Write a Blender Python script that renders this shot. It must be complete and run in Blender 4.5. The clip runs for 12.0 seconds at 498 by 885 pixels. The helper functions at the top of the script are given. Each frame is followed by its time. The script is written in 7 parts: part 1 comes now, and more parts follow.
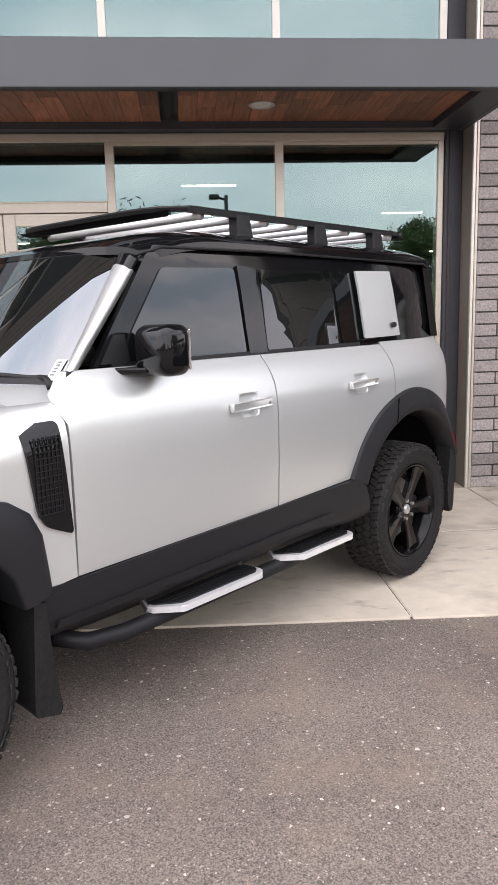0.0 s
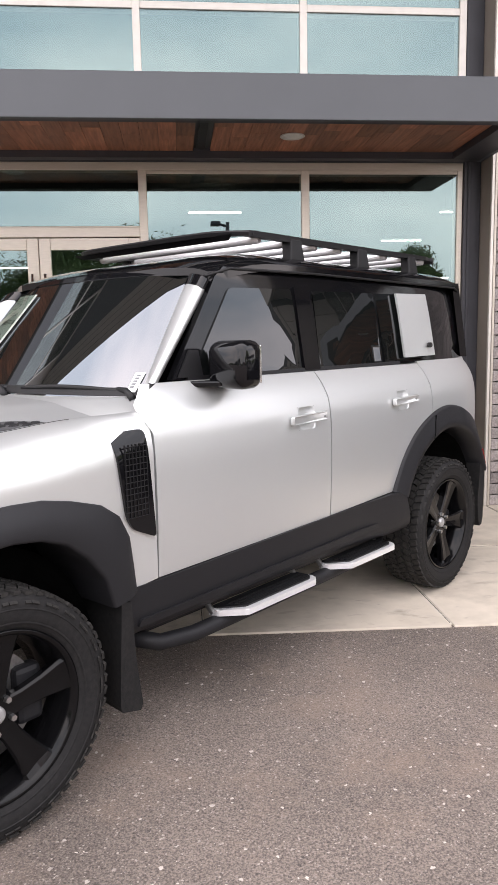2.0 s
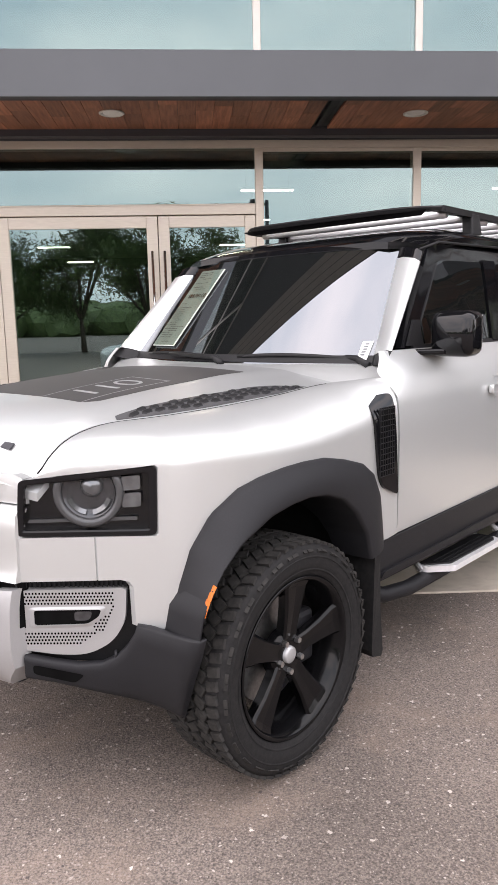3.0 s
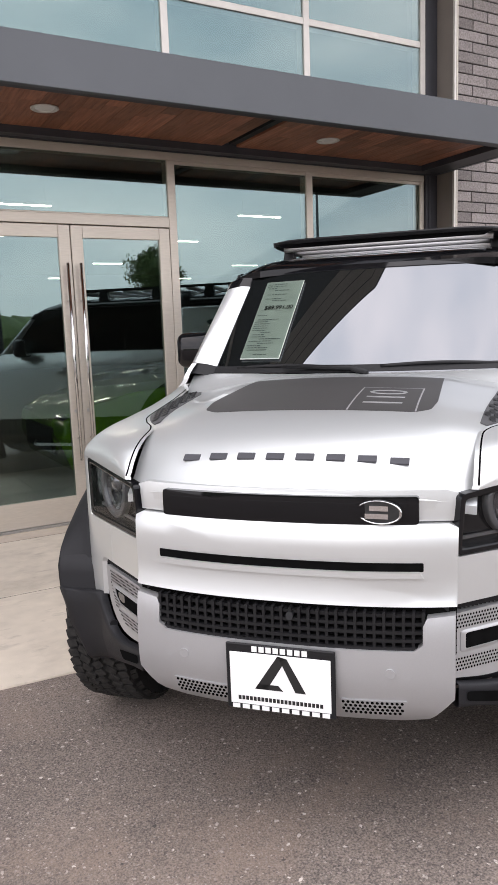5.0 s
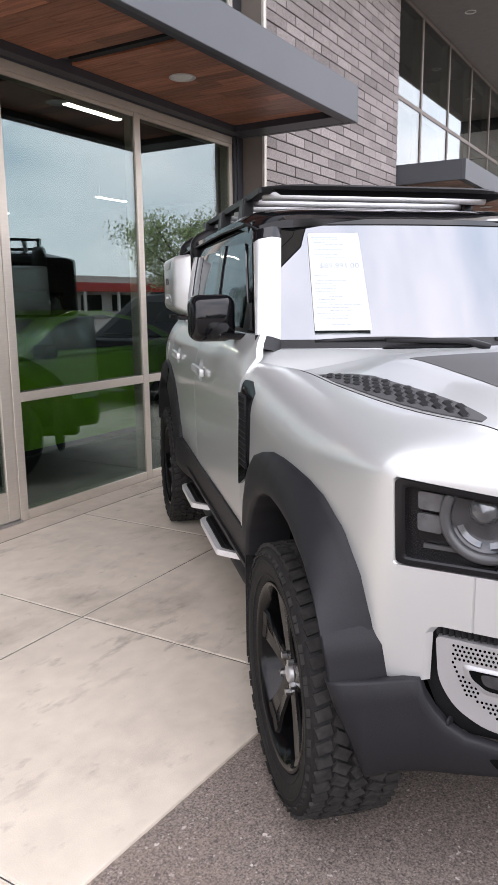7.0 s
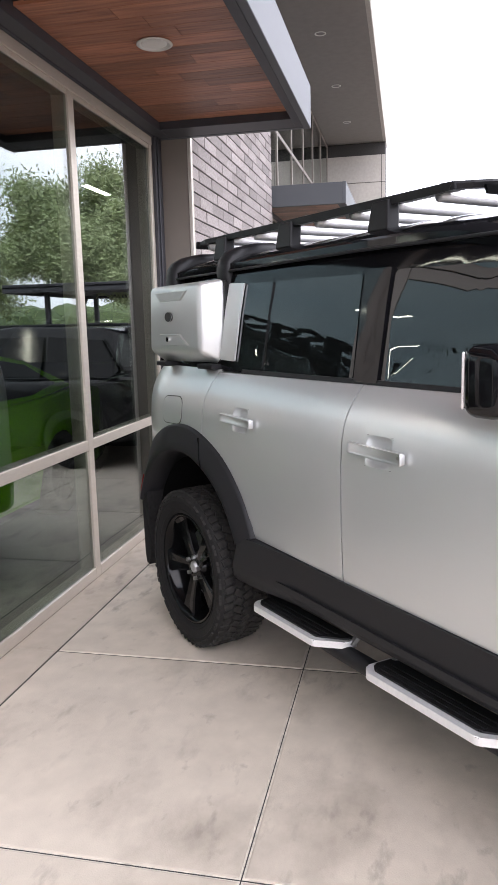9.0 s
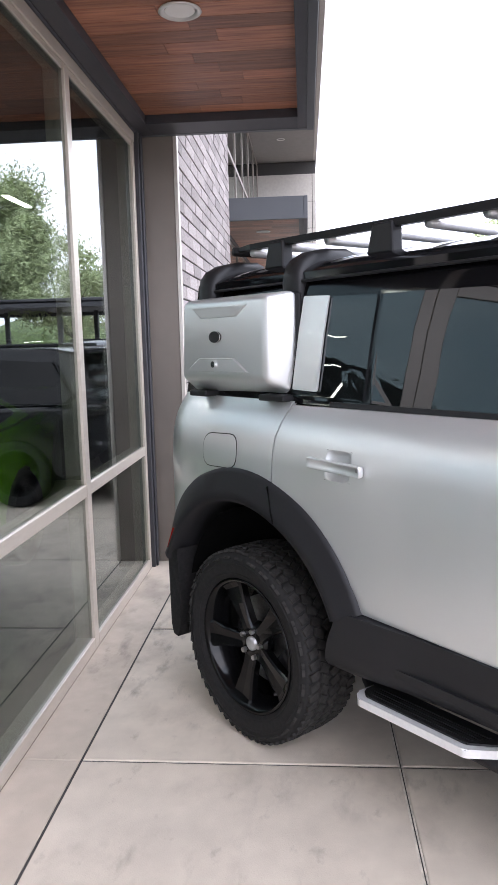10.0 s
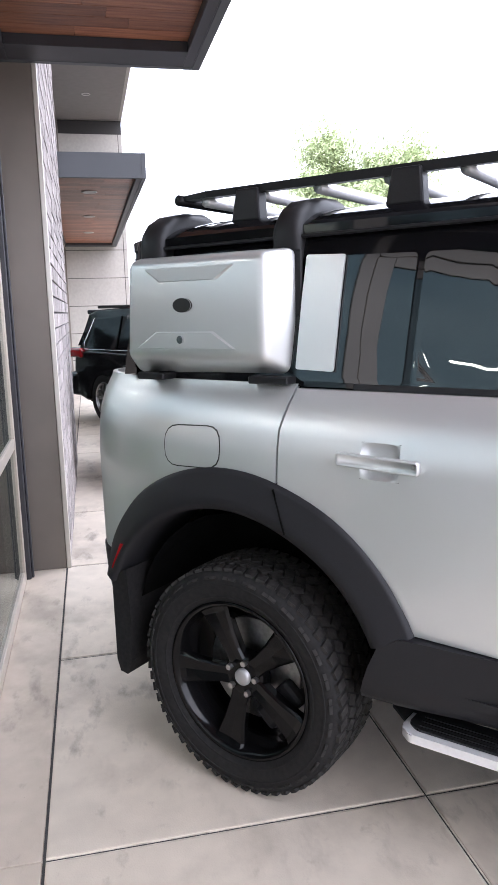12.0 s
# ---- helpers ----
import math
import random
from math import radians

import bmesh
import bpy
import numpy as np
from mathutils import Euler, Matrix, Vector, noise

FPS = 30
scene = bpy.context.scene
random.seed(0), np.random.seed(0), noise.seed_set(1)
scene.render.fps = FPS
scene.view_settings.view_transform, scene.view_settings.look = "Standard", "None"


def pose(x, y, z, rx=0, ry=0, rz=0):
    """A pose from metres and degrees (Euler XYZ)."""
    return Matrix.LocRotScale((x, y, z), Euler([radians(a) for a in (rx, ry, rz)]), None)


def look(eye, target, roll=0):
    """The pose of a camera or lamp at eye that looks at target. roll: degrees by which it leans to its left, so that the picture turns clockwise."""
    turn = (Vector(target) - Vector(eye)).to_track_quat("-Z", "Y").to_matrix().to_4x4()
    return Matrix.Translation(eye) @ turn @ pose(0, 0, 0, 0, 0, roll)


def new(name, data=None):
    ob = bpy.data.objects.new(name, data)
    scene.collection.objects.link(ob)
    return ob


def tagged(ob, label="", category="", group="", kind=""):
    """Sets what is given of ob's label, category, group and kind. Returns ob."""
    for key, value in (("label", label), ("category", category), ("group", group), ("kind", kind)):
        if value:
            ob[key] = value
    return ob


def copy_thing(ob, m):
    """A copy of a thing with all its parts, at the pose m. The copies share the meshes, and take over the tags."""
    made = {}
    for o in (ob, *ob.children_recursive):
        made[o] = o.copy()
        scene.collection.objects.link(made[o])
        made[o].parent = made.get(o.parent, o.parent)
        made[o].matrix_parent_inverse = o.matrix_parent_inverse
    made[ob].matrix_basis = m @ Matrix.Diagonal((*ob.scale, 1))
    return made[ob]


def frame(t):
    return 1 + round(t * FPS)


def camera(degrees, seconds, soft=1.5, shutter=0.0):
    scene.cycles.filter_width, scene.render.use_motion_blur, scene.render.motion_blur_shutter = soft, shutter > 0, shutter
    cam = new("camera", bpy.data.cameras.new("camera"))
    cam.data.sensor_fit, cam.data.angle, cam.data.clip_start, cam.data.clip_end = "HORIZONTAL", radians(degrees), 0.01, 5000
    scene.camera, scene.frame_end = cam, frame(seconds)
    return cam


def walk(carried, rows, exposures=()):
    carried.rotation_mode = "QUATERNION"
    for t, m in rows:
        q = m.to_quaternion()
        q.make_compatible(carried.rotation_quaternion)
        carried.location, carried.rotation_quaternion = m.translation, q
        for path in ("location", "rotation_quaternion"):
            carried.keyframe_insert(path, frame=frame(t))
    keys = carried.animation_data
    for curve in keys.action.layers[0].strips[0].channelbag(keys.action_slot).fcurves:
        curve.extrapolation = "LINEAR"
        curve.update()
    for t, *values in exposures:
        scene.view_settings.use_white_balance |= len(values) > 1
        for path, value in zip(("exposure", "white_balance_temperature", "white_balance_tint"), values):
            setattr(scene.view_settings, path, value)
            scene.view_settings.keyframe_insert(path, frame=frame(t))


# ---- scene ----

# ---------------------------------------------------------------- camera
cam = camera(37.68, 12.0)
ROWS = [
    (0, -0.643, -6.464, 1.584, 80.05, 1.44, -5.06),
    (0.5, -0.643, -6.434, 1.596, 81.90, 1.69, -8.85),
    (1, -0.669, -6.451, 1.614, 83.27, 1.37, -9.36),
    (1.5, -0.755, -6.517, 1.610, 83.08, 0.99, -7.99),
    (2, -0.963, -6.603, 1.558, 81.97, 1.10, -5.69),
    (2.5, -1.393, -6.620, 1.551, 80.97, 1.40, -4.13),
    (3, -1.859, -6.712, 1.536, 80.45, 1.27, -4.57),
    (3.5, -2.317, -6.666, 1.513, 80.73, 1.44, -9.21),
    (4.1, -2.923, -6.494, 1.518, 81.15, 1.76, -16.20),
    (4.6, -3.456, -6.258, 1.534, 81.40, 2.06, -23.18),
    (5.1, -3.927, -5.918, 1.549, 81.34, 2.07, -30.72),
    (5.5, -4.203, -5.561, 1.550, 80.96, 1.68, -36.87),
    (6, -4.473, -5.063, 1.542, 80.25, 0.90, -44.51),
    (6.5, -4.626, -4.515, 1.526, 79.58, 0.58, -52.01),
    (7, -4.693, -3.976, 1.528, 79.04, 0.58, -59.09),
    (7.5, -4.623, -3.455, 1.553, 78.82, 0.97, -65.25),
    (8, -4.467, -2.949, 1.586, 79.02, 1.42, -70.41),
    (8.5, -4.276, -2.457, 1.609, 79.75, 1.56, -74.49),
    (9, -4.085, -1.971, 1.622, 80.77, 1.43, -77.99),
    (9.5, -3.822, -1.541, 1.628, 81.65, 1.47, -81.63),
    (10, -3.525, -1.161, 1.644, 82.14, 1.37, -85.63),
    (10.5, -3.294, -0.820, 1.655, 81.83, 1.41, -89.58),
    (11, -2.987, -0.602, 1.649, 81.25, 1.28, -93.53),
    (11.5, -2.926, -0.503, 1.646, 80.46, 1.27, -97.67),
    (12, -2.933, -0.478, 1.648, 79.66, 1.41, -102.32),
]
walk(cam, [(r[0], pose(*r[1:])) for r in ROWS], exposures=[(0, 1.02, 6900, 22), (3.0, 1.08, 7000, 24), (5.5, 0.72, 6700, 21), (6.5, 1.0, 6600, 22), (8.5, 1.5, 6550, 23), (9, 1.62, 6500, 23), (10, 1.85, 6200, 23), (12, 1.95, 6150, 23)])

# ---------------------------------------------------------------- sky and sun
SUN_EL, SUN_AZ = radians(58), radians(200)
world = bpy.data.worlds.new("overcast_sky")
scene.world = world
world.use_nodes = True
wn, wl = world.node_tree.nodes, world.node_tree.links
wn.clear()
w_out = wn.new("ShaderNodeOutputWorld")
w_bg = wn.new("ShaderNodeBackground")
w_sky = wn.new("ShaderNodeTexSky")
w_sky.sky_type = "NISHITA"
w_sky.sun_disc = False
w_sky.sun_elevation = SUN_EL
w_sky.sun_rotation = SUN_AZ
w_tc = wn.new("ShaderNodeTexCoord")
w_map = wn.new("ShaderNodeMapping")
w_map.inputs["Scale"].default_value = (1.0, 1.0, 2.6)
w_noise = wn.new("ShaderNodeTexNoise")
w_noise.inputs["Scale"].default_value = 2.2
w_noise.inputs["Detail"].default_value = 6.0
w_noise.inputs["Roughness"].default_value = 0.52
w_ramp = wn.new("ShaderNodeValToRGB")
w_ramp.color_ramp.elements[0].position = 0.36
w_ramp.color_ramp.elements[0].color = (7.4, 9.2, 10.4, 1)
w_ramp.color_ramp.elements[1].position = 0.66
w_ramp.color_ramp.elements[1].color = (15.5, 15.8, 15.8, 1)
w_mix = wn.new("ShaderNodeMix")
w_mix.data_type = "RGBA"
w_mix.inputs["Factor"].default_value = 0.9
wl.new(w_tc.outputs["Generated"], w_map.inputs["Vector"])
wl.new(w_map.outputs["Vector"], w_noise.inputs["Vector"])
wl.new(w_noise.outputs["Fac"], w_ramp.inputs["Fac"])
wl.new(w_sky.outputs["Color"], w_mix.inputs["A"])
wl.new(w_ramp.outputs["Color"], w_mix.inputs["B"])
w_sep = wn.new("ShaderNodeSeparateXYZ")
wl.new(w_tc.outputs["Generated"], w_sep.inputs["Vector"])
w_lift = wn.new("ShaderNodeMapRange")
w_lift.inputs["From Min"].default_value, w_lift.inputs["From Max"].default_value = 0.0, 1.0
w_lift.inputs["To Min"].default_value, w_lift.inputs["To Max"].default_value = 0.85, 1.15
wl.new(w_sep.outputs["Z"], w_lift.inputs["Value"])
w_mul = wn.new("ShaderNodeVectorMath")
w_mul.operation = "SCALE"
wl.new(w_mix.outputs["Result"], w_mul.inputs[0])
wl.new(w_lift.outputs["Result"], w_mul.inputs["Scale"])
wl.new(w_mul.outputs["Vector"], w_bg.inputs["Color"])
wl.new(w_bg.outputs["Background"], w_out.inputs["Surface"])
w_bg.inputs["Strength"].default_value = 0.12

sun_data = bpy.data.lights.new("sun", "SUN")
sun_data.energy = 0.6
sun_data.angle = radians(130)
sun_data.color = (1.0, 0.96, 0.9)
sun = new("sun", sun_data)
sun.matrix_world = look((0, 0, 0), (-math.sin(SUN_AZ) * math.cos(SUN_EL), -math.cos(SUN_AZ) * math.cos(SUN_EL), -math.sin(SUN_EL)))


# ---------------------------------------------------------------- materials
def mat(name, color, rough=0.5, metal=0.0, vary=0.0, scale=20.0, bump=0.0, bump_scale=80.0, coat=0.0, color2=None,
        big=0.0, big_scale=1.5, rough_vary=0.0, ior=1.5, rand=0.0, stretch=(1, 1, 1), spec=0.5):
    """Principled material with colour variation at two sizes, varied gloss and fine relief."""
    m = bpy.data.materials.new(name)
    m.use_nodes = True
    n, l = m.node_tree.nodes, m.node_tree.links
    b = n["Principled BSDF"]
    b.inputs["Base Color"].default_value = (*color, 1)
    b.inputs["Roughness"].default_value = rough
    b.inputs["Metallic"].default_value = metal
    b.inputs["IOR"].default_value = ior
    b.inputs["Specular IOR Level"].default_value = spec
    b.inputs["Coat Weight"].default_value = coat
    b.inputs["Coat Roughness"].default_value = 0.03
    tc = n.new("ShaderNodeTexCoord")
    mp = n.new("ShaderNodeMapping")
    mp.inputs["Scale"].default_value = stretch
    l.new(tc.outputs["Object"], mp.inputs["Vector"])
    vec = mp.outputs["Vector"]
    if rand > 0:
        oi = n.new("ShaderNodeObjectInfo")
        add = n.new("ShaderNodeVectorMath")
        add.operation = "MULTIPLY_ADD"
        l.new(oi.outputs["Random"], add.inputs[0])
        add.inputs[1].default_value = (37.0, 23.0, 51.0)
        l.new(vec, add.inputs[2])
        vec = add.outputs["Vector"]
    col = None
    if vary > 0 or color2:
        no = n.new("ShaderNodeTexNoise")
        no.inputs["Scale"].default_value = scale
        no.inputs["Detail"].default_value = 5
        l.new(vec, no.inputs["Vector"])
        rp = n.new("ShaderNodeValToRGB")
        rp.color_ramp.elements[0].position, rp.color_ramp.elements[1].position = 0.3, 0.7
        c2 = color2 or tuple(min(1, c * (1 + vary)) for c in color)
        c1 = color if color2 else tuple(c * (1 - vary) for c in color)
        rp.color_ramp.elements[0].color = (*c1, 1)
        rp.color_ramp.elements[1].color = (*c2, 1)
        l.new(no.outputs["Fac"], rp.inputs["Fac"])
        col = rp.outputs["Color"]
        if rough_vary > 0:
            mr = n.new("ShaderNodeMapRange")
            mr.inputs["To Min"].default_value = max(0.01, rough - rough_vary)
            mr.inputs["To Max"].default_value = min(1, rough + rough_vary)
            l.new(no.outputs["Fac"], mr.inputs["Value"])
            l.new(mr.outputs["Result"], b.inputs["Roughness"])
    for amount, source in ((big, "noise"), (rand, "random")):
        if amount <= 0:
            continue
        mx = n.new("ShaderNodeMix")
        mx.data_type, mx.blend_type = "RGBA", "MULTIPLY"
        mx.inputs["Factor"].default_value = 1.0
        if col is None:
            mx.inputs["A"].default_value = (*color, 1)
        else:
            l.new(col, mx.inputs["A"])
        mr = n.new("ShaderNodeMapRange")
        mr.inputs["To Min"].default_value, mr.inputs["To Max"].default_value = 1 - amount, 1 + amount * 0.6
        if source == "noise":
            nb = n.new("ShaderNodeTexNoise")
            nb.inputs["Scale"].default_value = big_scale
            nb.inputs["Detail"].default_value = 3
            l.new(vec, nb.inputs["Vector"])
            mr.inputs["From Min"].default_value, mr.inputs["From Max"].default_value = 0.3, 0.7
            l.new(nb.outputs["Fac"], mr.inputs["Value"])
        else:
            l.new(oi.outputs["Random"], mr.inputs["Value"])
        l.new(mr.outputs["Result"], mx.inputs["B"])
        col = mx.outputs["Result"]
    if col is not None:
        l.new(col, b.inputs["Base Color"])
    if bump > 0:
        nb = n.new("ShaderNodeTexNoise")
        nb.inputs["Scale"].default_value = bump_scale
        nb.inputs["Detail"].default_value = 4
        l.new(vec, nb.inputs["Vector"])
        bp = n.new("ShaderNodeBump")
        bp.inputs["Strength"].default_value = bump
        bp.inputs["Distance"].default_value = 0.004
        l.new(nb.outputs["Fac"], bp.inputs["Height"])
        l.new(bp.outputs["Normal"], b.inputs["Normal"])
    return m


def glass_mat(name, color, ior=1.5, rough=0.0):
    m = bpy.data.materials.new(name)
    m.use_nodes = True
    b = m.node_tree.nodes["Principled BSDF"]
    b.inputs["Base Color"].default_value = (*color, 1)
    b.inputs["Roughness"].default_value = rough
    b.inputs["IOR"].default_value = ior
    b.inputs["Transmission Weight"].default_value = 1.0
    return m


def sheen_glass(name, tint, gloss_tint, base, power=4.0, solid=False, slant_tint=None):
    """Tinted window glass: clear tint (or a near-black solid tint) below, sky gloss above that grows at a slant."""
    m = bpy.data.materials.new(name)
    m.use_nodes = True
    n, l = m.node_tree.nodes, m.node_tree.links
    n.clear()
    out = n.new("ShaderNodeOutputMaterial")
    tr = n.new("ShaderNodeBsdfDiffuse" if solid else "ShaderNodeBsdfTransparent")
    tr.inputs["Color"].default_value = (*tint, 1)
    gl = n.new("ShaderNodeBsdfGlossy")
    gl.inputs["Color"].default_value = (*gloss_tint, 1)
    gl.inputs["Roughness"].default_value = 0.0
    lw = n.new("ShaderNodeLayerWeight")
    lw.inputs["Blend"].default_value = 0.5
    pw = n.new("ShaderNodeMath")
    pw.operation = "POWER"
    pw.inputs[1].default_value = power
    ma = n.new("ShaderNodeMath")
    ma.operation = "MULTIPLY_ADD"
    ma.inputs[1].default_value, ma.inputs[2].default_value = 0.95 - base, base
    mx = n.new("ShaderNodeMixShader")
    l.new(lw.outputs["Facing"], pw.inputs[0])
    if slant_tint:
        tone = n.new("ShaderNodeMix")
        tone.data_type = "RGBA"
        tone.inputs["A"].default_value, tone.inputs["B"].default_value = (*gloss_tint, 1), (*slant_tint, 1)
        ease_in = n.new("ShaderNodeMapRange")
        ease_in.inputs["From Min"].default_value, ease_in.inputs["From Max"].default_value = 0.15, 0.65
        l.new(lw.outputs["Facing"], ease_in.inputs["Value"])
        l.new(ease_in.outputs["Result"], tone.inputs["Factor"])
        l.new(tone.outputs["Result"], gl.inputs["Color"])
    l.new(pw.outputs["Value"], ma.inputs[0])
    l.new(ma.outputs["Value"], mx.inputs["Fac"])
    l.new(tr.outputs["BSDF"], mx.inputs[1])
    l.new(gl.outputs["BSDF"], mx.inputs[2])
    l.new(mx.outputs["Shader"], out.inputs["Surface"])
    return m


def glow_mat(name, color, strength):
    m = bpy.data.materials.new(name)
    m.use_nodes = True
    b = m.node_tree.nodes["Principled BSDF"]
    b.inputs["Base Color"].default_value = (*color, 1)
    b.inputs["Emission Color"].default_value = (*color, 1)
    b.inputs["Emission Strength"].default_value = strength
    return m


def speckle(m, sc, lim, keep, tone, amount=1.0):
    """Stone chips of uneven size and tone laid into a ground material."""
    n, l = m.node_tree.nodes, m.node_tree.links
    b = n["Principled BSDF"]
    tc = n.new("ShaderNodeTexCoord")
    warp = n.new("ShaderNodeTexNoise")
    warp.inputs["Scale"].default_value = sc * 1.7
    l.new(tc.outputs["Object"], warp.inputs["Vector"])
    add = n.new("ShaderNodeVectorMath")
    add.operation = "MULTIPLY_ADD"
    l.new(warp.outputs["Color"], add.inputs[0])
    add.inputs[1].default_value = (0.9 / sc, 0.9 / sc, 0.9 / sc)
    l.new(tc.outputs["Object"], add.inputs[2])
    vo = n.new("ShaderNodeTexVoronoi")
    vo.inputs["Scale"].default_value = sc
    l.new(add.outputs["Vector"], vo.inputs["Vector"])
    sp = n.new("ShaderNodeSeparateColor")
    l.new(vo.outputs["Color"], sp.inputs["Color"])
    size = n.new("ShaderNodeMapRange")
    size.inputs["From Min"].default_value, size.inputs["From Max"].default_value = keep, 1.0
    size.inputs["To Min"].default_value, size.inputs["To Max"].default_value = 0.0, lim
    l.new(sp.outputs["Red"], size.inputs["Value"])
    df = n.new("ShaderNodeMath")
    df.operation = "SUBTRACT"
    l.new(size.outputs["Result"], df.inputs[0])
    l.new(vo.outputs["Distance"], df.inputs[1])
    ra = n.new("ShaderNodeMapRange")
    ra.inputs["From Min"].default_value, ra.inputs["From Max"].default_value = 0.0, lim * 0.18
    l.new(df.outputs["Value"], ra.inputs["Value"])
    mu = n.new("ShaderNodeMath")
    mu.operation = "MULTIPLY"
    l.new(ra.outputs["Result"], mu.inputs[0])
    bl = n.new("ShaderNodeMapRange")
    bl.inputs["To Min"].default_value, bl.inputs["To Max"].default_value = 0.25 * amount, amount
    l.new(sp.outputs["Green"], bl.inputs["Value"])
    l.new(bl.outputs["Result"], mu.inputs[1])
    mx = n.new("ShaderNodeMix")
    mx.data_type = "RGBA"
    l.new(mu.outputs["Value"], mx.inputs["Factor"])
    l.new(b.inputs["Base Color"].links[0].from_socket, mx.inputs["A"])
    mx.inputs["B"].default_value = (*tone, 1)
    l.new(mx.outputs["Result"], b.inputs["Base Color"])


def patches(m, sc, lo, hi, tone, amount):
    """Broad worn patches of another tone in a ground material."""
    n, l = m.node_tree.nodes, m.node_tree.links
    b = n["Principled BSDF"]
    tc = n.new("ShaderNodeTexCoord")
    no = n.new("ShaderNodeTexNoise")
    no.inputs["Scale"].default_value, no.inputs["Detail"].default_value, no.inputs["Roughness"].default_value = sc, 7, 0.65
    l.new(tc.outputs["Object"], no.inputs["Vector"])
    ra = n.new("ShaderNodeMapRange")
    ra.inputs["From Min"].default_value, ra.inputs["From Max"].default_value, ra.inputs["To Max"].default_value = lo, hi, amount
    l.new(no.outputs["Fac"], ra.inputs["Value"])
    mx = n.new("ShaderNodeMix")
    mx.data_type = "RGBA"
    l.new(ra.outputs["Result"], mx.inputs["Factor"])
    l.new(b.inputs["Base Color"].links[0].from_socket, mx.inputs["A"])
    mx.inputs["B"].default_value = (*tone, 1)
    l.new(mx.outputs["Result"], b.inputs["Base Color"])


def asphalt_mat():
    m = mat("asphalt", (0.165, 0.134, 0.115), 0.85, vary=0.65, scale=140, big=0.34, big_scale=0.9, bump=1.0, bump_scale=150)
    patches(m, 1.6, 0.50, 0.72, (0.25, 0.185, 0.145), 0.6)
    speckle(m, 210.0, 0.7, 0.30, (0.075, 0.064, 0.06), 0.7)
    speckle(m, 170.0, 0.7, 0.45, (0.26, 0.22, 0.195), 0.7)
    speckle(m, 100.0, 0.5, 0.70, (0.42, 0.365, 0.325), 0.8)
    speckle(m, 55.0, 0.40, 0.80, (0.05, 0.043, 0.04), 0.9)
    speckle(m, 42.0, 0.36, 0.76, (0.62, 0.555, 0.50), 0.9)
    return m


def concrete_mat(name, color):
    m = mat(name, color, 0.8, vary=0.07, scale=9, big=0.13, big_scale=0.9, bump=0.25, bump_scale=190)
    n, l = m.node_tree.nodes, m.node_tree.links
    b = n["Principled BSDF"]
    tc = n.new("ShaderNodeTexCoord")
    # soft smudges, broken tyre scuffs and small dark spots
    for sc, lo, hi, tone, st, top, turn, gate in ((1.3, 0.52, 0.70, (0.22, 0.185, 0.15), (1, 1.4, 1), 0.55, 0.0, None), (3.4, 0.55, 0.70, (0.15, 0.13, 0.11), (1, 2.4, 1), 0.6, 0.75, 1.3), (7.0, 0.62, 0.74, (0.19, 0.165, 0.14), (1, 1.5, 1), 0.4, 0.3, None),
                                                  (60.0, 0.72, 0.76, (0.10, 0.09, 0.08), (1, 1, 1), 0.7, 0.0, None)):
        mp = n.new("ShaderNodeMapping")
        mp.inputs["Scale"].default_value = st
        mp.inputs["Rotation"].default_value = (0, 0, turn)
        l.new(tc.outputs["Object"], mp.inputs["Vector"])
        no = n.new("ShaderNodeTexNoise")
        no.inputs["Scale"].default_value, no.inputs["Detail"].default_value, no.inputs["Roughness"].default_value = sc, 6, 0.6
        l.new(mp.outputs["Vector"], no.inputs["Vector"])
        ra = n.new("ShaderNodeMapRange")
        ra.inputs["From Min"].default_value, ra.inputs["From Max"].default_value = lo, hi
        ra.inputs["To Max"].default_value = top
        l.new(no.outputs["Fac"], ra.inputs["Value"])
        fac = ra.outputs["Result"]
        if gate:
            ng = n.new("ShaderNodeTexNoise")
            ng.inputs["Scale"].default_value = gate
            l.new(tc.outputs["Object"], ng.inputs["Vector"])
            rg = n.new("ShaderNodeMapRange")
            rg.inputs["From Min"].default_value, rg.inputs["From Max"].default_value = 0.47, 0.58
            l.new(ng.outputs["Fac"], rg.inputs["Value"])
            mg = n.new("ShaderNodeMath")
            mg.operation = "MULTIPLY"
            l.new(fac, mg.inputs[0])
            l.new(rg.outputs["Result"], mg.inputs[1])
            fac = mg.outputs["Value"]
        mx = n.new("ShaderNodeMix")
        mx.data_type = "RGBA"
        l.new(fac, mx.inputs["Factor"])
        l.new(b.inputs["Base Color"].links[0].from_socket, mx.inputs["A"])
        mx.inputs["B"].default_value = (*tone, 1)
        l.new(mx.outputs["Result"], b.inputs["Base Color"])
    return m


ASPHALT = asphalt_mat()
CONCRETE = concrete_mat("concrete", (0.56, 0.492, 0.408))
DRIP_STRIP = concrete_mat("stained_concrete", (0.48, 0.41, 0.335))
JOINT = mat("joint_filler", (0.60, 0.55, 0.47), 0.9, vary=0.25, scale=30)
BRICK = mat("brick", (0.22, 0.195, 0.185), 0.9, vary=0.35, scale=60, bump=0.8, bump_scale=140, rand=0.3, color2=(0.40, 0.355, 0.34))
MORTAR = mat("mortar", (0.045, 0.042, 0.04), 0.95, vary=0.2, scale=60)
FASCIA = mat("painted_metal_fascia", (0.082, 0.088, 0.097), 0.55, vary=0.03, scale=3, big=0.06, big_scale=0.8)
DARK_METAL = mat("dark_painted_metal", (0.035, 0.035, 0.042), 0.5, vary=0.1, scale=6)
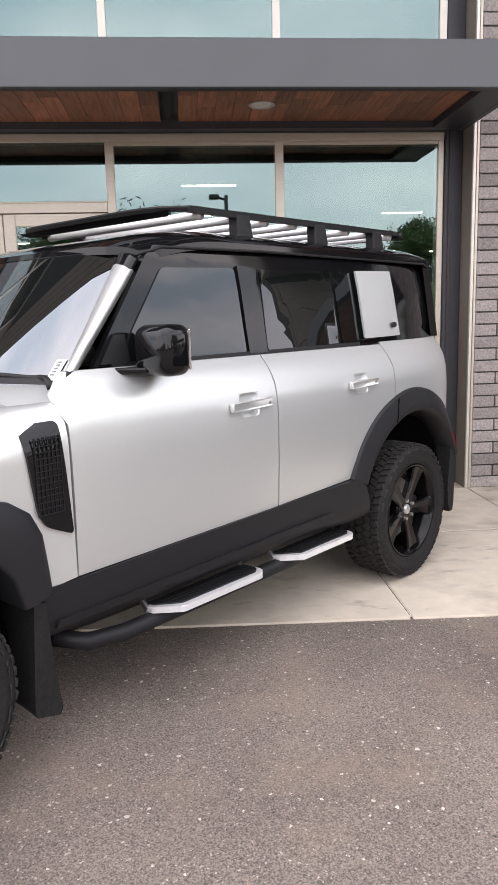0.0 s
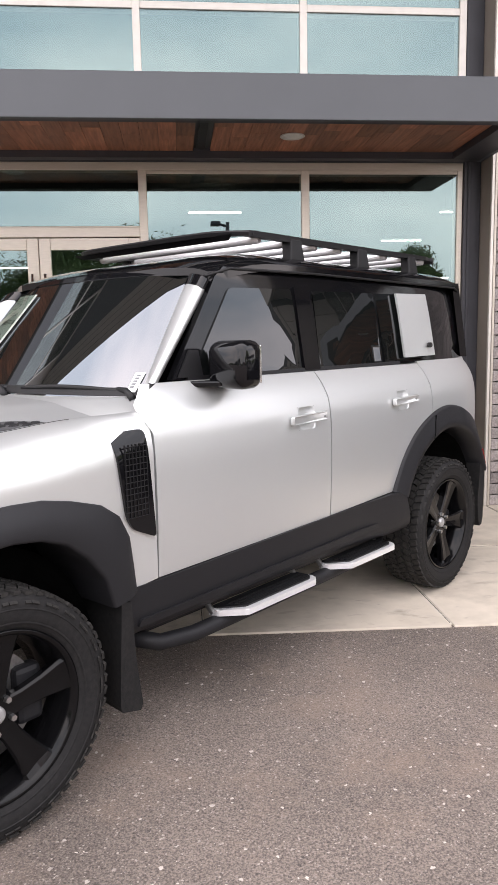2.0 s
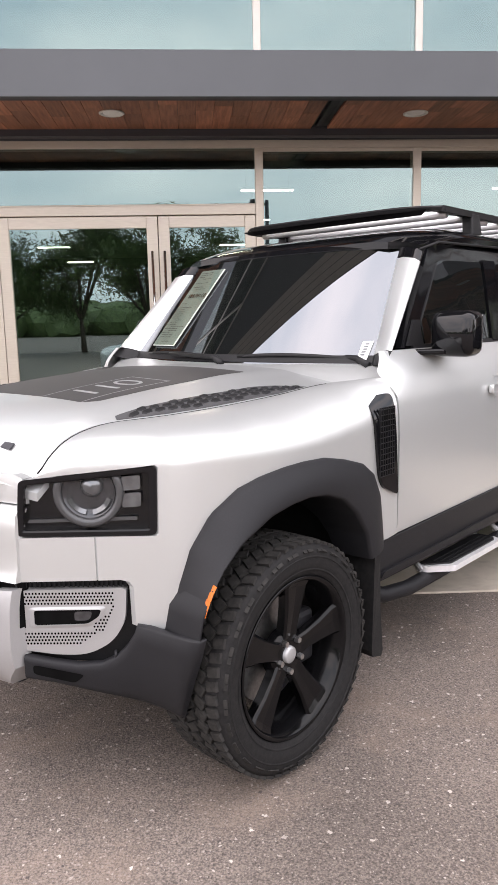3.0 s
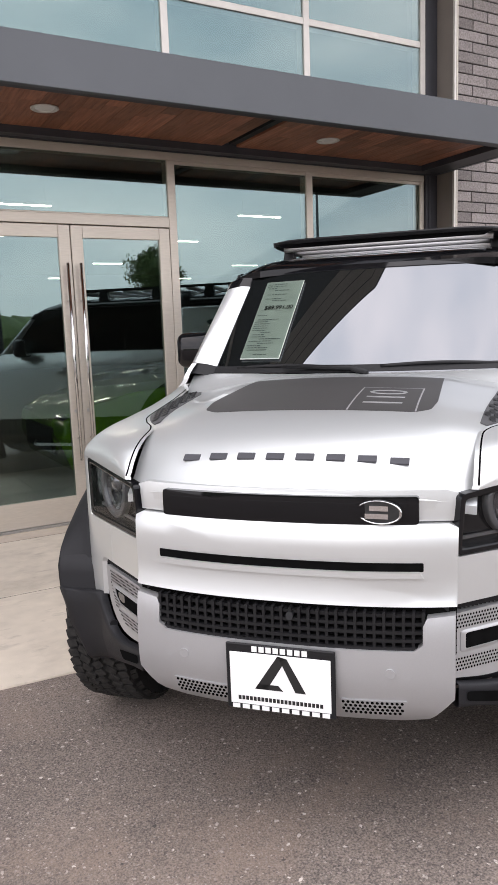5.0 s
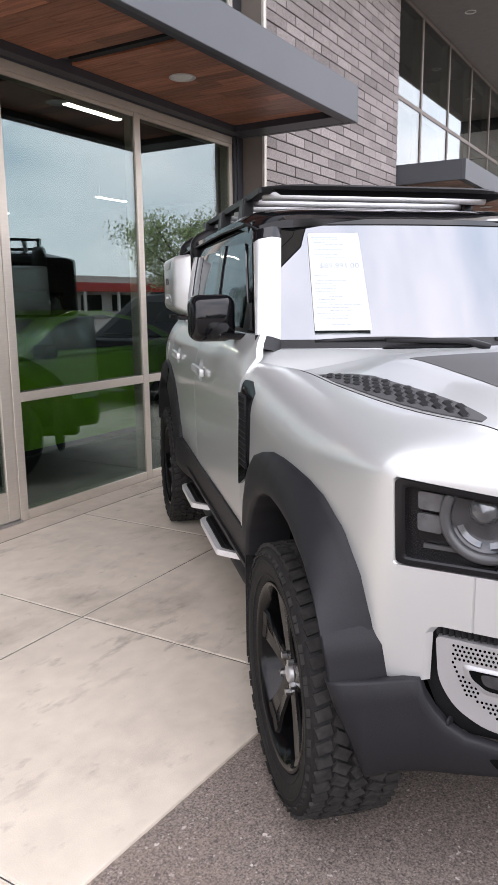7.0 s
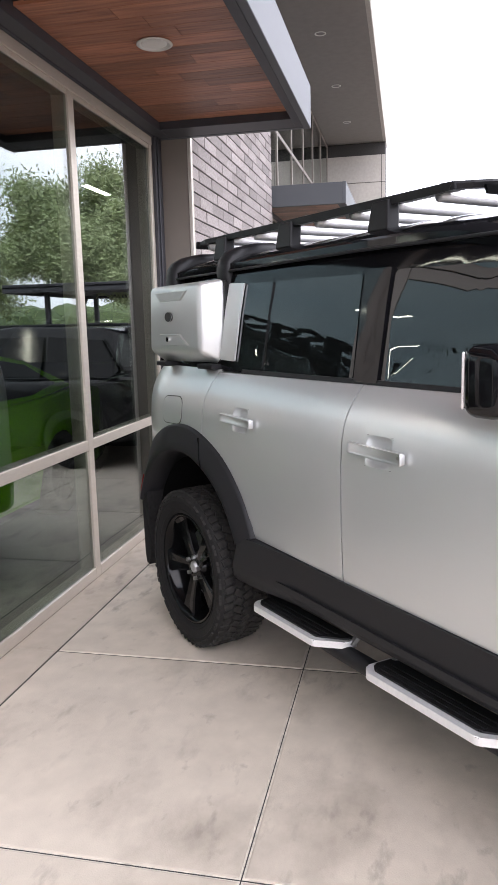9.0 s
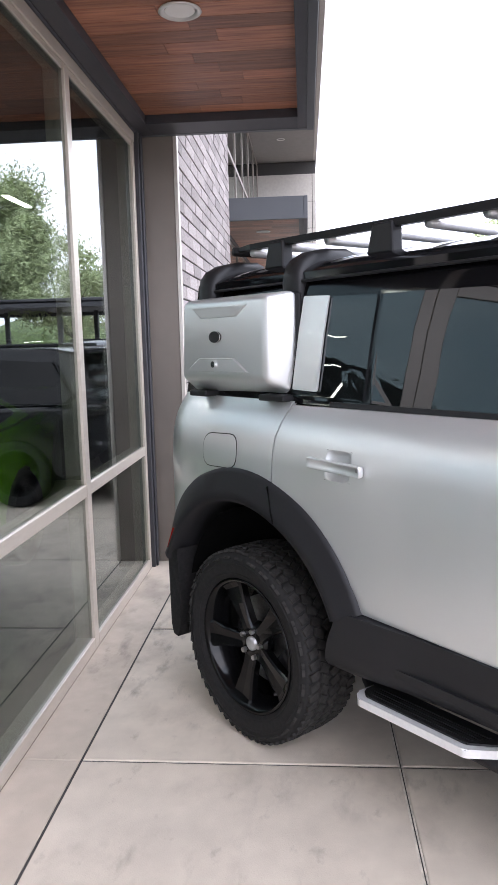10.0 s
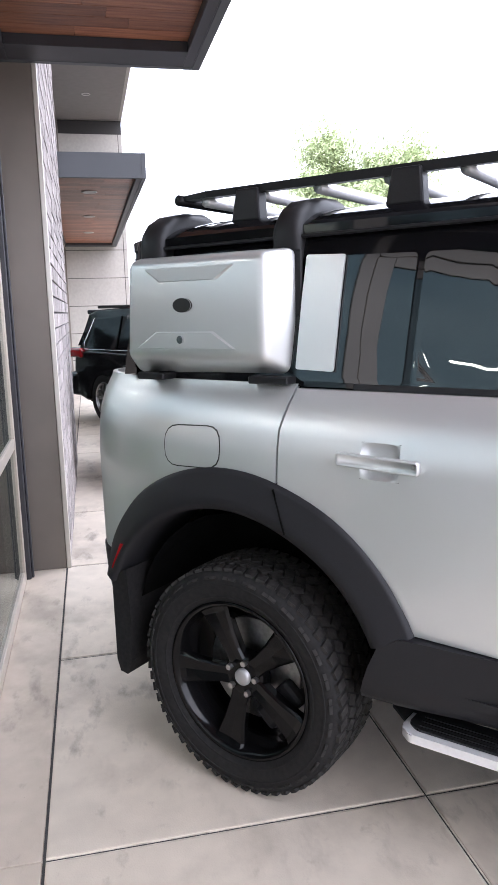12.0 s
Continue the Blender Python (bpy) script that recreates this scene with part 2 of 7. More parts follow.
TAN_METAL = mat("taupe_metal_panel", (0.20, 0.17, 0.145), 0.55, vary=0.05, scale=5, big=0.08, big_scale=1.2)
FRAME = mat("champagne_aluminium", (0.54, 0.485, 0.415), 0.38, metal=0.4, vary=0.05, scale=12, stretch=(1, 1, 8))
FRAME_UP = mat("pale_aluminium", (0.62, 0.58, 0.53), 0.4, metal=0.4, vary=0.04, scale=12)
PANEL = mat("stucco_panel", (0.42, 0.39, 0.35), 0.85, vary=0.06, scale=18, big=0.07, bump=0.2, bump_scale=120)
SOFFIT = mat("soffit_panel", (0.22, 0.2, 0.185), 0.8, vary=0.05, scale=8)
WOOD = mat("stained_wood_soffit", (0.20, 0.068, 0.038), 0.42, color2=(0.43, 0.18, 0.10), scale=3.5, stretch=(14, 1, 1), rand=0.42, bump=0.25, bump_scale=40)
STORE_GLASS = sheen_glass("tinted_store_glass", (0.62, 0.67, 0.64), (0.66, 0.87, 0.88), 0.155, 4.8, slant_tint=(0.86, 0.89, 0.89))
LAMP_TRIM = mat("lamp_trim", (0.6, 0.58, 0.55), 0.4, metal=0.3)
LAMP_LENS = mat("lamp_lens", (0.75, 0.72, 0.68), 0.25)
STRIP_LIGHT = glow_mat("strip_light", (1.0, 0.93, 0.78), 24.0)
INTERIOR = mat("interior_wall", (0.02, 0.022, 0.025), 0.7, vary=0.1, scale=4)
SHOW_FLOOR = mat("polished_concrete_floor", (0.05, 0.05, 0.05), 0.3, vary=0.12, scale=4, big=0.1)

PAINT = mat("silver_paint", (0.635, 0.65, 0.645), 0.37, metal=0.66, vary=0.012, scale=900, coat=0.5)
BLACK_GLOSS = mat("gloss_black_paint", (0.005, 0.005, 0.006), 0.06, spec=0.34, vary=0.05, scale=200)
CLADDING = mat("dark_plastic_cladding", (0.014, 0.014, 0.016), 0.52, vary=0.15, scale=300, bump=0.15, bump_scale=500, spec=0.25)
BLACK_PLASTIC = mat("black_plastic", (0.012, 0.012, 0.013), 0.45, vary=0.15, scale=200, bump=0.1, bump_scale=300, spec=0.25)
RUBBER = mat("tyre_rubber", (0.010, 0.010, 0.0105), 0.7, vary=0.25, scale=60, bump=0.25, bump_scale=220, color2=(0.019, 0.018, 0.018), spec=0.2)
TREAD = mat("dusty_tread_rubber", (0.016, 0.0155, 0.015), 0.8, vary=0.3, scale=40, bump=0.2, bump_scale=200, color2=(0.036, 0.034, 0.032), spec=0.2)
RIM = mat("gloss_black_alloy", (0.004, 0.004, 0.0045), 0.14, spec=0.22, vary=0.1, scale=60)
STEEL = mat("machined_steel", (0.5, 0.5, 0.5), 0.32, metal=1.0, vary=0.1, scale=80)
SATIN = mat("satin_silver_trim", (0.44, 0.44, 0.445), 0.4, metal=0.55, vary=0.02, scale=300)
BRIGHT = mat("brushed_aluminium_strip", (0.82, 0.82, 0.83), 0.35, metal=0.45, vary=0.04, scale=60)
CAR_GLASS = sheen_glass("privacy_glass", (0.005, 0.006, 0.006), (0.95, 0.97, 1.0), 0.068, 4.2, solid=True)
WINDSHIELD = sheen_glass("windshield_glass", (0.006, 0.007, 0.007), (0.9, 0.94, 1.0), 0.2, solid=True)
SHEET_COVER = sheen_glass("windshield_glass_over_sheet", (0.46, 0.52, 0.48), (0.9, 0.94, 1.0), 0.2)
VOID = mat("dark_underbody", (0.006, 0.006, 0.006), 0.9, vary=0.2, scale=20, spec=0.0)
DARK_STEEL = mat("dull_brake_steel", (0.32, 0.32, 0.32), 0.4, metal=1.0, vary=0.2, scale=60)
AMBER = mat("amber_reflector", (0.50, 0.115, 0.004), 0.35, coat=0.1, spec=0.3, vary=0.08, scale=150)
RED = mat("red_lamp", (0.35, 0.01, 0.012), 0.2, coat=0.8, vary=0.08, scale=150)
LENS = glass_mat("lamp_clear_lens", (0.9, 0.92, 0.93), 1.45)
CHROME = mat("chrome", (0.75, 0.75, 0.76), 0.12, metal=1.0, vary=0.04, scale=50)
DECAL = mat("matt_hood_decal", (0.045, 0.043, 0.042), 0.5, vary=0.1, scale=300)
WHITE_PLATE = mat("white_plate", (0.8, 0.8, 0.79), 0.35, vary=0.02, scale=30)
BLACK_INK = mat("black_ink", (0.012, 0.012, 0.012), 0.5, vary=0.1, scale=100)
GREY_INK = mat("grey_ink", (0.16, 0.17, 0.18), 0.6, vary=0.1, scale=100)
PAPER = mat("price_paper", (0.74, 0.76, 0.72), 0.7, vary=0.03, scale=20)
TREAD_PLATE = mat("black_tread_plate", (0.06, 0.06, 0.062), 0.5, vary=0.1, scale=200)
GREEN_PAINT = mat("lime_green_paint", (0.16, 0.40, 0.012), 0.25, coat=1.0, vary=0.03, scale=400)
NAVY = mat("midnight_blue_paint", (0.01, 0.014, 0.03), 0.2, coat=1.0, vary=0.05, scale=300)
BARK = mat("bark", (0.09, 0.07, 0.05), 0.9, vary=0.3, scale=25, bump=0.5, bump_scale=60)
LEAF = mat("leaf", (0.085, 0.125, 0.04), 0.7, vary=0.45, scale=3)
LEAF_PALE = mat("pale_leaf", (0.34, 0.40, 0.20), 0.7, vary=0.3, scale=3)


# ---------------------------------------------------------------- mesh helpers
def link(name, bm, material, parent=None, label="", smooth=False):
    me = bpy.data.meshes.new(name)
    bmesh.ops.recalc_face_normals(bm, faces=bm.faces) if not smooth == "keep" else None
    if smooth is True:
        for f in bm.faces:
            f.smooth = True
    bm.to_mesh(me)
    bm.free()
    me.materials.append(material)
    ob = new(name, me)
    if parent:
        ob.parent = parent
    if label:
        tagged(ob, label)
    return ob


def part(name, bm, material, parent, label="", smooth=False):
    return link(name, bm, material, parent, label, smooth)


def share(ob, parent, m=None):
    """Another object on the same mesh."""
    o = ob.copy()
    scene.collection.objects.link(o)
    o.parent = parent
    if m is not None:
        o.matrix_basis = m
    return o


def thing(name, label, category, m=None, group="", kind=""):
    e = new(name)
    e.empty_display_size = 0.2
    if m is not None:
        e.matrix_basis = m
    return tagged(e, label, category, group, kind)


def box(bm, lo, hi, bev=0.0, seg=1, m=None):
    r = bmesh.ops.create_cube(bm, size=1.0)
    vs = r["verts"]
    lo, hi = Vector(lo), Vector(hi)
    for v in vs:
        v.co = Vector([(lo[i] + hi[i]) / 2 + v.co[i] * (hi[i] - lo[i]) for i in range(3)])
    if bev > 0:
        es = list({e for v in vs for e in v.link_edges})
        out = bmesh.ops.bevel(bm, geom=es, offset=bev, segments=seg, affect="EDGES", profile=0.5)
        vs = list({v for f in out["faces"] for v in f.verts} | {v for v in vs if v.is_valid})
    if m is not None:
        bmesh.ops.transform(bm, matrix=m, verts=vs)
    return vs


def boxbm(lo, hi, bev=0.0, seg=1, m=None):
    bm = bmesh.new()
    box(bm, lo, hi, bev, seg, m)
    return bm


def cyl(bm, r1, r2, depth, seg=24, m=None, caps=True):
    r = bmesh.ops.create_cone(bm, cap_ends=caps, segments=seg, radius1=r1, radius2=r2, depth=depth)
    if m is not None:
        bmesh.ops.transform(bm, matrix=m, verts=r["verts"])
    return r["verts"]


def tube(bm, pts, r, seg=8, cap=True):
    """A round bar along points; r may be one radius or one for each point."""
    pts = [Vector(p) for p in pts]
    rs = r if isinstance(r, (list, tuple)) else [r] * len(pts)
    rings = []
    for i, p in enumerate(pts):
        d = (pts[min(i + 1, len(pts) - 1)] - pts[max(i - 1, 0)]).normalized()
        up = Vector((0, 0, 1)) if abs(d.z) < 0.9 else Vector((1, 0, 0))
        a = d.cross(up).normalized()
        b = a.cross(d)
        rings.append([bm.verts.new(p + (a * math.cos(t) + b * math.sin(t)) * rs[i]) for t in [2 * math.pi * k / seg for k in range(seg)]])
    for r0, r1 in zip(rings, rings[1:]):
        for k in range(seg):
            bm.faces.new((r0[k], r0[(k + 1) % seg], r1[(k + 1) % seg], r1[k]))
    if cap:
        bm.faces.new(rings[0][::-1])
        bm.faces.new(rings[-1])


def lathe(bm, prof, seg=48, m=None):
    """A ring of revolution about the local y axis from (radius, y) points."""
    rings = []
    for r, y in prof:
        rings.append([bm.verts.new((r * math.cos(2 * math.pi * k / seg), y, r * math.sin(2 * math.pi * k / seg))) for k in range(seg)])
    for r0, r1 in zip(rings, rings[1:]):
        for k in range(seg):
            bm.faces.new((r0[k], r0[(k + 1) % seg], r1[(k + 1) % seg], r1[k]))
    vs = [v for r in rings for v in r]
    if m is not None:
        bmesh.ops.transform(bm, matrix=m, verts=vs)
    return vs


def rounded(pts, radius, n=4):
    """Rounds the corners of a closed outline; radius is one number or one for each corner."""
    out = []
    k = len(pts)
    rr = radius if isinstance(radius, (list, tuple)) else [radius] * k
    for i in range(k):
        p, a, b = (np.array(pts[j % k], float) for j in (i, i - 1, i + 1))
        da, db = a - p, b - p
        la, lb = np.hypot(*da), np.hypot(*db)
        r = min(rr[i], la * 0.45, lb * 0.45)
        if r <= 1e-5:
            out.append(tuple(p))
            continue
        q0, q1 = p + da / la * r, p + db / lb * r
        for s in np.linspace(0, 1, n + 1):
            out.append(tuple((1 - s) ** 2 * q0 + 2 * s * (1 - s) * p + s * s * q1))
    return out


def curve(table):
    """A smooth function through a table of (x, y)."""
    xs, ys = np.array([t[0] for t in table], float), np.array([t[1] for t in table], float)
    d = np.diff(ys) / np.diff(xs)
    m = np.zeros(len(xs))
    m[0], m[-1] = d[0], d[-1]
    for i in range(1, len(xs) - 1):
        m[i] = 0 if d[i - 1] * d[i] <= 0 else 2 * d[i - 1] * d[i] / (d[i - 1] + d[i])

    def f(x):
        x = min(max(x, xs[0]), xs[-1])
        i = min(int(np.searchsorted(xs, x, side="right")) - 1, len(xs) - 2)
        i = max(i, 0)
        h = xs[i + 1] - xs[i]
        s = (x - xs[i]) / h
        return float((2 * s**3 - 3 * s**2 + 1) * ys[i] + (s**3 - 2 * s**2 + s) * h * m[i] + (-2 * s**3 + 3 * s**2) * ys[i + 1] + (s**3 - s**2) * h * m[i + 1])
    return f


def sheet(outline, place, inward, cuts_u=(), cuts_v=(), depth=0.02, back=False, edge=0.004):
    """A shaped panel: a flat outline in (u, v), cut along lines, laid on a surface by place(u, v), with a turned-in rim of that depth."""
    bm = bmesh.new()
    f = bm.faces.new([bm.verts.new((u, v, 0)) for u, v in outline])
    bmesh.ops.triangulate(bm, faces=[f])
    us, vs = [p[0] for p in outline], [p[1] for p in outline]
    for axis, cuts, lo, hi in ((0, cuts_u, min(us), max(us)), (1, cuts_v, min(vs), max(vs))):
        for c in cuts:
            if lo + 1e-4 < c < hi - 1e-4:
                co, no = [0, 0, 0], [0, 0, 0]
                co[axis], no[axis] = c, 1
                bmesh.ops.bisect_plane(bm, geom=bm.verts[:] + bm.edges[:] + bm.faces[:], dist=1e-5, plane_co=co, plane_no=no)
    loop = [(tuple(e.verts[0].co[:2]), tuple(e.verts[1].co[:2])) for e in bm.edges if e.is_boundary]
    flat = {v: tuple(v.co[:2]) for v in bm.verts}
    for v, (a, b) in flat.items():
        v.co = place(a, b)
    for f in bm.faces:
        f.smooth = True
    inward = Vector(inward)
    bm.normal_update()
    if sum((f.normal.dot(inward) * f.calc_area() for f in bm.faces)) > 0:
        bmesh.ops.reverse_faces(bm, faces=bm.faces[:])
    if back:
        base = bm.faces[:]
        dup = bmesh.ops.duplicate(bm, geom=base)
        nf = [g for g in dup["geom"] if isinstance(g, bmesh.types.BMFace)]
        for v in {v for f in nf for v in f.verts}:
            v.co += inward * depth
        bmesh.ops.reverse_faces(bm, faces=nf)
    made = {}

    def corner(p, k):
        if (p, k) not in made:
            made[p, k] = bm.verts.new(Vector(place(*p)) + inward * (depth if k else 0.0))
        return made[p, k]
    centre = sum((Vector(place(*a)) for a, b in loop), Vector()) / max(1, len(loop))
    for a, b in loop:
        try:
            bm.faces.new((corner(a, 0), corner(b, 0), corner(b, 1), corner(a, 1)))
        except ValueError:
            pass
    return bm


def grid_cuts(lo, hi, step):
    n = max(1, int(round((hi - lo) / step)))
    return [lo + (hi - lo) * k / n for k in range(n + 1)]


def text_mesh(body, size, depth=0.002, bold=0.0, spread=1.0):
    """Letters from the built-in font as a bmesh in the xy plane, centred."""
    cu = bpy.data.curves.new("letters", "FONT")
    cu.body, cu.size, cu.extrude, cu.offset = body, size, depth, bold
    cu.align_x, cu.align_y = "CENTER", "CENTER"
    cu.space_character = spread
    cu.resolution_u = 3
    ob = new("letters", cu)
    bpy.context.view_layer.update()
    me = bpy.data.meshes.new_from_object(ob.evaluated_get(bpy.context.evaluated_depsgraph_get()))
    bm = bmesh.new()
    bm.from_mesh(me)
    bpy.data.objects.remove(ob)
    bpy.data.curves.remove(cu)
    bpy.data.meshes.remove(me)
    return bm


# ---------------------------------------------------------------- ground
def ground():
    bm = bmesh.new()
    bmesh.ops.create_grid(bm, x_segments=8, y_segments=8, size=450)
    bmesh.ops.translate(bm, verts=bm.verts, vec=(0, 0, -0.012))
    tagged(link("road", bm, ASPHALT), "worn grey asphalt lot with pale stone specks", "asphalt", kind="structure")


def kerb_y(x):
    return -2.93 - 0.057 * (x - 0.49)


XJ = [-0.865 + 1.352 * k for k in range(-9, 13)]


def pavement():
    base = boxbm((XJ[0], -4.2, -0.1), (XJ[-1], 0.0, -0.0045))
    for v in base.verts:
        if v.co.y < -1:
            v.co.y = kerb_y(v.co.x) + 0.02
    p = tagged(link("pavement", base, JOINT), "pale concrete apron with tooled joints along the shopfront", "pavement", kind="structure")
    g = 0.008
    for x0, x1 in zip(XJ, XJ[1:]):
        for k, (ya, yb) in enumerate(((-0.245, -1.508), (-1.508, None))):
            bm = boxbm((x0 + g, -1, -0.09), (x1 - g, 0, 0.0))
            for v in bm.verts:
                top = v.co.y > -0.5
                v.co.y = (ya - (g if k else 0.004)) if top else (yb + g if yb is not None else kerb_y(v.co.x) + 0.012 * math.sin(v.co.x * 9.0))
            es = [e for e in bm.edges if all(v.co.z > -0.01 for v in e.verts)]
            bmesh.ops.bevel(bm, geom=es, offset=0.006, segments=2, affect="EDGES", profile=0.6)
            part("slab", bm, CONCRETE, p)
        # dark crack along the middle of each tooled joint
        part("joint_crack", boxbm((x0 - 0.002, kerb_y(x0) + 0.03, -0.02), (x0 + 0.002, -0.25, -0.0035)), MORTAR, p)
    part("joint_crack", boxbm((XJ[0], -1.510, -0.02), (XJ[-1], -1.506, -0.003)), MORTAR, p)
    part("joint_crack", boxbm((XJ[0], -0.2495, -0.02), (XJ[-1], -0.2405, -0.002)), MORTAR, p)
    for x0, x1 in zip(XJ[::3], XJ[3::3]):
        part("edge_strip", boxbm((x0 + 0.001, -0.2395, -0.09), (x1 - 0.001, 0.0, 0.0), 0.004, 2), DRIP_STRIP, p)


ground()
pavement()


# ---------------------------------------------------------------- shopfront
def frame_bar(parent, name, lo, hi, material=None, bev=0.003):
    return part(name, boxbm(lo, hi, bev), material or FRAME, parent)


def pane(parent, x0, x1, z0, z1, y=0.014, material=None):
    ob = part("pane", boxbm((x0, y, z0), (x1, y + 0.012, z1)), material or STORE_GLASS, parent)
    ob.visible_shadow = False
    return ob


def shopfront():
    # fixed glazing beside the doors
    w = thing("window_1", "tinted shopfront glazing in champagne aluminium frames", "window", kind="structure")
    for x in (-1.205, 0.22):
        frame_bar(w, "mullion", (x - 0.036, -0.002, 0.0), (x + 0.036, 0.11, 3.02))
    frame_bar(w, "jamb", (1.605, -0.002, 0.0), (1.655, 0.11, 3.02))
    frame_bar(w, "head", (-6.3, -0.006, 3.02), (1.655, 0.11, 3.085))
    for x0, x1 in ((-1.169, 0.184), (0.256, 1.605)):
        frame_bar(w, "sill_rail", (x0, 0.0, 0.85), (x1, 0.1, 0.915))
        frame_bar(w, "base_rail", (x0, -0.002, 0.0), (x1, 0.1, 0.07))
        frame_bar(w, "head_bead", (x0, 0.004, 2.99), (x1, 0.1, 3.02))
        pane(w, x0, x1, 0.07, 0.85)
        pane(w, x0, x1, 0.915, 2.99)
    # glazing on the far side of the doors
    for x in (-3.54, -4.95):
        frame_bar(w, "mullion", (x - 0.036, -0.002, 0.0), (x + 0.036, 0.11, 3.02))
    for x0, x1 in ((-6.3, -4.986), (-4.914, -3.576)):
        frame_bar(w, "sill_rail", (x0, 0.0, 0.85), (x1, 0.1, 0.915))
        frame_bar(w, "base_rail", (x0, -0.002, 0.0), (x1, 0.1, 0.07))
        pane(w, x0, x1, 0.07, 0.85)
        pane(w, x0, x1, 0.915, 3.02)
    # light over the doors
    t = thing("window_2", "transom light over the shop doors", "window", kind="structure")
    frame_bar(t, "transom", (-3.504, -0.004, 2.462), (-1.241, 0.1, 2.542))
    frame_bar(t, "bead", (-3.504, 0.01, 2.542), (-1.241, 0.1, 2.556))
    pane(t, -3.504, -1.241, 2.556, 3.02)
    # pair of doors
    for i, (x0, x1, hand) in enumerate(((-3.502, -2.115, 1), (-2.109, -1.243, -1))):
        d = thing("door_%d" % (i + 1), "glazed aluminium shop door with a long pull bar, shut", "door", kind="structure")
        frame_bar(d, "stile", (x0, 0.004, 0.02), (x0 + 0.098, 0.06, 2.455), bev=0.004)
        frame_bar(d, "stile", (x1 - 0.098, 0.004, 0.02), (x1, 0.06, 2.455), bev=0.004)
        frame_bar(d, "top_rail", (x0 + 0.098, 0.006, 2.355), (x1 - 0.098, 0.058, 2.455))
        frame_bar(d, "bottom_rail", (x0 + 0.098, 0.006, 0.02), (x1 - 0.098, 0.058, 0.235))
        pane(d, x0 + 0.098, x1 - 0.098, 0.235, 2.355, 0.02)
        bm = bmesh.new()
        xb = (x1 - 0.05) if hand > 0 else (x0 + 0.05)
        tube(bm, [(xb, -0.055, 0.54), (xb, -0.055, 2.15)], 0.013, 12)
        for z in (0.72, 1.85):
            tube(bm, [(xb, -0.055, z), (xb, 0.006, z)], 0.009, 10)
        part("pull_handle", bm, CHROME, d, "long round steel pull bar", True)
        bm = bmesh.new()
        cyl(bm, 0.018, 0.018, 0.012, 20, pose(xb, 0.0, 0.95, 90))
        part("lock_cylinder", bm, STEEL, d, "", False)
        part("threshold_strip", boxbm((x0, -0.03, 0.0), (x1, 0.07, 0.018), 0.004), STEEL, d)
    # upper glazing
    u = thing("window_3", "upper tinted glazing in pale aluminium frames", "window", kind="structure")
    xs = (-6.3, -4.95, -3.56, -1.205, 0.21, 1.62)
    for x in xs:
        frame_bar(u, "mullion", (x - 0.032, -0.03, 3.5), (x + 0.032, 0.1, 6.25), FRAME_UP)
    for x0, x1 in zip(xs, xs[1:]):
        for z in (3.5, 4.34, 5.4, 6.22):
            frame_bar(u, "rail", (x0 + 0.032, -0.026, z - 0.03), (x1 - 0.032, 0.1, z + 0.03), FRAME_UP)
        for z0, z1 in ((3.53, 4.31), (4.37, 5.37), (5.43, 6.19)):
            pane(u, x0 + 0.032, x1 - 0.032, z0, z1, -0.012)


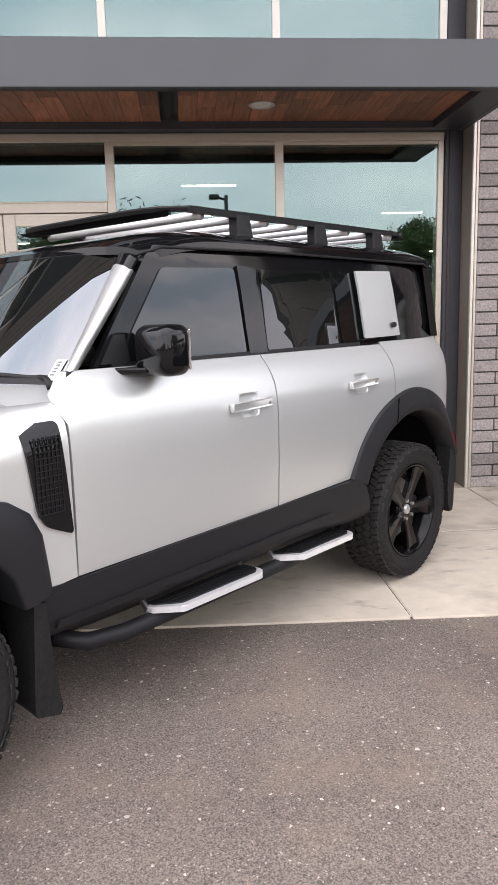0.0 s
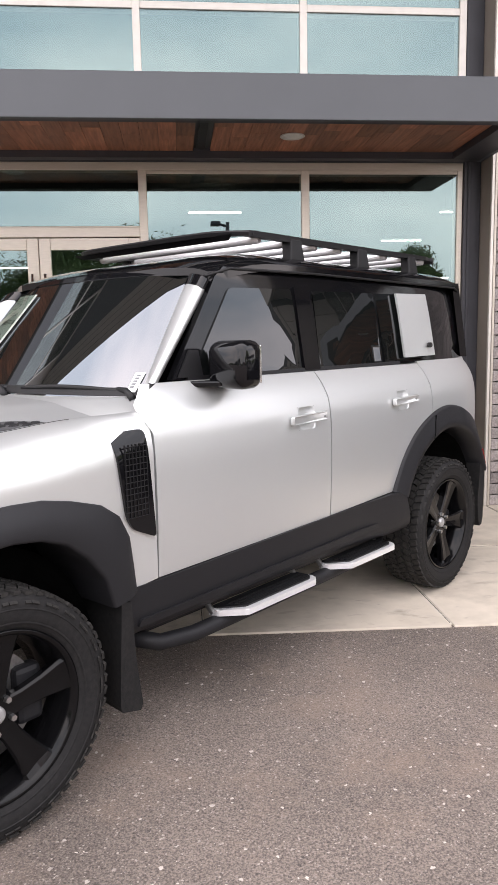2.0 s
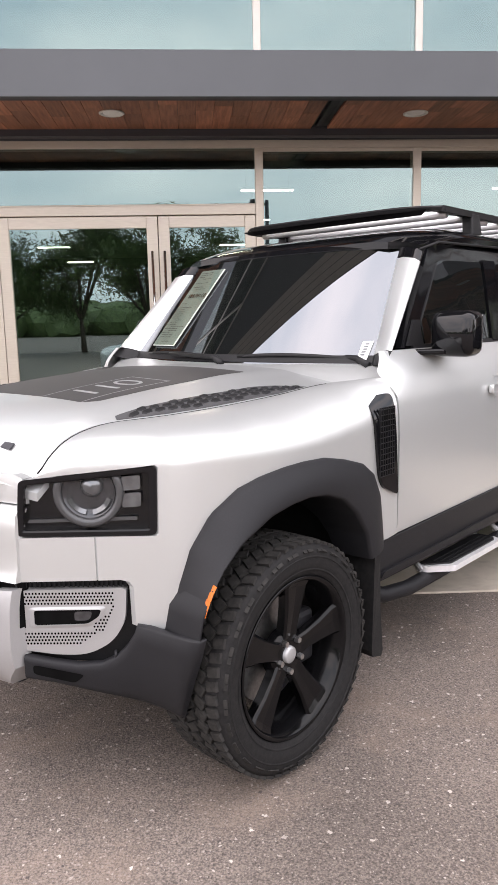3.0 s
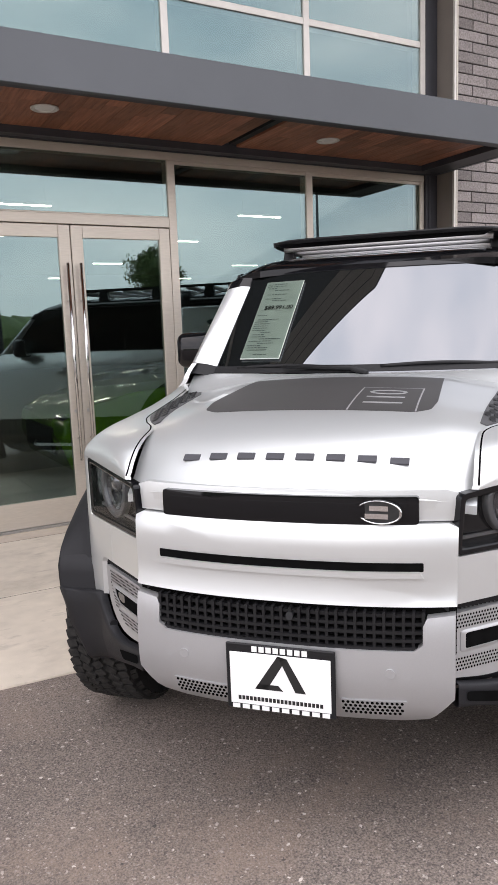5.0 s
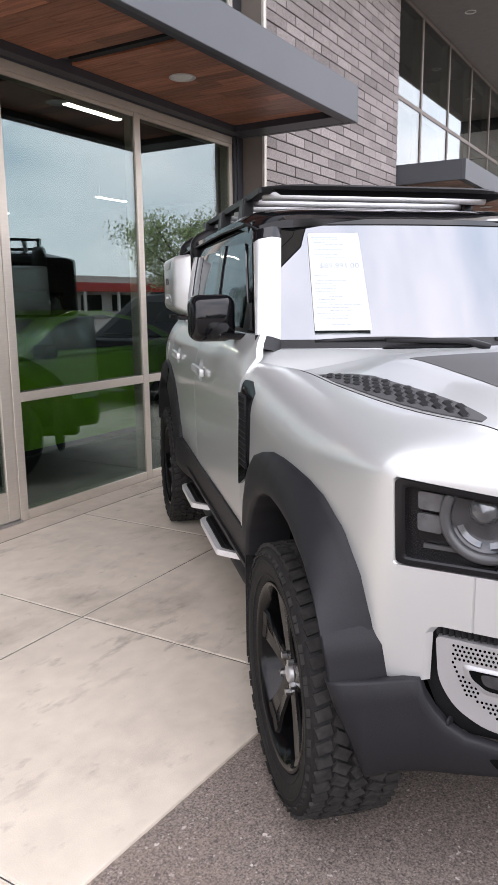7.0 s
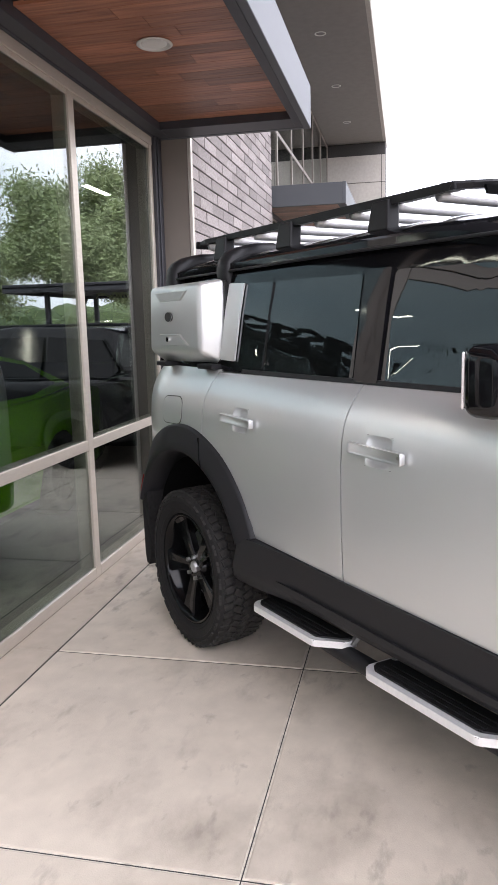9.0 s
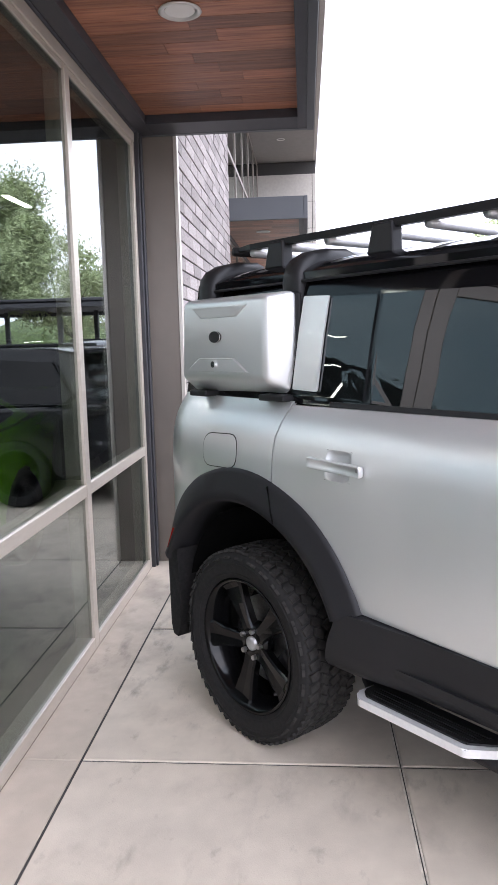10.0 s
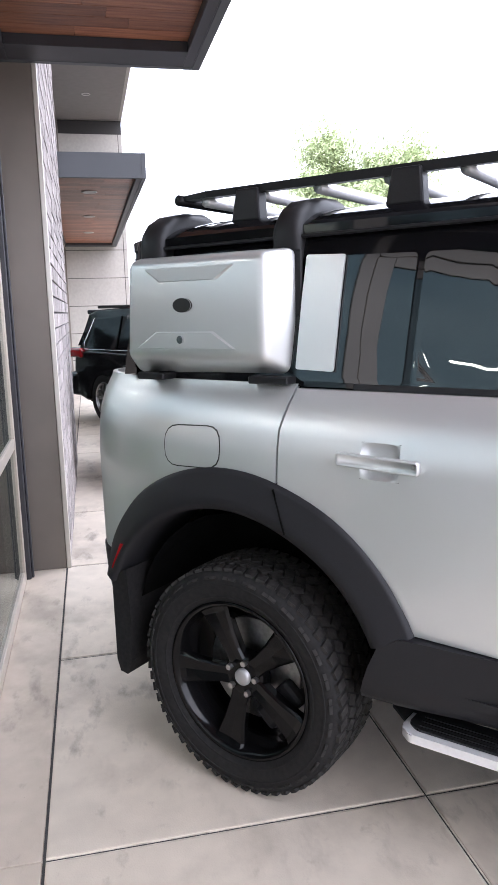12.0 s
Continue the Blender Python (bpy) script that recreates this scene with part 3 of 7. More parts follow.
def canopy(name, x0, x1, y1, zf, z1, lamps, slots, label):
    c = thing(name, label, "canopy", kind="structure")
    t = 0.05
    z0 = zf + 0.06
    part("fascia", boxbm((x0, y1, zf), (x1, y1 + t, z1), 0.004), FASCIA, c, "slate grey metal fascia")
    part("end_fascia", boxbm((x1 - t, y1 + t, zf + 0.002), (x1, -0.02, z1 - 0.002), 0.003), FASCIA, c)
    part("end_fascia", boxbm((x0, y1 + t, zf + 0.002), (x0 + t, -0.02, z1 - 0.002), 0.003), FASCIA, c)
    part("roof_deck", boxbm((x0 + t, y1 + t, z1 - 0.05), (x1 - t, -0.02, z1 - 0.02)), FASCIA, c)
    # dark trim round the boarding
    part("edge_trim", boxbm((x0 + t, y1 + t, zf + 0.004), (x1 - t, y1 + 0.11, z0 + 0.05), 0.003), DARK_METAL, c, "dark metal edge trim")
    part("edge_trim", boxbm((x0 + t, -0.12, zf + 0.004), (x1 - t, -0.02, z0 + 0.05), 0.003), DARK_METAL, c)
    part("edge_trim", boxbm((x1 - 0.3, y1 + 0.11, zf + 0.005), (x1 - t, -0.12, z0 + 0.05), 0.003), DARK_METAL, c)
    # boarding, one mesh
    bm = bmesh.new()
    x = x0 + 0.06
    k = 0
    while x < x1 - 0.31:
        w = 0.142
        xe = min(x + w, x1 - 0.302)
        if not any(s - 0.05 < x + w / 2 < s + 0.05 for s in slots):
            lo, hi = y1 + 0.111, -0.121
            cut = lo + (hi - lo) * (0.3 + 0.4 * ((k * 37) % 10) / 10)
            for a, b in ((lo, cut - 0.001), (cut + 0.001, hi)):
                box(bm, (x + 0.0015, a, z0), (xe - 0.0015, b, z0 + 0.02))
        x += w
        k += 1
    part("soffit_boards", bm, WOOD, c, "red-brown stained wood boarding")
    part("void", boxbm((x0 + 0.06, y1 + 0.111, z0 + 0.021), (x1 - 0.302, -0.121, z0 + 0.04)), DARK_METAL, c)
    for s in slots:
        part("slot_diffuser", boxbm((s - 0.035, y1 + 0.2, z0 - 0.006), (s + 0.035, -0.2, z0 + 0.018), 0.003), BLACK_PLASTIC, c, "black linear air slot")
    for lx, ly in lamps:
        bm = bmesh.new()
        lathe(bm, [(0.098, 0.0), (0.1, 0.004), (0.092, 0.009), (0.078, 0.007), (0.07, -0.004), (0.066, -0.03)], 32, pose(lx, ly, z0 - 0.004, -90))
        ob = part("downlight_trim", bm, LAMP_TRIM, c, "round recessed lamp", True)
        bm = bmesh.new()
        cyl(bm, 0.069, 0.069, 0.004, 28, pose(lx, ly, z0 - 0.0035))
        part("downlight_lens", bm, LAMP_LENS, ob)
    return c


def building():
    # head beam and wall over the shop windows
    tagged(link("wall_beam", boxbm((-6.3, -0.018, 3.087), (1.81, 0.3, 3.47), 0.004), DARK_METAL), "dark metal head beam over the shop windows", "beam", kind="structure")
    # steel jamb and taupe return beside the brick pier
    j = tagged(link("trim", boxbm((1.657, -0.03, 0.0), (1.812, 0.25, 6.30), 0.004), DARK_METAL), "dark painted steel jamb", "trim", kind="structure")
    part("bead", boxbm((1.688, -0.045, 0.0), (1.71, -0.031, 3.09), 0.004), DARK_METAL, j)
    r = tagged(link("wall_return", boxbm((1.814, -0.245, 0.0), (1.90, 0.25, 6.30), 0.003), TAN_METAL), "taupe metal return panel beside the brick", "wall panel", kind="structure")
    part("corner_bead", boxbm((1.81, -0.275, 0.0), (1.836, -0.246, 6.30), 0.003), FRAME_UP, r, "pale metal corner bead")
    part("corner_bead", boxbm((1.840, -0.275, 0.0), (1.862, -0.246, 6.30), 0.003), FRAME, r)
    # second front, set beyond the brick pier
    b = tagged(link("wall_upper", boxbm((5.52, -1.47, 5.77), (15.0, 0.3, 7.4), 0.01), PANEL), "overhanging pale upper storey", "wall", kind="structure")
    part("soffit", boxbm((5.55, -1.40, 5.758), (14.16, -0.02, 5.769), 0.002), SOFFIT, b, "grey flat soffit panels")
    for x in (7.32, 9.78, 12.24):
        bm = bmesh.new()
        lathe(bm, [(0.085, 0.0), (0.085, 0.006), (0.07, 0.008), (0.062, -0.003), (0.0005, -0.003)], 24, pose(x, -0.71, 5.757, -90))
        part("downlight", bm, LAMP_LENS, b, "", True)
    e = tagged(link("wall_end", boxbm((14.2, -1.45, 0.0), (15.0, 0.3, 5.757), 0.004), MORTAR), "tall pale panelled end wall", "wall", kind="structure")
    z = 0.0
    for h in (0.60, 0.60, 0.61, 0.61, 0.61, 0.61, 0.61, 0.61, 0.62):
        part("panel", boxbm((14.18, -1.36, z + 0.006), (14.2, -0.02, z + h - 0.006), 0.004), PANEL, e)
        part("panel", boxbm((14.18, -1.452, z + 0.006), (14.2, -1.372, z + h - 0.006), 0.004), PANEL, e)
        z += h
    w = thing("window_4", "two-storey tinted glazing beyond the brick pier", "window", kind="structure")
    xs = [5.60 + 1.43 * k for k in range(7)]
    for x in xs:
        frame_bar(w, "mullion", (x - 0.03, -0.1, 0.0), (x + 0.03, 0.05, 5.755), TAN_METAL)
    for x0, x1 in zip(xs, xs[1:]):
        for zz in (0.05, 3.1, 4.38, 5.72):
            frame_bar(w, "rail", (x0 + 0.03, -0.096, zz - 0.03), (x1 - 0.03, 0.05, zz + 0.03), TAN_METAL)
        for z0, z1 in ((0.08, 3.07), (3.13, 4.35), (4.41, 5.69)):
            pane(w, x0 + 0.03, x1 - 0.03, z0, z1, -0.085)
    # closing walls of the block; unseen left one is dark to cut bounce onto car
    tagged(link("wall_left", boxbm((-14.1, -0.02, 0.0), (-6.32, 0.25, 6.30)), TAN_METAL), "unseen plain taupe wall added left of the shopfront", "wall", kind="structure")
    tagged(link("wall_top", boxbm((-6.3, -0.02, 6.26), (1.65, 0.3, 6.30)), PANEL), "plain pale parapet wall", "wall", kind="structure")


def interior():
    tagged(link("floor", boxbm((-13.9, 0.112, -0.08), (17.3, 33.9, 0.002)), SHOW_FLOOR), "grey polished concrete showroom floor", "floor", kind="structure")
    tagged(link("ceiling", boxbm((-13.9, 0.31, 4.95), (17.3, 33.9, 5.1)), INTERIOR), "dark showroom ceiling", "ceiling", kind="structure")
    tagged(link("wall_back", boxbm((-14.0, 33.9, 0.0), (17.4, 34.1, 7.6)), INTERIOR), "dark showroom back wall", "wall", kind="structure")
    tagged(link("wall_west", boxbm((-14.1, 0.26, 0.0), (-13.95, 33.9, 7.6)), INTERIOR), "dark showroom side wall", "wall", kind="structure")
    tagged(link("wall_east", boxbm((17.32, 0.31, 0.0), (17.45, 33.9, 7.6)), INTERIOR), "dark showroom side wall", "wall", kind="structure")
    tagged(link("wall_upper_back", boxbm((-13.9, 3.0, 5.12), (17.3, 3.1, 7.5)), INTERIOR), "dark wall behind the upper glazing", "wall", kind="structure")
    tagged(link("wall_corner", boxbm((15.02, -0.02, 0.0), (17.45, 0.29, 7.6)), PANEL), "plain pale wall", "wall", kind="structure")
    tagged(link("roof", boxbm((-14.1, 0.31, 7.62), (17.5, 34.1, 7.8)), PANEL), "flat roof", "roof", kind="structure")
    # roof overhang high above the entrance, its front edge slanting away to the left, boarded along the edge
    tagged(link("roof_edge", boxbm((-14.1, -0.10, 6.33), (-8.01, 0.3, 6.70), 0.01), FASCIA), "dark roof edge", "roof edge", kind="structure")
    bm = bmesh.new()
    pts = [(-8.0, 0.3), (-8.0, -0.02), (-2.1, -2.9), (5.5, -2.9), (5.5, 0.3)]
    lo, hi = ([bm.verts.new((x, y, z)) for x, y in pts] for z in (6.33, 6.70))
    bm.faces.new(lo[::-1])
    bm.faces.new(hi)
    for k in range(5):
        bm.faces.new((lo[k], lo[(k + 1) % 5], hi[(k + 1) % 5], hi[k]))
    o = tagged(link("roof_overhang", bm, FASCIA), "dark roof overhang high above the shopfront", "roof overhang", kind="structure")
    bm = bmesh.new()
    slope = -2.88 / 5.9
    for k in range(4):
        rails = []
        for a in (0.02 + k * 0.137, 0.146 + k * 0.137):
            lift = a * math.hypot(1, slope)
            corner = -2.1 + (lift - a) / -slope
            rails.append([(-7.7, -0.02 + slope * 0.3 + lift), (corner, -2.9 + a), (5.45, -2.9 + a)])
        for p in range(2):
            vs = [[bm.verts.new((q[p + e][0], q[p + e][1], z)) for q, e in ((rails[0], 0), (rails[0], 1), (rails[1], 1), (rails[1], 0))] for z in (6.305, 6.327)]
            bm.faces.new(vs[0][::-1])
            for e in range(4):
                bm.faces.new((vs[0][e], vs[0][(e + 1) % 4], vs[1][(e + 1) % 4], vs[1][e]))
    part("soffit_boards", bm, PANEL, o, "pale boarding under the overhang")
    first = None
    for y in (4.5, 11.0, 16.1, 23.4, 30.6):
        for x in (-7.1, 0.05, 6.1, 12.5):
            if y < 5:
                x -= 1.4
            if first is None:
                first = thing("strip_lamp", "slim white linear lamp under the dark ceiling", "ceiling lamp", pose(x, y, 4.5), "showroom ceiling lamps")
                part("housing", boxbm((-0.63, -0.07, 0.014), (0.63, 0.07, 0.06), 0.004), LAMP_TRIM, first)
                part("diffuser", boxbm((-0.61, -0.06, 0.0), (0.61, 0.06, 0.014), 0.003), STRIP_LIGHT, first, "glowing white diffuser")
                for e in (-0.5, 0.5):
                    bm = bmesh.new()
                    tube(bm, [(e, 0, 0.06), (e, 0, 0.452)], 0.004, 6)
                    part("hanger", bm, STEEL, first)
            else:
                copy_thing(first, pose(x, y, 4.5))


def brick_wall():
    core = tagged(link("wall_brick", boxbm((1.902, -0.258, 0.0), (5.515, 0.25, 6.30)), MORTAR), "grey-brown running-bond brick pier with dark joints", "brick wall", kind="structure")
    L, H, G = 0.408, 0.1037, 0.0115
    me = None
    rest = bmesh.new()
    k = 0
    for row in range(60):
        z = row * H + 0.004
        x = 1.866 - (0.206 if row % 2 else 0.0)
        while x < 5.51:
            xa, xb = max(x, 1.866), min(x + L - G, 5.513)
            if xb - xa > 0.03:
                dy = 0.0025 * math.sin(row * 7.3 + x * 11.1)
                whole = xb - xa > L - G - 0.002
                if z < 5.8 and x < 3.78 and k < 300:
                    k += 1
                    if whole and me:
                        share(me, core, Matrix.Translation((xa, -0.27 + dy, z)))
                    else:
                        ob = part("brick", boxbm((0, 0, 0), (xb - xa, 0.022, H - G), 0.003), BRICK, core)
                        ob.matrix_basis = Matrix.Translation((xa, -0.27 + dy, z))
                        if whole:
                            me = ob
                else:
                    box(rest, (xa, -0.27 + dy, z), (xb, -0.248, z + H - G))
            x += L
    tagged(part("bricks", rest, BRICK_FAR, core), kind="stuff")


BRICK_FAR = BRICK.copy()
for nd in list(BRICK_FAR.node_tree.nodes):
    if nd.bl_idname == "ShaderNodeObjectInfo":
        ge = BRICK_FAR.node_tree.nodes.new("ShaderNodeNewGeometry")
        for lk in list(nd.outputs["Random"].links):
            BRICK_FAR.node_tree.links.new(ge.outputs["Random Per Island"], lk.to_socket)
        BRICK_FAR.node_tree.nodes.remove(nd)
for nd in list(WOOD.node_tree.nodes):
    if nd.bl_idname == "ShaderNodeObjectInfo":
        ge = WOOD.node_tree.nodes.new("ShaderNodeNewGeometry")
        for lk in list(nd.outputs["Random"].links):
            WOOD.node_tree.links.new(ge.outputs["Random Per Island"], lk.to_socket)
        WOOD.node_tree.nodes.remove(nd)

shopfront()
# canopy_1 beyond x -6.3 is an unseen extension, added to shade the off-roader
canopy("canopy_1", -9.2, 1.815, -1.24, 3.09, 3.40, [(0.01, -0.61), (-2.41, -0.62), (-4.83, -0.62), (-7.25, -0.62)], [-0.70], "flat entrance canopy with slate fascia and wood boarded underside")
canopy("canopy_2", 5.58, 14.17, -1.21, 3.10, 3.37, [(6.9, -0.6), (9.3, -0.6), (11.7, -0.6)], [], "farther flat canopy with slate fascia and wood underside")
building()
interior()
brick_wall()


# ---------------------------------------------------------------- the silver off-roader
# car axes: x ahead from the rear axle, y to its left, z up
GREY_RING = mat("grey_light_ring", (0.065, 0.065, 0.066), 0.3, vary=0.05, scale=80, coat=0.4)
LAMP_BOWL = mat("lamp_bowl", (0.045, 0.045, 0.048), 0.2, metal=0.3, vary=0.3, scale=40, coat=0.5)
LAMP_BOWL2 = mat("lamp_cells", (0.16, 0.165, 0.17), 0.12, metal=0.6, vary=0.3, scale=30, coat=1.0)
HEAD_GLASS = sheen_glass("headlamp_cover", (0.9, 0.91, 0.92), (1, 1, 1), 0.014, 6.0)
LAMP_BLACK = mat("lamp_black", (0.006, 0.006, 0.007), 0.15, spec=0.3, vary=0.1, scale=30)
CABIN = mat("dark_cabin_trim", (0.012, 0.012, 0.013), 0.9, spec=0.05, vary=0.1, scale=6)
CAR_AT = pose(0, -1.611, 0, 0, 0, -136.61)
suv = thing("off_roader", "silver boxy off-road wagon with black roof, rack and dark cladding", "car", CAR_AT)

plan = curve([(-0.80, 0.47), (-0.78, 0.625), (-0.72, 0.735), (-0.60, 0.822), (-0.42, 0.890), (-0.2, 0.932), (0.2, 0.945), (2.3, 0.945), (2.75, 0.935),
              (3.05, 0.915), (3.27, 0.875), (3.37, 0.835), (3.43, 0.787), (3.56, 0.628), (3.70, 0.45)])
prof = curve([(0.2, -0.30), (0.38, -0.22), (0.44, -0.10), (0.49, -0.025), (0.55, -0.010), (0.66, -0.004), (0.8, 0.0), (1.05, 0.0), (1.17, -0.006), (1.25, -0.022), (1.31, -0.05), (1.355, -0.082),
              (1.375, -0.098), (1.6, -0.133), (1.8, -0.172), (1.87, -0.2)])
ftop = curve([(2.36, 1.285), (2.6, 1.24), (3.0, 1.21), (3.36, 1.172), (3.5, 1.125), (3.62, 1.06), (3.7, 1.02)])


def side(x, z):
    y = plan(x) + prof(z)
    if x > 2.36:
        zt = ftop(x)
        z1 = zt - 0.13
        roll = max(0.0, min(1.0, (z - z1) / 0.13))
        base = plan(x) + min(0.0, prof(min(z, 1.17)))
        k = min(1.0, (x - 2.36) / 0.25)
        rolled = base - (0.15 if x < 3.3 else max(0.05, 0.15 - (x - 3.3) * 0.5)) * (1 - math.sqrt(max(0.0, 1 - roll * roll)))
        y = y * (1 - k) + rolled * k
    return y


def front_x(y, z):
    c = FRONT(z)
    return c - 0.055 * (abs(y) / 0.46) ** 2.4


FRONT = curve([(0.28, 3.62), (0.34, 3.71), (0.40, 3.765), (0.5, 3.785), (0.62, 3.78), (0.69, 3.765), (0.72, 3.752), (0.80, 3.75), (0.83, 3.752), (0.90, 3.748), (0.925, 3.735), (0.97, 3.735), (1.03, 3.728)])

CUTS_X = grid_cuts(-0.85, 3.75, 0.1) + [-0.79, -0.77, -0.73, -0.7, -0.67, -0.62, 3.3, 3.34, 3.39, 3.42, 3.46]
CUTS_Z = [0.3, 0.38, 0.41, 0.44, 0.47, 0.5, 0.55, 0.7, 0.9, 1.05, 1.08, 1.11, 1.13, 1.15, 1.165, 1.18, 1.195, 1.21, 1.225, 1.24, 1.26, 1.29, 1.32, 1.345, 1.365, 1.385, 1.5, 1.65, 1.8]
CUTS_Y = grid_cuts(-0.8, 0.8, 0.05) + [-0.42, -0.44, -0.46, -0.48, 0.42, 0.44, 0.46, 0.48]
CUTS_F = grid_cuts(0.26, 1.06, 0.04)


def side_part(name, outline, material, sgn, parent=None, off=0.0, depth=0.025, label="", rad=0.0, back=False):
    pts = rounded(outline, rad) if rad else outline
    bm = sheet(pts, lambda x, z: (x, sgn * (side(x, z) + off), z), (0, -sgn, 0), CUTS_X, CUTS_Z, depth, back)
    return part(name, bm, material, parent or suv, label, "keep")


def front_part(name, outline, material, parent=None, off=0.0, depth=0.03, label="", rad=0.0):
    pts = rounded(outline, rad) if rad else outline
    bm = sheet(pts, lambda y, z: (front_x(y, z) + off, y, z), (-1, 0, 0), CUTS_Y, CUTS_F, depth)
    return part(name, bm, material, parent or suv, label, "keep")


def top_part(name, outline, material, fz, parent=None, off=0.0, depth=0.02, label="", rad=0.0, cx=None, cy=None):
    pts = rounded(outline, rad) if rad else outline
    bm = sheet(pts, lambda x, y: (x, y, fz(x, y) + off), (0, 0, -1), cx or CUTS_X, cy or CUTS_Y, depth)
    return part(name, bm, material, parent or suv, label, "keep")


def arc(cx, cz, rx, rz, a0, a1, n=14):
    return [(cx + rx * math.cos(radians(a)), cz + rz * math.sin(radians(a))) for a in np.linspace(a0, a1, n)]


def mirror_pts(pts):
    return [(u, -v) for u, v in pts][::-1]


GAP = 0.0035
WELLS = []
FX, RX, TYRE = 3.042, 0.0, 0.405


def wheel(x, s):
    """One wheel: tread, side wall, alloy, nuts, brake."""
    flip = pose(x, s * 0.868, TYRE, 0, 0, 0 if s > 0 else 180) @ pose(0, 0, 0, 0, (30 if x > 1 else 12) * s, 0)
    w = new("wheel")
    w.empty_display_size = 0.2
    w.parent = suv
    w.matrix_basis = flip
    tagged(w, "chunky all-terrain tyre on a black five-spoke alloy")
    bm = bmesh.new()
    lathe(bm, [(0.270, 0.100), (0.280, 0.112), (0.294, 0.122), (0.320, 0.131), (0.352, 0.133), (0.378, 0.127), (0.392, 0.115), (0.394, 0.09), (0.394, -0.09), (0.392, -0.115),
               (0.352, -0.133), (0.285, -0.122), (0.262, -0.1)], 72)
    for r0 in (0.300, 0.345):
        lathe(bm, [(r0, 0.126 if r0 < 0.31 else 0.1315), (r0 + 0.002, 0.1285 if r0 < 0.31 else 0.135), (r0 + 0.006, 0.1285 if r0 < 0.31 else 0.135), (r0 + 0.008, 0.128 if r0 < 0.31 else 0.132)], 72)
    part("tyre", bm, RUBBER, w, "black all-terrain tyre", True)
    bm = bmesh.new()
    n = 58
    for k in range(n):
        a = 360 * k / n
        for j, (y, wd, ln, tw, dr) in enumerate(((-0.099, 0.042, 0.030, 14, 0), (-0.052, 0.042, 0.032, -28, 3.0), (0.0, 0.042, 0.031, 32, 0), (0.052, 0.042, 0.032, -28, 3.0), (0.099, 0.042, 0.030, 14, 0))):
            m = pose(0, 0, 0, 0, a + dr, 0) @ pose(0.397, y, 0, tw, 0, 0)
            box(bm, (-0.007, -wd / 2, -ln / 2), (0.008 - (0.004 if j in (0, 4) else 0), wd / 2, ln / 2), 0, 1, m)
            # sipe across the block
            box(bm, (0.004, -wd * 0.30, -0.0015), (0.0085 - (0.004 if j in (0, 4) else 0), wd * 0.30, 0.0015), 0, 1, m)
        for s2 in (-1, 1):
            m = pose(0, 0, 0, 0, a + (2 if k % 2 else 0), 0) @ pose(0.381, 0.122 * s2, 0, 0, 0, -s2 * 52)
            box(bm, (-0.020, -0.006, -0.014 if k % 2 else -0.010), (0.003, -0.0015, 0.014 if k % 2 else 0.010), 0, 1, m)
    part("tread", bm, TREAD, w, "deep black tread blocks")
    bm = bmesh.new()
    lathe(bm, [(0.280, 0.112), (0.283, 0.118), (0.275, 0.121), (0.264, 0.112), (0.256, 0.09), (0.235, 0.04), (0.225, -0.08), (0.255, -0.11)], 72)
    rim = part("rim", bm, RIM, w, "gloss black alloy rim", True)
    for k in range(5):
        bm = bmesh.new()
        prof_s = [(0.045, 0.036, 0.080), (0.10, 0.034, 0.085), (0.17, 0.042, 0.092), (0.240, 0.058, 0.098), (0.268, 0.066, 0.110)]
        rows = []
        for r, hw, y in prof_s:
            rows.append([bm.verts.new((r, yy, zz)) for yy, zz in ((y - 0.045, -hw * 0.8), (y - 0.008, -hw), (y, -hw * 0.82), (y - 0.004, 0), (y, hw * 0.82), (y - 0.008, hw), (y - 0.045, hw * 0.8))])
        for r0, r1 in zip(rows, rows[1:]):
            for q in range(6):
                bm.faces.new((r0[q], r0[q + 1], r1[q + 1], r1[q]))
            bm.faces.new((r0[6], r0[0], r1[0], r1[6]))
        bmesh.ops.transform(bm, matrix=pose(0, 0, 0, 0, 72 * k + 18, 0), verts=bm.verts)
        part("spoke", bm, RIM, w)
    bm = bmesh.new()
    lathe(bm, [(0.0005, 0.074), (0.03, 0.074), (0.06, 0.080), (0.078, 0.072), (0.085, 0.03)], 40)
    part("hub", bm, RIM, w, "", True)
    bm = bmesh.new()
    lathe(bm, [(0.0005, 0.089), (0.022, 0.089), (0.029, 0.085), (0.031, 0.07)], 32)
    part("hub_cap", bm, SATIN, w, "silver wheel centre cap", True)
    for k in range(5):
        bm = bmesh.new()
        cyl(bm, 0.0125, 0.0105, 0.026, 6, pose(0, 0, 0, 0, 72 * k + 54, 0) @ pose(0.057, 0.082, 0, -90))
        part("wheel_nut", bm, STEEL, w)
    bm = bmesh.new()
    cyl(bm, 0.185, 0.185, 0.024, 48, pose(0, -0.01, 0, 90))
    part("brake_disc", bm, DARK_STEEL, w, "bare steel brake disc")
    bm = boxbm((0.10, -0.03, -0.10), (0.20, 0.035, 0.10), 0.02, 2, pose(0, 0, 0, 0, 150, 0))
    part("caliper", bm, CLADDING, w)
    return w


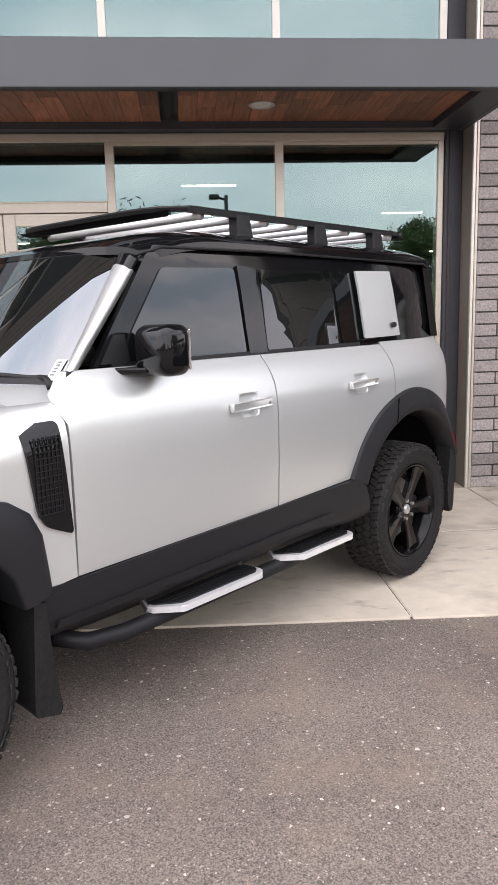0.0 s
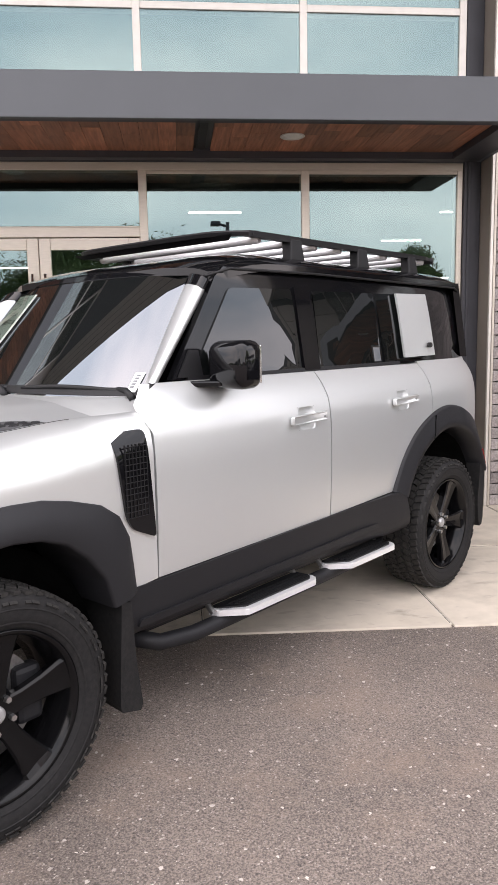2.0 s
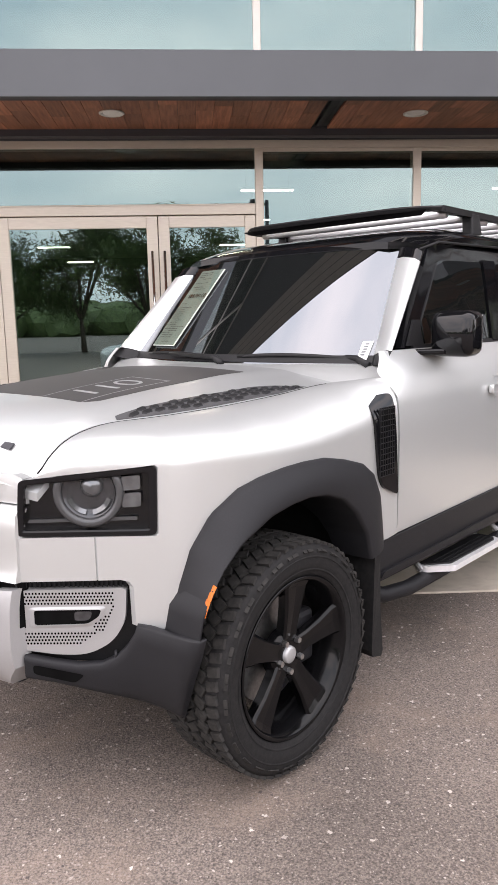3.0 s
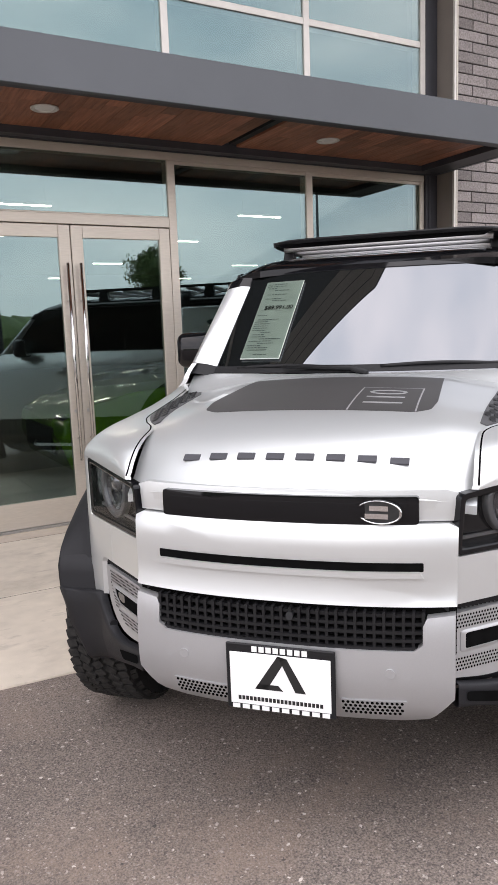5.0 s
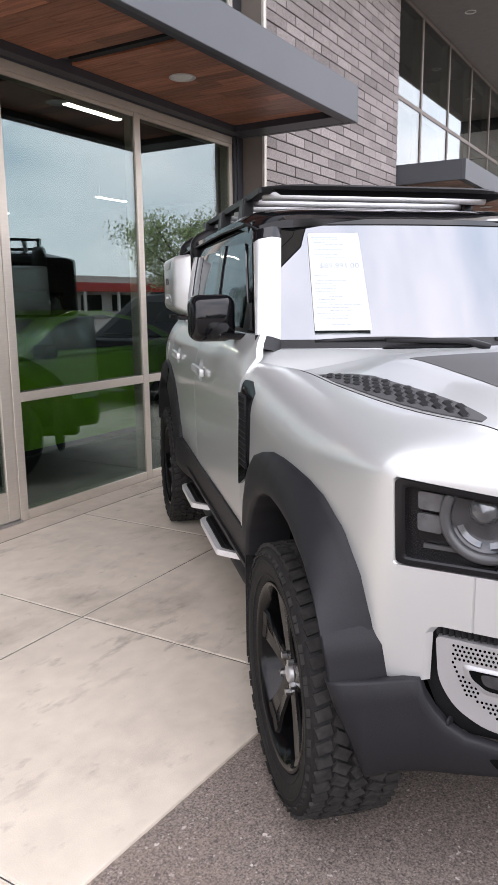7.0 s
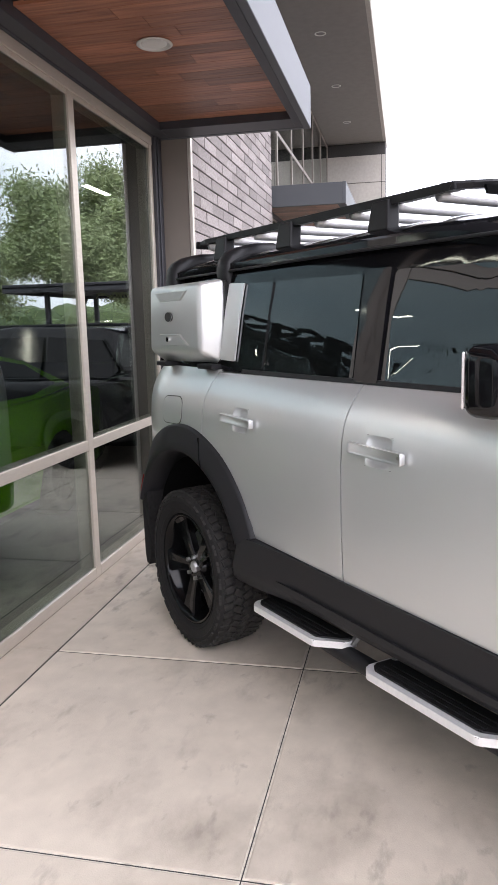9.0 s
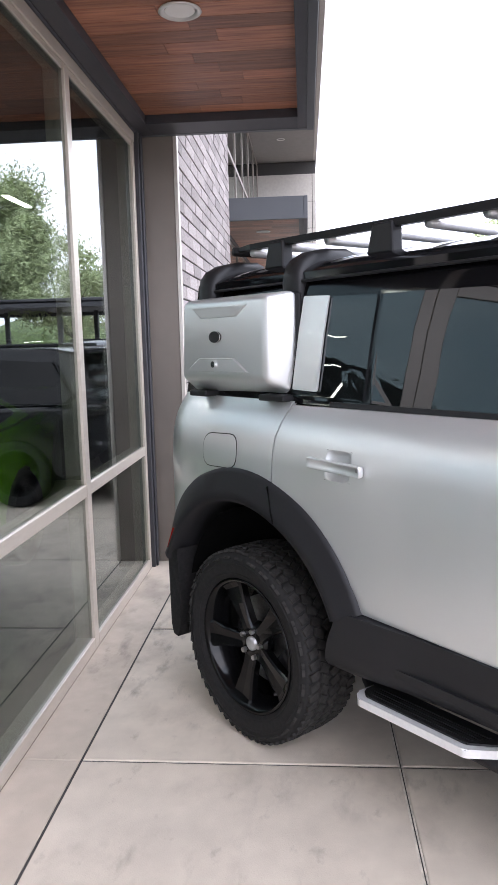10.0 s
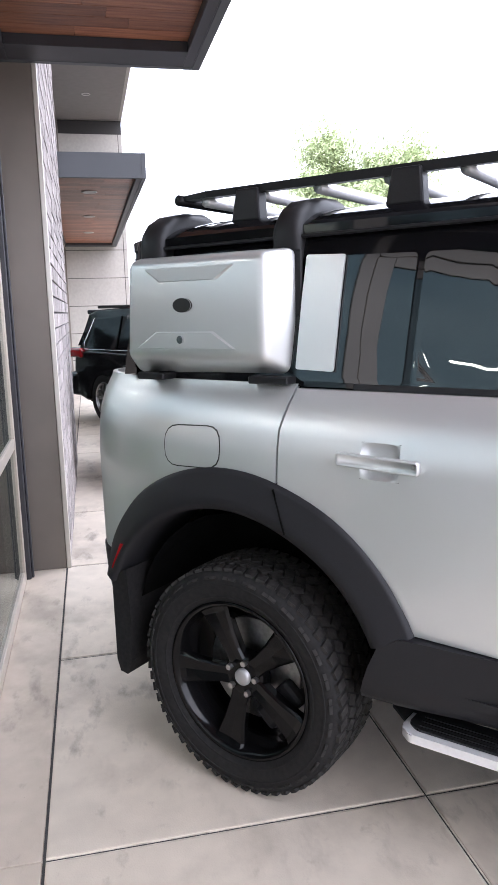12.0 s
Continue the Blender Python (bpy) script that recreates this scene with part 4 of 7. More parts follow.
def storage_box():
    """Hard case on the right rear side window."""
    bm = bmesh.new()
    back = [(-0.435, 1.392), (0.262, 1.392), (0.262, 1.80), (-0.425, 1.80)]
    front = [(-0.375, 1.462), (0.203, 1.462), (0.203, 1.782), (-0.345, 1.782)]
    v0 = [bm.verts.new((x, -0.79, z)) for x, z in back]
    v1 = [bm.verts.new((x, -0.912, z)) for x, z in front]
    bm.faces.new(v0)
    bm.faces.new(v1[::-1])
    for k in range(4):
        bm.faces.new((v0[k], v0[(k + 1) % 4], v1[(k + 1) % 4], v1[k]))
    bmesh.ops.recalc_face_normals(bm, faces=bm.faces)
    bmesh.ops.bevel(bm, geom=bm.edges[:], offset=0.026, segments=4, affect="EDGES", profile=0.5)
    b = part("storage_case", bm, PAINT, suv, "silver hard case over the rear side window", True)

    def press(pts):
        bm = bmesh.new()
        tri = [(x, -0.911, z) for x, z in pts]
        c = sum((Vector(p) for p in tri), Vector()) / len(tri)
        vs = [bm.verts.new(p) for p in tri]
        ins = [bm.verts.new(Vector(p) + (c - Vector(p)).normalized() * 0.012 + Vector((0, -0.007, 0))) for p in tri]
        bm.faces.new(ins)
        for i in range(len(vs)):
            j = (i + 1) % len(vs)
            bm.faces.new((vs[i], vs[j], ins[j], ins[i]))
        part("pressing", bm, PAINT, b)
    press([(-0.28, 1.752), (0.10, 1.752), (0.03, 1.708), (-0.22, 1.708)])
    press([(-0.33, 1.492), (0.10, 1.492), (0.01, 1.548), (-0.24, 1.548)])
    bm = bmesh.new()
    cyl(bm, 1, 1, 1, 28, pose(-0.115, -0.914, 1.632, 90) @ Matrix.Diagonal((0.038, 0.023, 0.008, 1)))
    o = part("emblem", bm, BLACK_INK, b, "small dark oval emblem")
    bm = bmesh.new()
    lathe(bm, [(0.85, -0.5), (1.0, -0.55), (1.0, 0.5)], 28, pose(-0.115, -0.918, 1.632, 180) @ Matrix.Diagonal((0.038, 0.006, 0.023, 1)))
    part("emblem_rim", bm, CHROME, b)
    bm = bmesh.new()
    cyl(bm, 0.013, 0.013, 0.016, 20, pose(-0.125, -0.918, 1.522, 90))
    part("key_lock", bm, CHROME, b)
    part("mount", boxbm((-0.36, -0.885, 1.384), (-0.24, -0.80, 1.408), 0.004), BLACK_PLASTIC, b)
    part("mount", boxbm((0.12, -0.885, 1.384), (0.27, -0.80, 1.408), 0.004), BLACK_PLASTIC, b)
    part("backing_plate", boxbm((-0.43, -0.80, 1.41), (0.275, -0.785, 1.79), 0.004), BLACK_PLASTIC, b)
    for x in (-0.36, 0.21):
        bm = bmesh.new()
        path = [(-0.775, 1.70), (-0.785, 1.79), (-0.785, 1.84), (-0.776, 1.876), (-0.748, 1.908), (-0.69, 1.938), (-0.61, 1.955), (-0.50, 1.960), (-0.44, 1.93)]
        rows = []
        for y, z in path:
            rows.append([bm.verts.new((x + dx, y - dy, z + dz)) for dx, dy, dz in ((-0.062, -0.055, -0.062), (-0.052, -0.006, -0.010), (-0.030, 0.008, 0.006), (0.030, 0.008, 0.006), (0.052, -0.006, -0.010), (0.062, -0.055, -0.062))])
        for r0, r1 in zip(rows, rows[1:]):
            for q in range(6):
                bm.faces.new((r0[q], r0[(q + 1) % 6], r1[(q + 1) % 6], r1[q]))
        part("hanger_strap", bm, BLACK_PLASTIC, b, "black moulded strap over the roof edge", True)


def roof_z(x, y):
    return 1.932 - 0.072 * (abs(y) / 0.77) ** 8 - (0.40 * (x - 1.45) ** 2 if x > 1.45 else 0) - (0.35 * (x + 0.2) ** 2 if x < -0.2 else 0)


def roof_rack():
    r = new("roof_rack")
    r.empty_display_size = 0.2
    r.parent = suv
    tagged(r, "black platform roof rack with silver cross bars")
    x0, x1, hy = -0.365, 1.61, 0.63
    zt = 2.015
    for s in (1, -1):
        bm = bmesh.new()
        # side rail: tapered at the tail
        rows = []
        for x, h in ((x0 - 0.02, 0.004), (x0 + 0.15, 0.012), (0.3, 0.018), (x1 - 0.25, 0.02), (x1 - 0.1, 0.016)):
            yy = hy - (0.05 if x < x0 + 0.1 else 0.0)
            rows.append([bm.verts.new((x, s * a, b)) for a, b in ((yy + 0.01, zt - h), (yy + 0.012, zt + 0.010), (yy - 0.05, zt + 0.014), (yy - 0.06, zt - h * 0.6))])
        for q0, q1 in zip(rows, rows[1:]):
            for q in range(4):
                bm.faces.new((q0[q], q0[(q + 1) % 4], q1[(q + 1) % 4], q1[q]))
        bm.faces.new(rows[0])
        bm.faces.new(rows[-1])
        part("side_rail", bm, BLACK_PLASTIC, r)
        for x in (1.165, 0.535, -0.03):
            bm = boxbm((x - 0.058, s * hy - 0.035, roof_z(x, 0.62) - 0.014), (x + 0.058, s * hy + 0.024, zt), 0.008, 2)
            for v in bm.verts:
                t = (v.co.z - roof_z(x, 0.62)) / (zt - roof_z(x, 0.62))
                v.co.x = x + (v.co.x - x) * (1.0 - 0.22 * t)
                v.co.y -= s * 0.012 * t
            part("foot", bm, BLACK_PLASTIC, r, "black rack foot")
    for k, x in enumerate(np.linspace(x0 + 0.12, x1 - 0.2, 8)):
        bm = bmesh.new()
        tube(bm, [(x, -hy + 0.03, zt - 0.018), (x, hy - 0.03, zt - 0.018)], 0.021, 10)
        part("cross_bar", bm, BRIGHT, r, "silver cross bar", True)
    # front bar with rounded corners, and the deflector plate under it
    bm = bmesh.new()
    rows = []
    for k in range(29):
        y = -hy - 0.012 + (2 * hy + 0.024) * k / 28
        e = abs(y) / (hy + 0.012)
        xf = x1 + 0.02 - 0.13 * e ** 7
        wd = 0.055
        rows.append([bm.verts.new(p) for p in ((xf - wd, y * 0.985, zt + 0.014), (xf - 0.006, y, zt + 0.010), (xf, y, zt + 0.002), (xf - 0.008, y, zt - 0.014), (xf - wd, y * 0.985, zt - 0.012))])
    for q0, q1 in zip(rows, rows[1:]):
        for q in range(5):
            bm.faces.new((q0[q], q0[(q + 1) % 5], q1[(q + 1) % 5], q1[q]))
    bm.faces.new(rows[0])
    bm.faces.new(rows[-1])
    part("front_bar", bm, BLACK_PLASTIC, r)
    bm = bmesh.new()
    hi = [(-0.60, -0.012), (0.60, -0.012), (0.55, -0.032), (-0.55, -0.032)]
    va = [bm.verts.new((x1 - 0.012 - 0.03 * (z < -0.02), y, zt + z)) for y, z in hi]
    vb = [bm.verts.new((x1 - 0.022 - 0.03 * (z < -0.02), y, zt + z)) for y, z in hi]
    bm.faces.new(va)
    bm.faces.new(vb[::-1])
    for q in range(4):
        bm.faces.new((va[q], va[(q + 1) % 4], vb[(q + 1) % 4], vb[q]))
    part("wind_deflector", bm, BLACK_PLASTIC, r, "black front deflector")
    bm = bmesh.new()
    tube(bm, [(x0, -hy + 0.02, zt - 0.004), (x0, hy - 0.02, zt - 0.004)], 0.02, 8)
    part("tail_bar", bm, BLACK_PLASTIC, r, "", True)


def door_handle(door, x, z, s):
    hx, hz = 0.060, 0.052
    # opening in the door skin
    bm = bmesh.new()
    bm.from_mesh(door.data)
    for axis, c in ((0, x - hx), (0, x + hx), (2, z - hz), (2, z + hz)):
        co, no = [0, 0, 0], [0, 0, 0]
        co[axis], no[axis] = c, 1
        bmesh.ops.bisect_plane(bm, geom=bm.verts[:] + bm.edges[:] + bm.faces[:], dist=1e-5, plane_co=co, plane_no=no)
    gone = [f for f in bm.faces if abs(f.calc_center_median().x - x) < hx and abs(f.calc_center_median().z - z) < hz]
    bmesh.ops.delete(bm, geom=gone, context="FACES")
    bm.to_mesh(door.data)
    bm.free()
    y = s * (side(x, z))
    bm = bmesh.new()
    pts = rounded([(x - hx, z - hz), (x - hx, z + hz), (x + hx, z + hz), (x + hx, z - hz)], 0.034, 6)
    rings = []
    for k, d in ((None, 0.0), (1.0, 0.0), (0.94, 0.004), (0.82, 0.014), (0.6, 0.020), (0.3, 0.022)):
        ring = []
        for a, b in pts:
            if k is None:
                f = 1.0 / max(abs(a - x) / hx, abs(b - z) / hz)
                q, w = x + (a - x) * f, z + (b - z) * f
            else:
                q, w = x + (a - x) * k, z + (b - z) * k
            ring.append(bm.verts.new((q, s * (side(q, w) - d), w)))
        rings.append(ring)
    for r0, r1 in zip(rings, rings[1:]):
        for i in range(len(r0)):
            j = (i + 1) % len(r0)
            bm.faces.new((r0[i], r0[j], r1[j], r1[i]))
    bm.faces.new(rings[-1])
    part("handle_cup", bm, PAINT, door, "", True)
    bm = boxbm((x - 0.125, min(y + s * 0.018, y + s * 0.045), z - 0.020), (x + 0.125, max(y + s * 0.018, y + s * 0.045), z + 0.020), 0.009, 3)
    for v in bm.verts:
        v.co.z -= 0.004 * (v.co.x - x) / 0.125
        v.co.y -= s * 0.016 * ((v.co.x - x) / 0.125) ** 4
    h = part("handle", bm, PAINT, door, "silver pull handle", True)
    bm = bmesh.new()
    cyl(bm, 0.006, 0.006, 0.004, 14, pose(x + (0.108 if s < 0 else -0.108), y + s * 0.036, z, 90))
    part("handle_button", bm, STEEL, door)


for s in (1, -1):
    # doors, wings and quarter
    door = side_part("front_door", [(2.40 - GAP, 0.665), (2.40 - GAP, 1.20), (2.415, 1.24), (2.415, 1.30), (2.36, 1.372), (1.31 + GAP, 1.372), (1.30 + GAP, 1.25), (1.305 + GAP, 0.681)],
                     PAINT, s, label="silver front door with dark glass")
    door2 = side_part("rear_door", [(1.305 - GAP, 0.682), (1.30 - GAP, 1.25), (1.31 - GAP, 1.372), (0.285, 1.372), (0.262 + GAP, 1.25), (0.262 + GAP, 1.04), (0.40, 0.98), (0.52, 0.88), (0.61, 0.76), (0.655, 0.70)],
                      PAINT, s, label="silver rear door with dark glass")
    side_part("rear_quarter", [(0.262 - GAP, 1.04), (0.262 - GAP, 1.25), (0.28, 1.385), (-0.79, 1.385), (-0.80, 1.2), (-0.80, 0.70)] + arc(0.05, 0.43, 0.61, 0.63, 154, 72, 9),
              PAINT, s, label="silver rear quarter panel")
    # fuel flap line
    if s < 0:
        side_part("fuel_flap", [(-0.215, 1.240), (0.035, 1.250), (0.04, 1.110), (-0.21, 1.100)], BLACK_INK, s, off=0.0012, depth=0.003, rad=0.06)
        side_part("fuel_flap", [(-0.211, 1.236), (0.031, 1.246), (0.036, 1.114), (-0.206, 1.104)], PAINT, s, off=0.0028, depth=0.003, rad=0.058, label="rounded fuel flap")
    # cladding
    bm = sheet([(2.58, 0.40), (2.56, 0.659), (2.40, 0.660), (0.665, 0.694), (0.60, 0.66), (0.565, 0.58), (0.54, 0.50), (0.50, 0.36), (2.50, 0.36)],
               lambda x, z: (x, s * (side(x, z) + 0.010 + 0.042 * (0.5 - 0.5 * math.cos(math.pi * max(0.0, min(1.0, (1.0 - x) / 0.42))))), z), (0, -s, 0), CUTS_X, CUTS_Z, 0.05)
    part("sill_cladding", bm, CLADDING, suv, "dark plastic sill cladding", "keep")
    side_part("sill_ridge", [(2.50, 0.500), (2.49, 0.530), (0.72, 0.560), (0.70, 0.530)], CLADDING, s, off=0.022, depth=0.02, rad=0.012)
    # vent behind the front wheel
    side_part("wing_vent", [(2.585, 1.215), (2.44, 1.222), (2.412, 0.825), (2.52, 0.872), (2.545, 0.92)], BLACK_GLOSS, s, off=0.006, depth=0.03, rad=0.022, label="gloss black air vent in the wing")
    bm = bmesh.new()
    for k in range(7):
        x = 2.545 - k * 0.0165
        box(bm, (x - 0.0012, s * 0.948 - 0.004, 0.915), (x + 0.0012, s * 0.948 + 0.004, 1.175))
    for k in range(13):
        z = 0.915 + k * 0.021
        box(bm, (2.446, s * 0.948 - 0.004, z - 0.0012), (2.548, s * 0.948 + 0.004, z + 0.0012))
    part("vent_mesh", bm, BLACK_PLASTIC, suv, "fine vent mesh")
    # wheel arch flares
    for cx, cz, r0, w, a0, a1 in ((0.065, 0.43, 0.557, 0.128, 23, 157),):
        bm = bmesh.new()
        rows = []
        for a in np.linspace(a0, a1, 41):
            c, sn = math.cos(radians(a)), math.sin(radians(a))
            ring = []
            rr = r0 + (0.03 * max(0.0, math.sin(radians(a))) ** 2 if cx > 1 else 0.0)
            for q, out in ((w + 0.004, -0.012), (w, 0.016), (w * 0.9, 0.032), (w * 0.35, 0.050), (0.02, 0.052), (0.0, 0.042), (-0.01, -0.10), (-0.012, -0.25)):
                x, z = cx + (rr + q) * c, cz + (rr + q) * sn
                x = min(x, 3.485 - 0.05 * (1 - min(1.0, q / w))) if cx > 1 else x
                k = min(1.0, max(0.0, q / w))
                skin = min(plan(min(x, 3.46)), 0.947)
                y = skin * k + 0.947 * (1 - k) + out
                ring.append(bm.verts.new((x, s * y, z)))
            rows.append(ring)
        for q0, q1 in zip(rows, rows[1:]):
            for k in range(7):
                bm.faces.new((q0[k], q0[k + 1], q1[k + 1], q1[k]))
        fl = part("wheel_arch", bm, CLADDING, suv, "dark plastic wheel arch flare", True)
        bm = bmesh.new()
        vs = [bm.verts.new((x, s * 0.975, z)) for x, z in ((-0.385, 0.80), (-0.405, 0.80), (-0.455, 0.70), (-0.435, 0.70))]
        ws = [bm.verts.new(v.co + Vector((0, s * 0.012, 0))) for v in vs]
        bm.faces.new(ws)
        for i in range(4):
            bm.faces.new((vs[i], vs[(i + 1) % 4], ws[(i + 1) % 4], ws[i]))
        part("side_marker", bm, RED, suv, "dark red side marker")
        bm = bmesh.new()
        tube(bm, [(0.262, s * 0.968, 1.075), (0.275, s * 0.985, 1.04), (0.300, s * 1.000, 0.985), (0.312, s * 1.000, 0.945)], 0.0028, 6)
        part("arch_seam", bm, VOID, suv, "", True)
    # rear lower corner
    side_part("bumper_corner", [(-0.49, 0.695), (-0.80, 0.695), (-0.80, 0.44), (-0.55, 0.46)], CLADDING, s, off=0.01, depth=0.06, label="dark plastic rear bumper corner")
    # greenhouse
    side_part("upper_body", [(2.20, 1.377), (1.865, 1.79), (1.80, 1.835), (-0.42, 1.835), (-0.46, 1.70), (-0.50, 1.388), (0.3, 1.388), (0.31, 1.377)], BLACK_GLOSS, s, off=-0.012, depth=0.03, label="gloss black window band")
    side_part("door_glass", [(2.02, 1.47), (1.80, 1.745), (1.395, 1.755), (1.385, 1.385), (2.025, 1.38)], CAR_GLASS, s, off=-0.006, depth=0.008, parent=door, rad=0.02, label="dark tinted glass")
    side_part("door_glass", [(1.235, 1.385), (1.225, 1.752), (0.650, 1.760), (0.628, 1.388)], CAR_GLASS, s, off=-0.006, depth=0.008, parent=door2, rad=0.02, label="dark tinted glass")
    side_part("quarter_glass", [(0.605, 1.39), (0.626, 1.76), (0.29, 1.767), (0.27, 1.395)], CAR_GLASS, s, off=-0.006, depth=0.008, rad=0.015)
    side_part("pillar_trim", [(1.375, 1.38), (1.38, 1.765), (1.245, 1.765), (1.25, 1.38)], BLACK_GLOSS, s, off=0.002, depth=0.012, rad=0.008)
    side_part("belt_seal", [(2.12, 1.373), (2.12, 1.388), (0.46, 1.392), (0.46, 1.374)], BLACK_PLASTIC, s, off=0.0, depth=0.02)
    wp = side_part("window_panel", [(0.43, 1.41), (0.445, 1.765), (0.10, 1.772), (0.07, 1.415)] if s > 0 else [(0.396, 1.425), (0.409, 1.768), (0.287, 1.773), (0.274, 1.43)], PAINT, s, off=0.022 if s > 0 else 0.006, depth=0.012 if s > 0 else 0.008, rad=0.008, label="flat silver square panel over the rear side glass", back=True)
    if s > 0:
        bm = bmesh.new()
        cyl(bm, 1, 1, 1, 24, pose(0.15, 0.862, 1.475, 90) @ Matrix.Diagonal((0.024, 0.015, 0.012, 1)))
        part("emblem", bm, BLACK_INK, wp, "small dark oval emblem")
    # mirror
    bm = boxbm((1.905, 0.875, 1.335), (2.035, 1.08, 1.525), 0.042, 4)
    for v in bm.verts:
        v.co.x += 0.035 * (1 if v.co.x > 1.97 else 0) * (1 - abs(v.co.z - 1.43) / 0.11)
        v.co.y *= s
    mh = part("door_mirror", bm, BLACK_GLOSS, suv, "large gloss black door mirror", True)
    bm = boxbm((1.897, 0.90, 1.355), (1.907, 1.06, 1.505), 0.004)
    for v in bm.verts:
        v.co.y *= s
    part("mirror_glass", bm, CHROME, mh)
    bm = boxbm((1.94, 0.80, 1.345), (2.05, 0.95, 1.37), 0.008, 2)
    for v in bm.verts:
        if abs(v.co.y) < 0.9:
            v.co.x += 0.10 if v.co.x > 2.0 else 0.02
        v.co.y *= s
    part("mirror_arm", bm, BLACK_GLOSS, mh)
    bm = bmesh.new()
    v0 = [bm.verts.new((x, s * (side(x, z) + 0.001), z)) for x, z in ((2.17, 1.385), (2.09, 1.49), (2.04, 1.49), (2.03, 1.385))]
    v1 = [bm.verts.new(v.co - Vector((0, s * 0.01, 0))) for v in v0]
    bm.faces.new(v0)
    for k in range(4):
        bm.faces.new((v0[k], v0[(k + 1) % 4], v1[(k + 1) % 4], v1[k]))
    part("mirror_sail", bm, BLACK_PLASTIC, mh)
    door_handle(door, 1.485, 1.17, s)
    door_handle(door2, 0.585, 1.187, s)
    # side steps
    st = new("side_step")
    st.empty_display_size = 0.1
    st.parent = suv
    tagged(st, "black tubular side step with two silver-edged treads")
    bm = bmesh.new()
    tube(bm, [(2.42, s * 0.78, 0.40), (2.30, s * 0.83, 0.352), (2.14, s * 0.86, 0.345), (1.2, s * 0.865, 0.352), (0.70, s * 0.86, 0.36), (0.60, s * 0.80, 0.40)], 0.034, 14)
    part("step_tube", bm, CLADDING, st, "", True)
    for xa, xb in ((0.655, 1.205), (1.41, 1.98)):
        pts = [(xa, 0.825), (xb + 0.03, 0.825), (xb + 0.02, 0.875), (xb - 0.075, 0.968), (xa + 0.035, 0.968), (xa, 0.935)]
        out = rounded(pts, 0.012, 3)
        for nm, k, z0, z1, mt, lb in (("tread_pad", 0.026, 0.397, 0.412, BLACK_PLASTIC, "ribbed black tread"), ("edge_strip", 0.0, 0.378, 0.405, BRIGHT, "bright silver step edge")):
            cx, cy = (xa + xb) / 2, 0.89
            ins = [(cx + (a - cx) * (1 - k / (xb - xa) * 1.3), 0.822 + (b - 0.822) * (1 - k / 0.146)) for a, b in out]
            bm = bmesh.new()
            lo = [bm.verts.new((a, s * b, z0)) for a, b in ins]
            hi = [bm.verts.new((a, s * b, z1)) for a, b in ins]
            bm.faces.new(hi)
            bm.faces.new(lo[::-1])
            for i in range(len(lo)):
                j = (i + 1) % len(lo)
                bm.faces.new((lo[i], lo[j], hi[j], hi[i]))
            bmesh.ops.bevel(bm, geom=[e for e in bm.edges if all(v.co.z > z1 - 0.001 for v in e.verts)], offset=0.004, segments=2, affect="EDGES")
            if nm == "tread_pad":
                for q in range(3):
                    box(bm, (xa + 0.05, min(s * (0.862 + q * 0.026), s * (0.872 + q * 0.026)), 0.411), (xb - 0.05 - q * 0.015, max(s * (0.862 + q * 0.026), s * (0.872 + q * 0.026)), 0.4155))
            part(nm, bm, mt, st, lb)
        for x in (xa + 0.03, xb + 0.02):
            bm = bmesh.new()
            tube(bm, [(x, s * 0.80, 0.43), (x, s * 0.85, 0.385)], 0.014, 8)
            part("step_bracket", bm, STEEL, st)
    # mud flaps
    for pts in ([(2.60, 0.63), (2.63, 0.26), (2.62, 0.235), (2.515, 0.195), (2.50, 0.215), (2.53, 0.40), (2.55, 0.62)],):
        bm = bmesh.new()
        lo = [bm.verts.new((x, s * (0.985 - (2.63 - x) * 0.25), z)) for x, z in pts]
        hi = [bm.verts.new((x - 0.02, s * 0.70, z)) for x, z in pts]
        bm.faces.new(lo)
        bm.faces.new(hi[::-1])
        for i in range(len(lo)):
            j = (i + 1) % len(lo)
            bm.faces.new((lo[i], lo[j], hi[j], hi[i]))
        part("mud_flap", bm, RUBBER, suv, "black rubber mud flap")
    bm = bmesh.new()
    pts = [(-0.395, 0.70), (-0.47, 0.66), (-0.475, 0.33), (-0.46, 0.285), (-0.425, 0.28), (-0.40, 0.34), (-0.39, 0.45)]
    lo = [bm.verts.new((x, s * 0.965, z)) for x, z in pts]
    hi = [bm.verts.new((x, s * 0.70, z)) for x, z in pts]
    bm.faces.new(lo)
    bm.faces.new(hi[::-1])
    for i in range(len(lo)):
        j = (i + 1) % len(lo)
        bm.faces.new((lo[i], lo[j], hi[j], hi[i]))
    part("mud_flap", bm, RUBBER, suv, "black rubber mud flap")
    # wipers
    bm = bmesh.new()
    ya = 0.10 if s > 0 else -0.62
    pts = [(2.405 - 0.05 * ((ya + k * 0.055) / 0.46) ** 2, ya + k * 0.055, 1.342 + 0.010 * math.sin(k * 0.35)) for k in range(12)]
    tube(bm, pts, 0.009, 6)
    root = pts[-1]
    tube(bm, [(root[0] - 0.0, root[1] - 0.35, root[2] + 0.012), (root[0] + 0.02, root[1] - 0.02, root[2] + 0.004), (root[0] + 0.055, root[1] + 0.06, root[2] - 0.022)], [0.008, 0.013, 0.016], 8)
    part("wiper", bm, BLACK_PLASTIC, suv, "black windscreen wiper", True)
    for x in (FX, RX):
        wheel(x, s)
    # wheel well lining

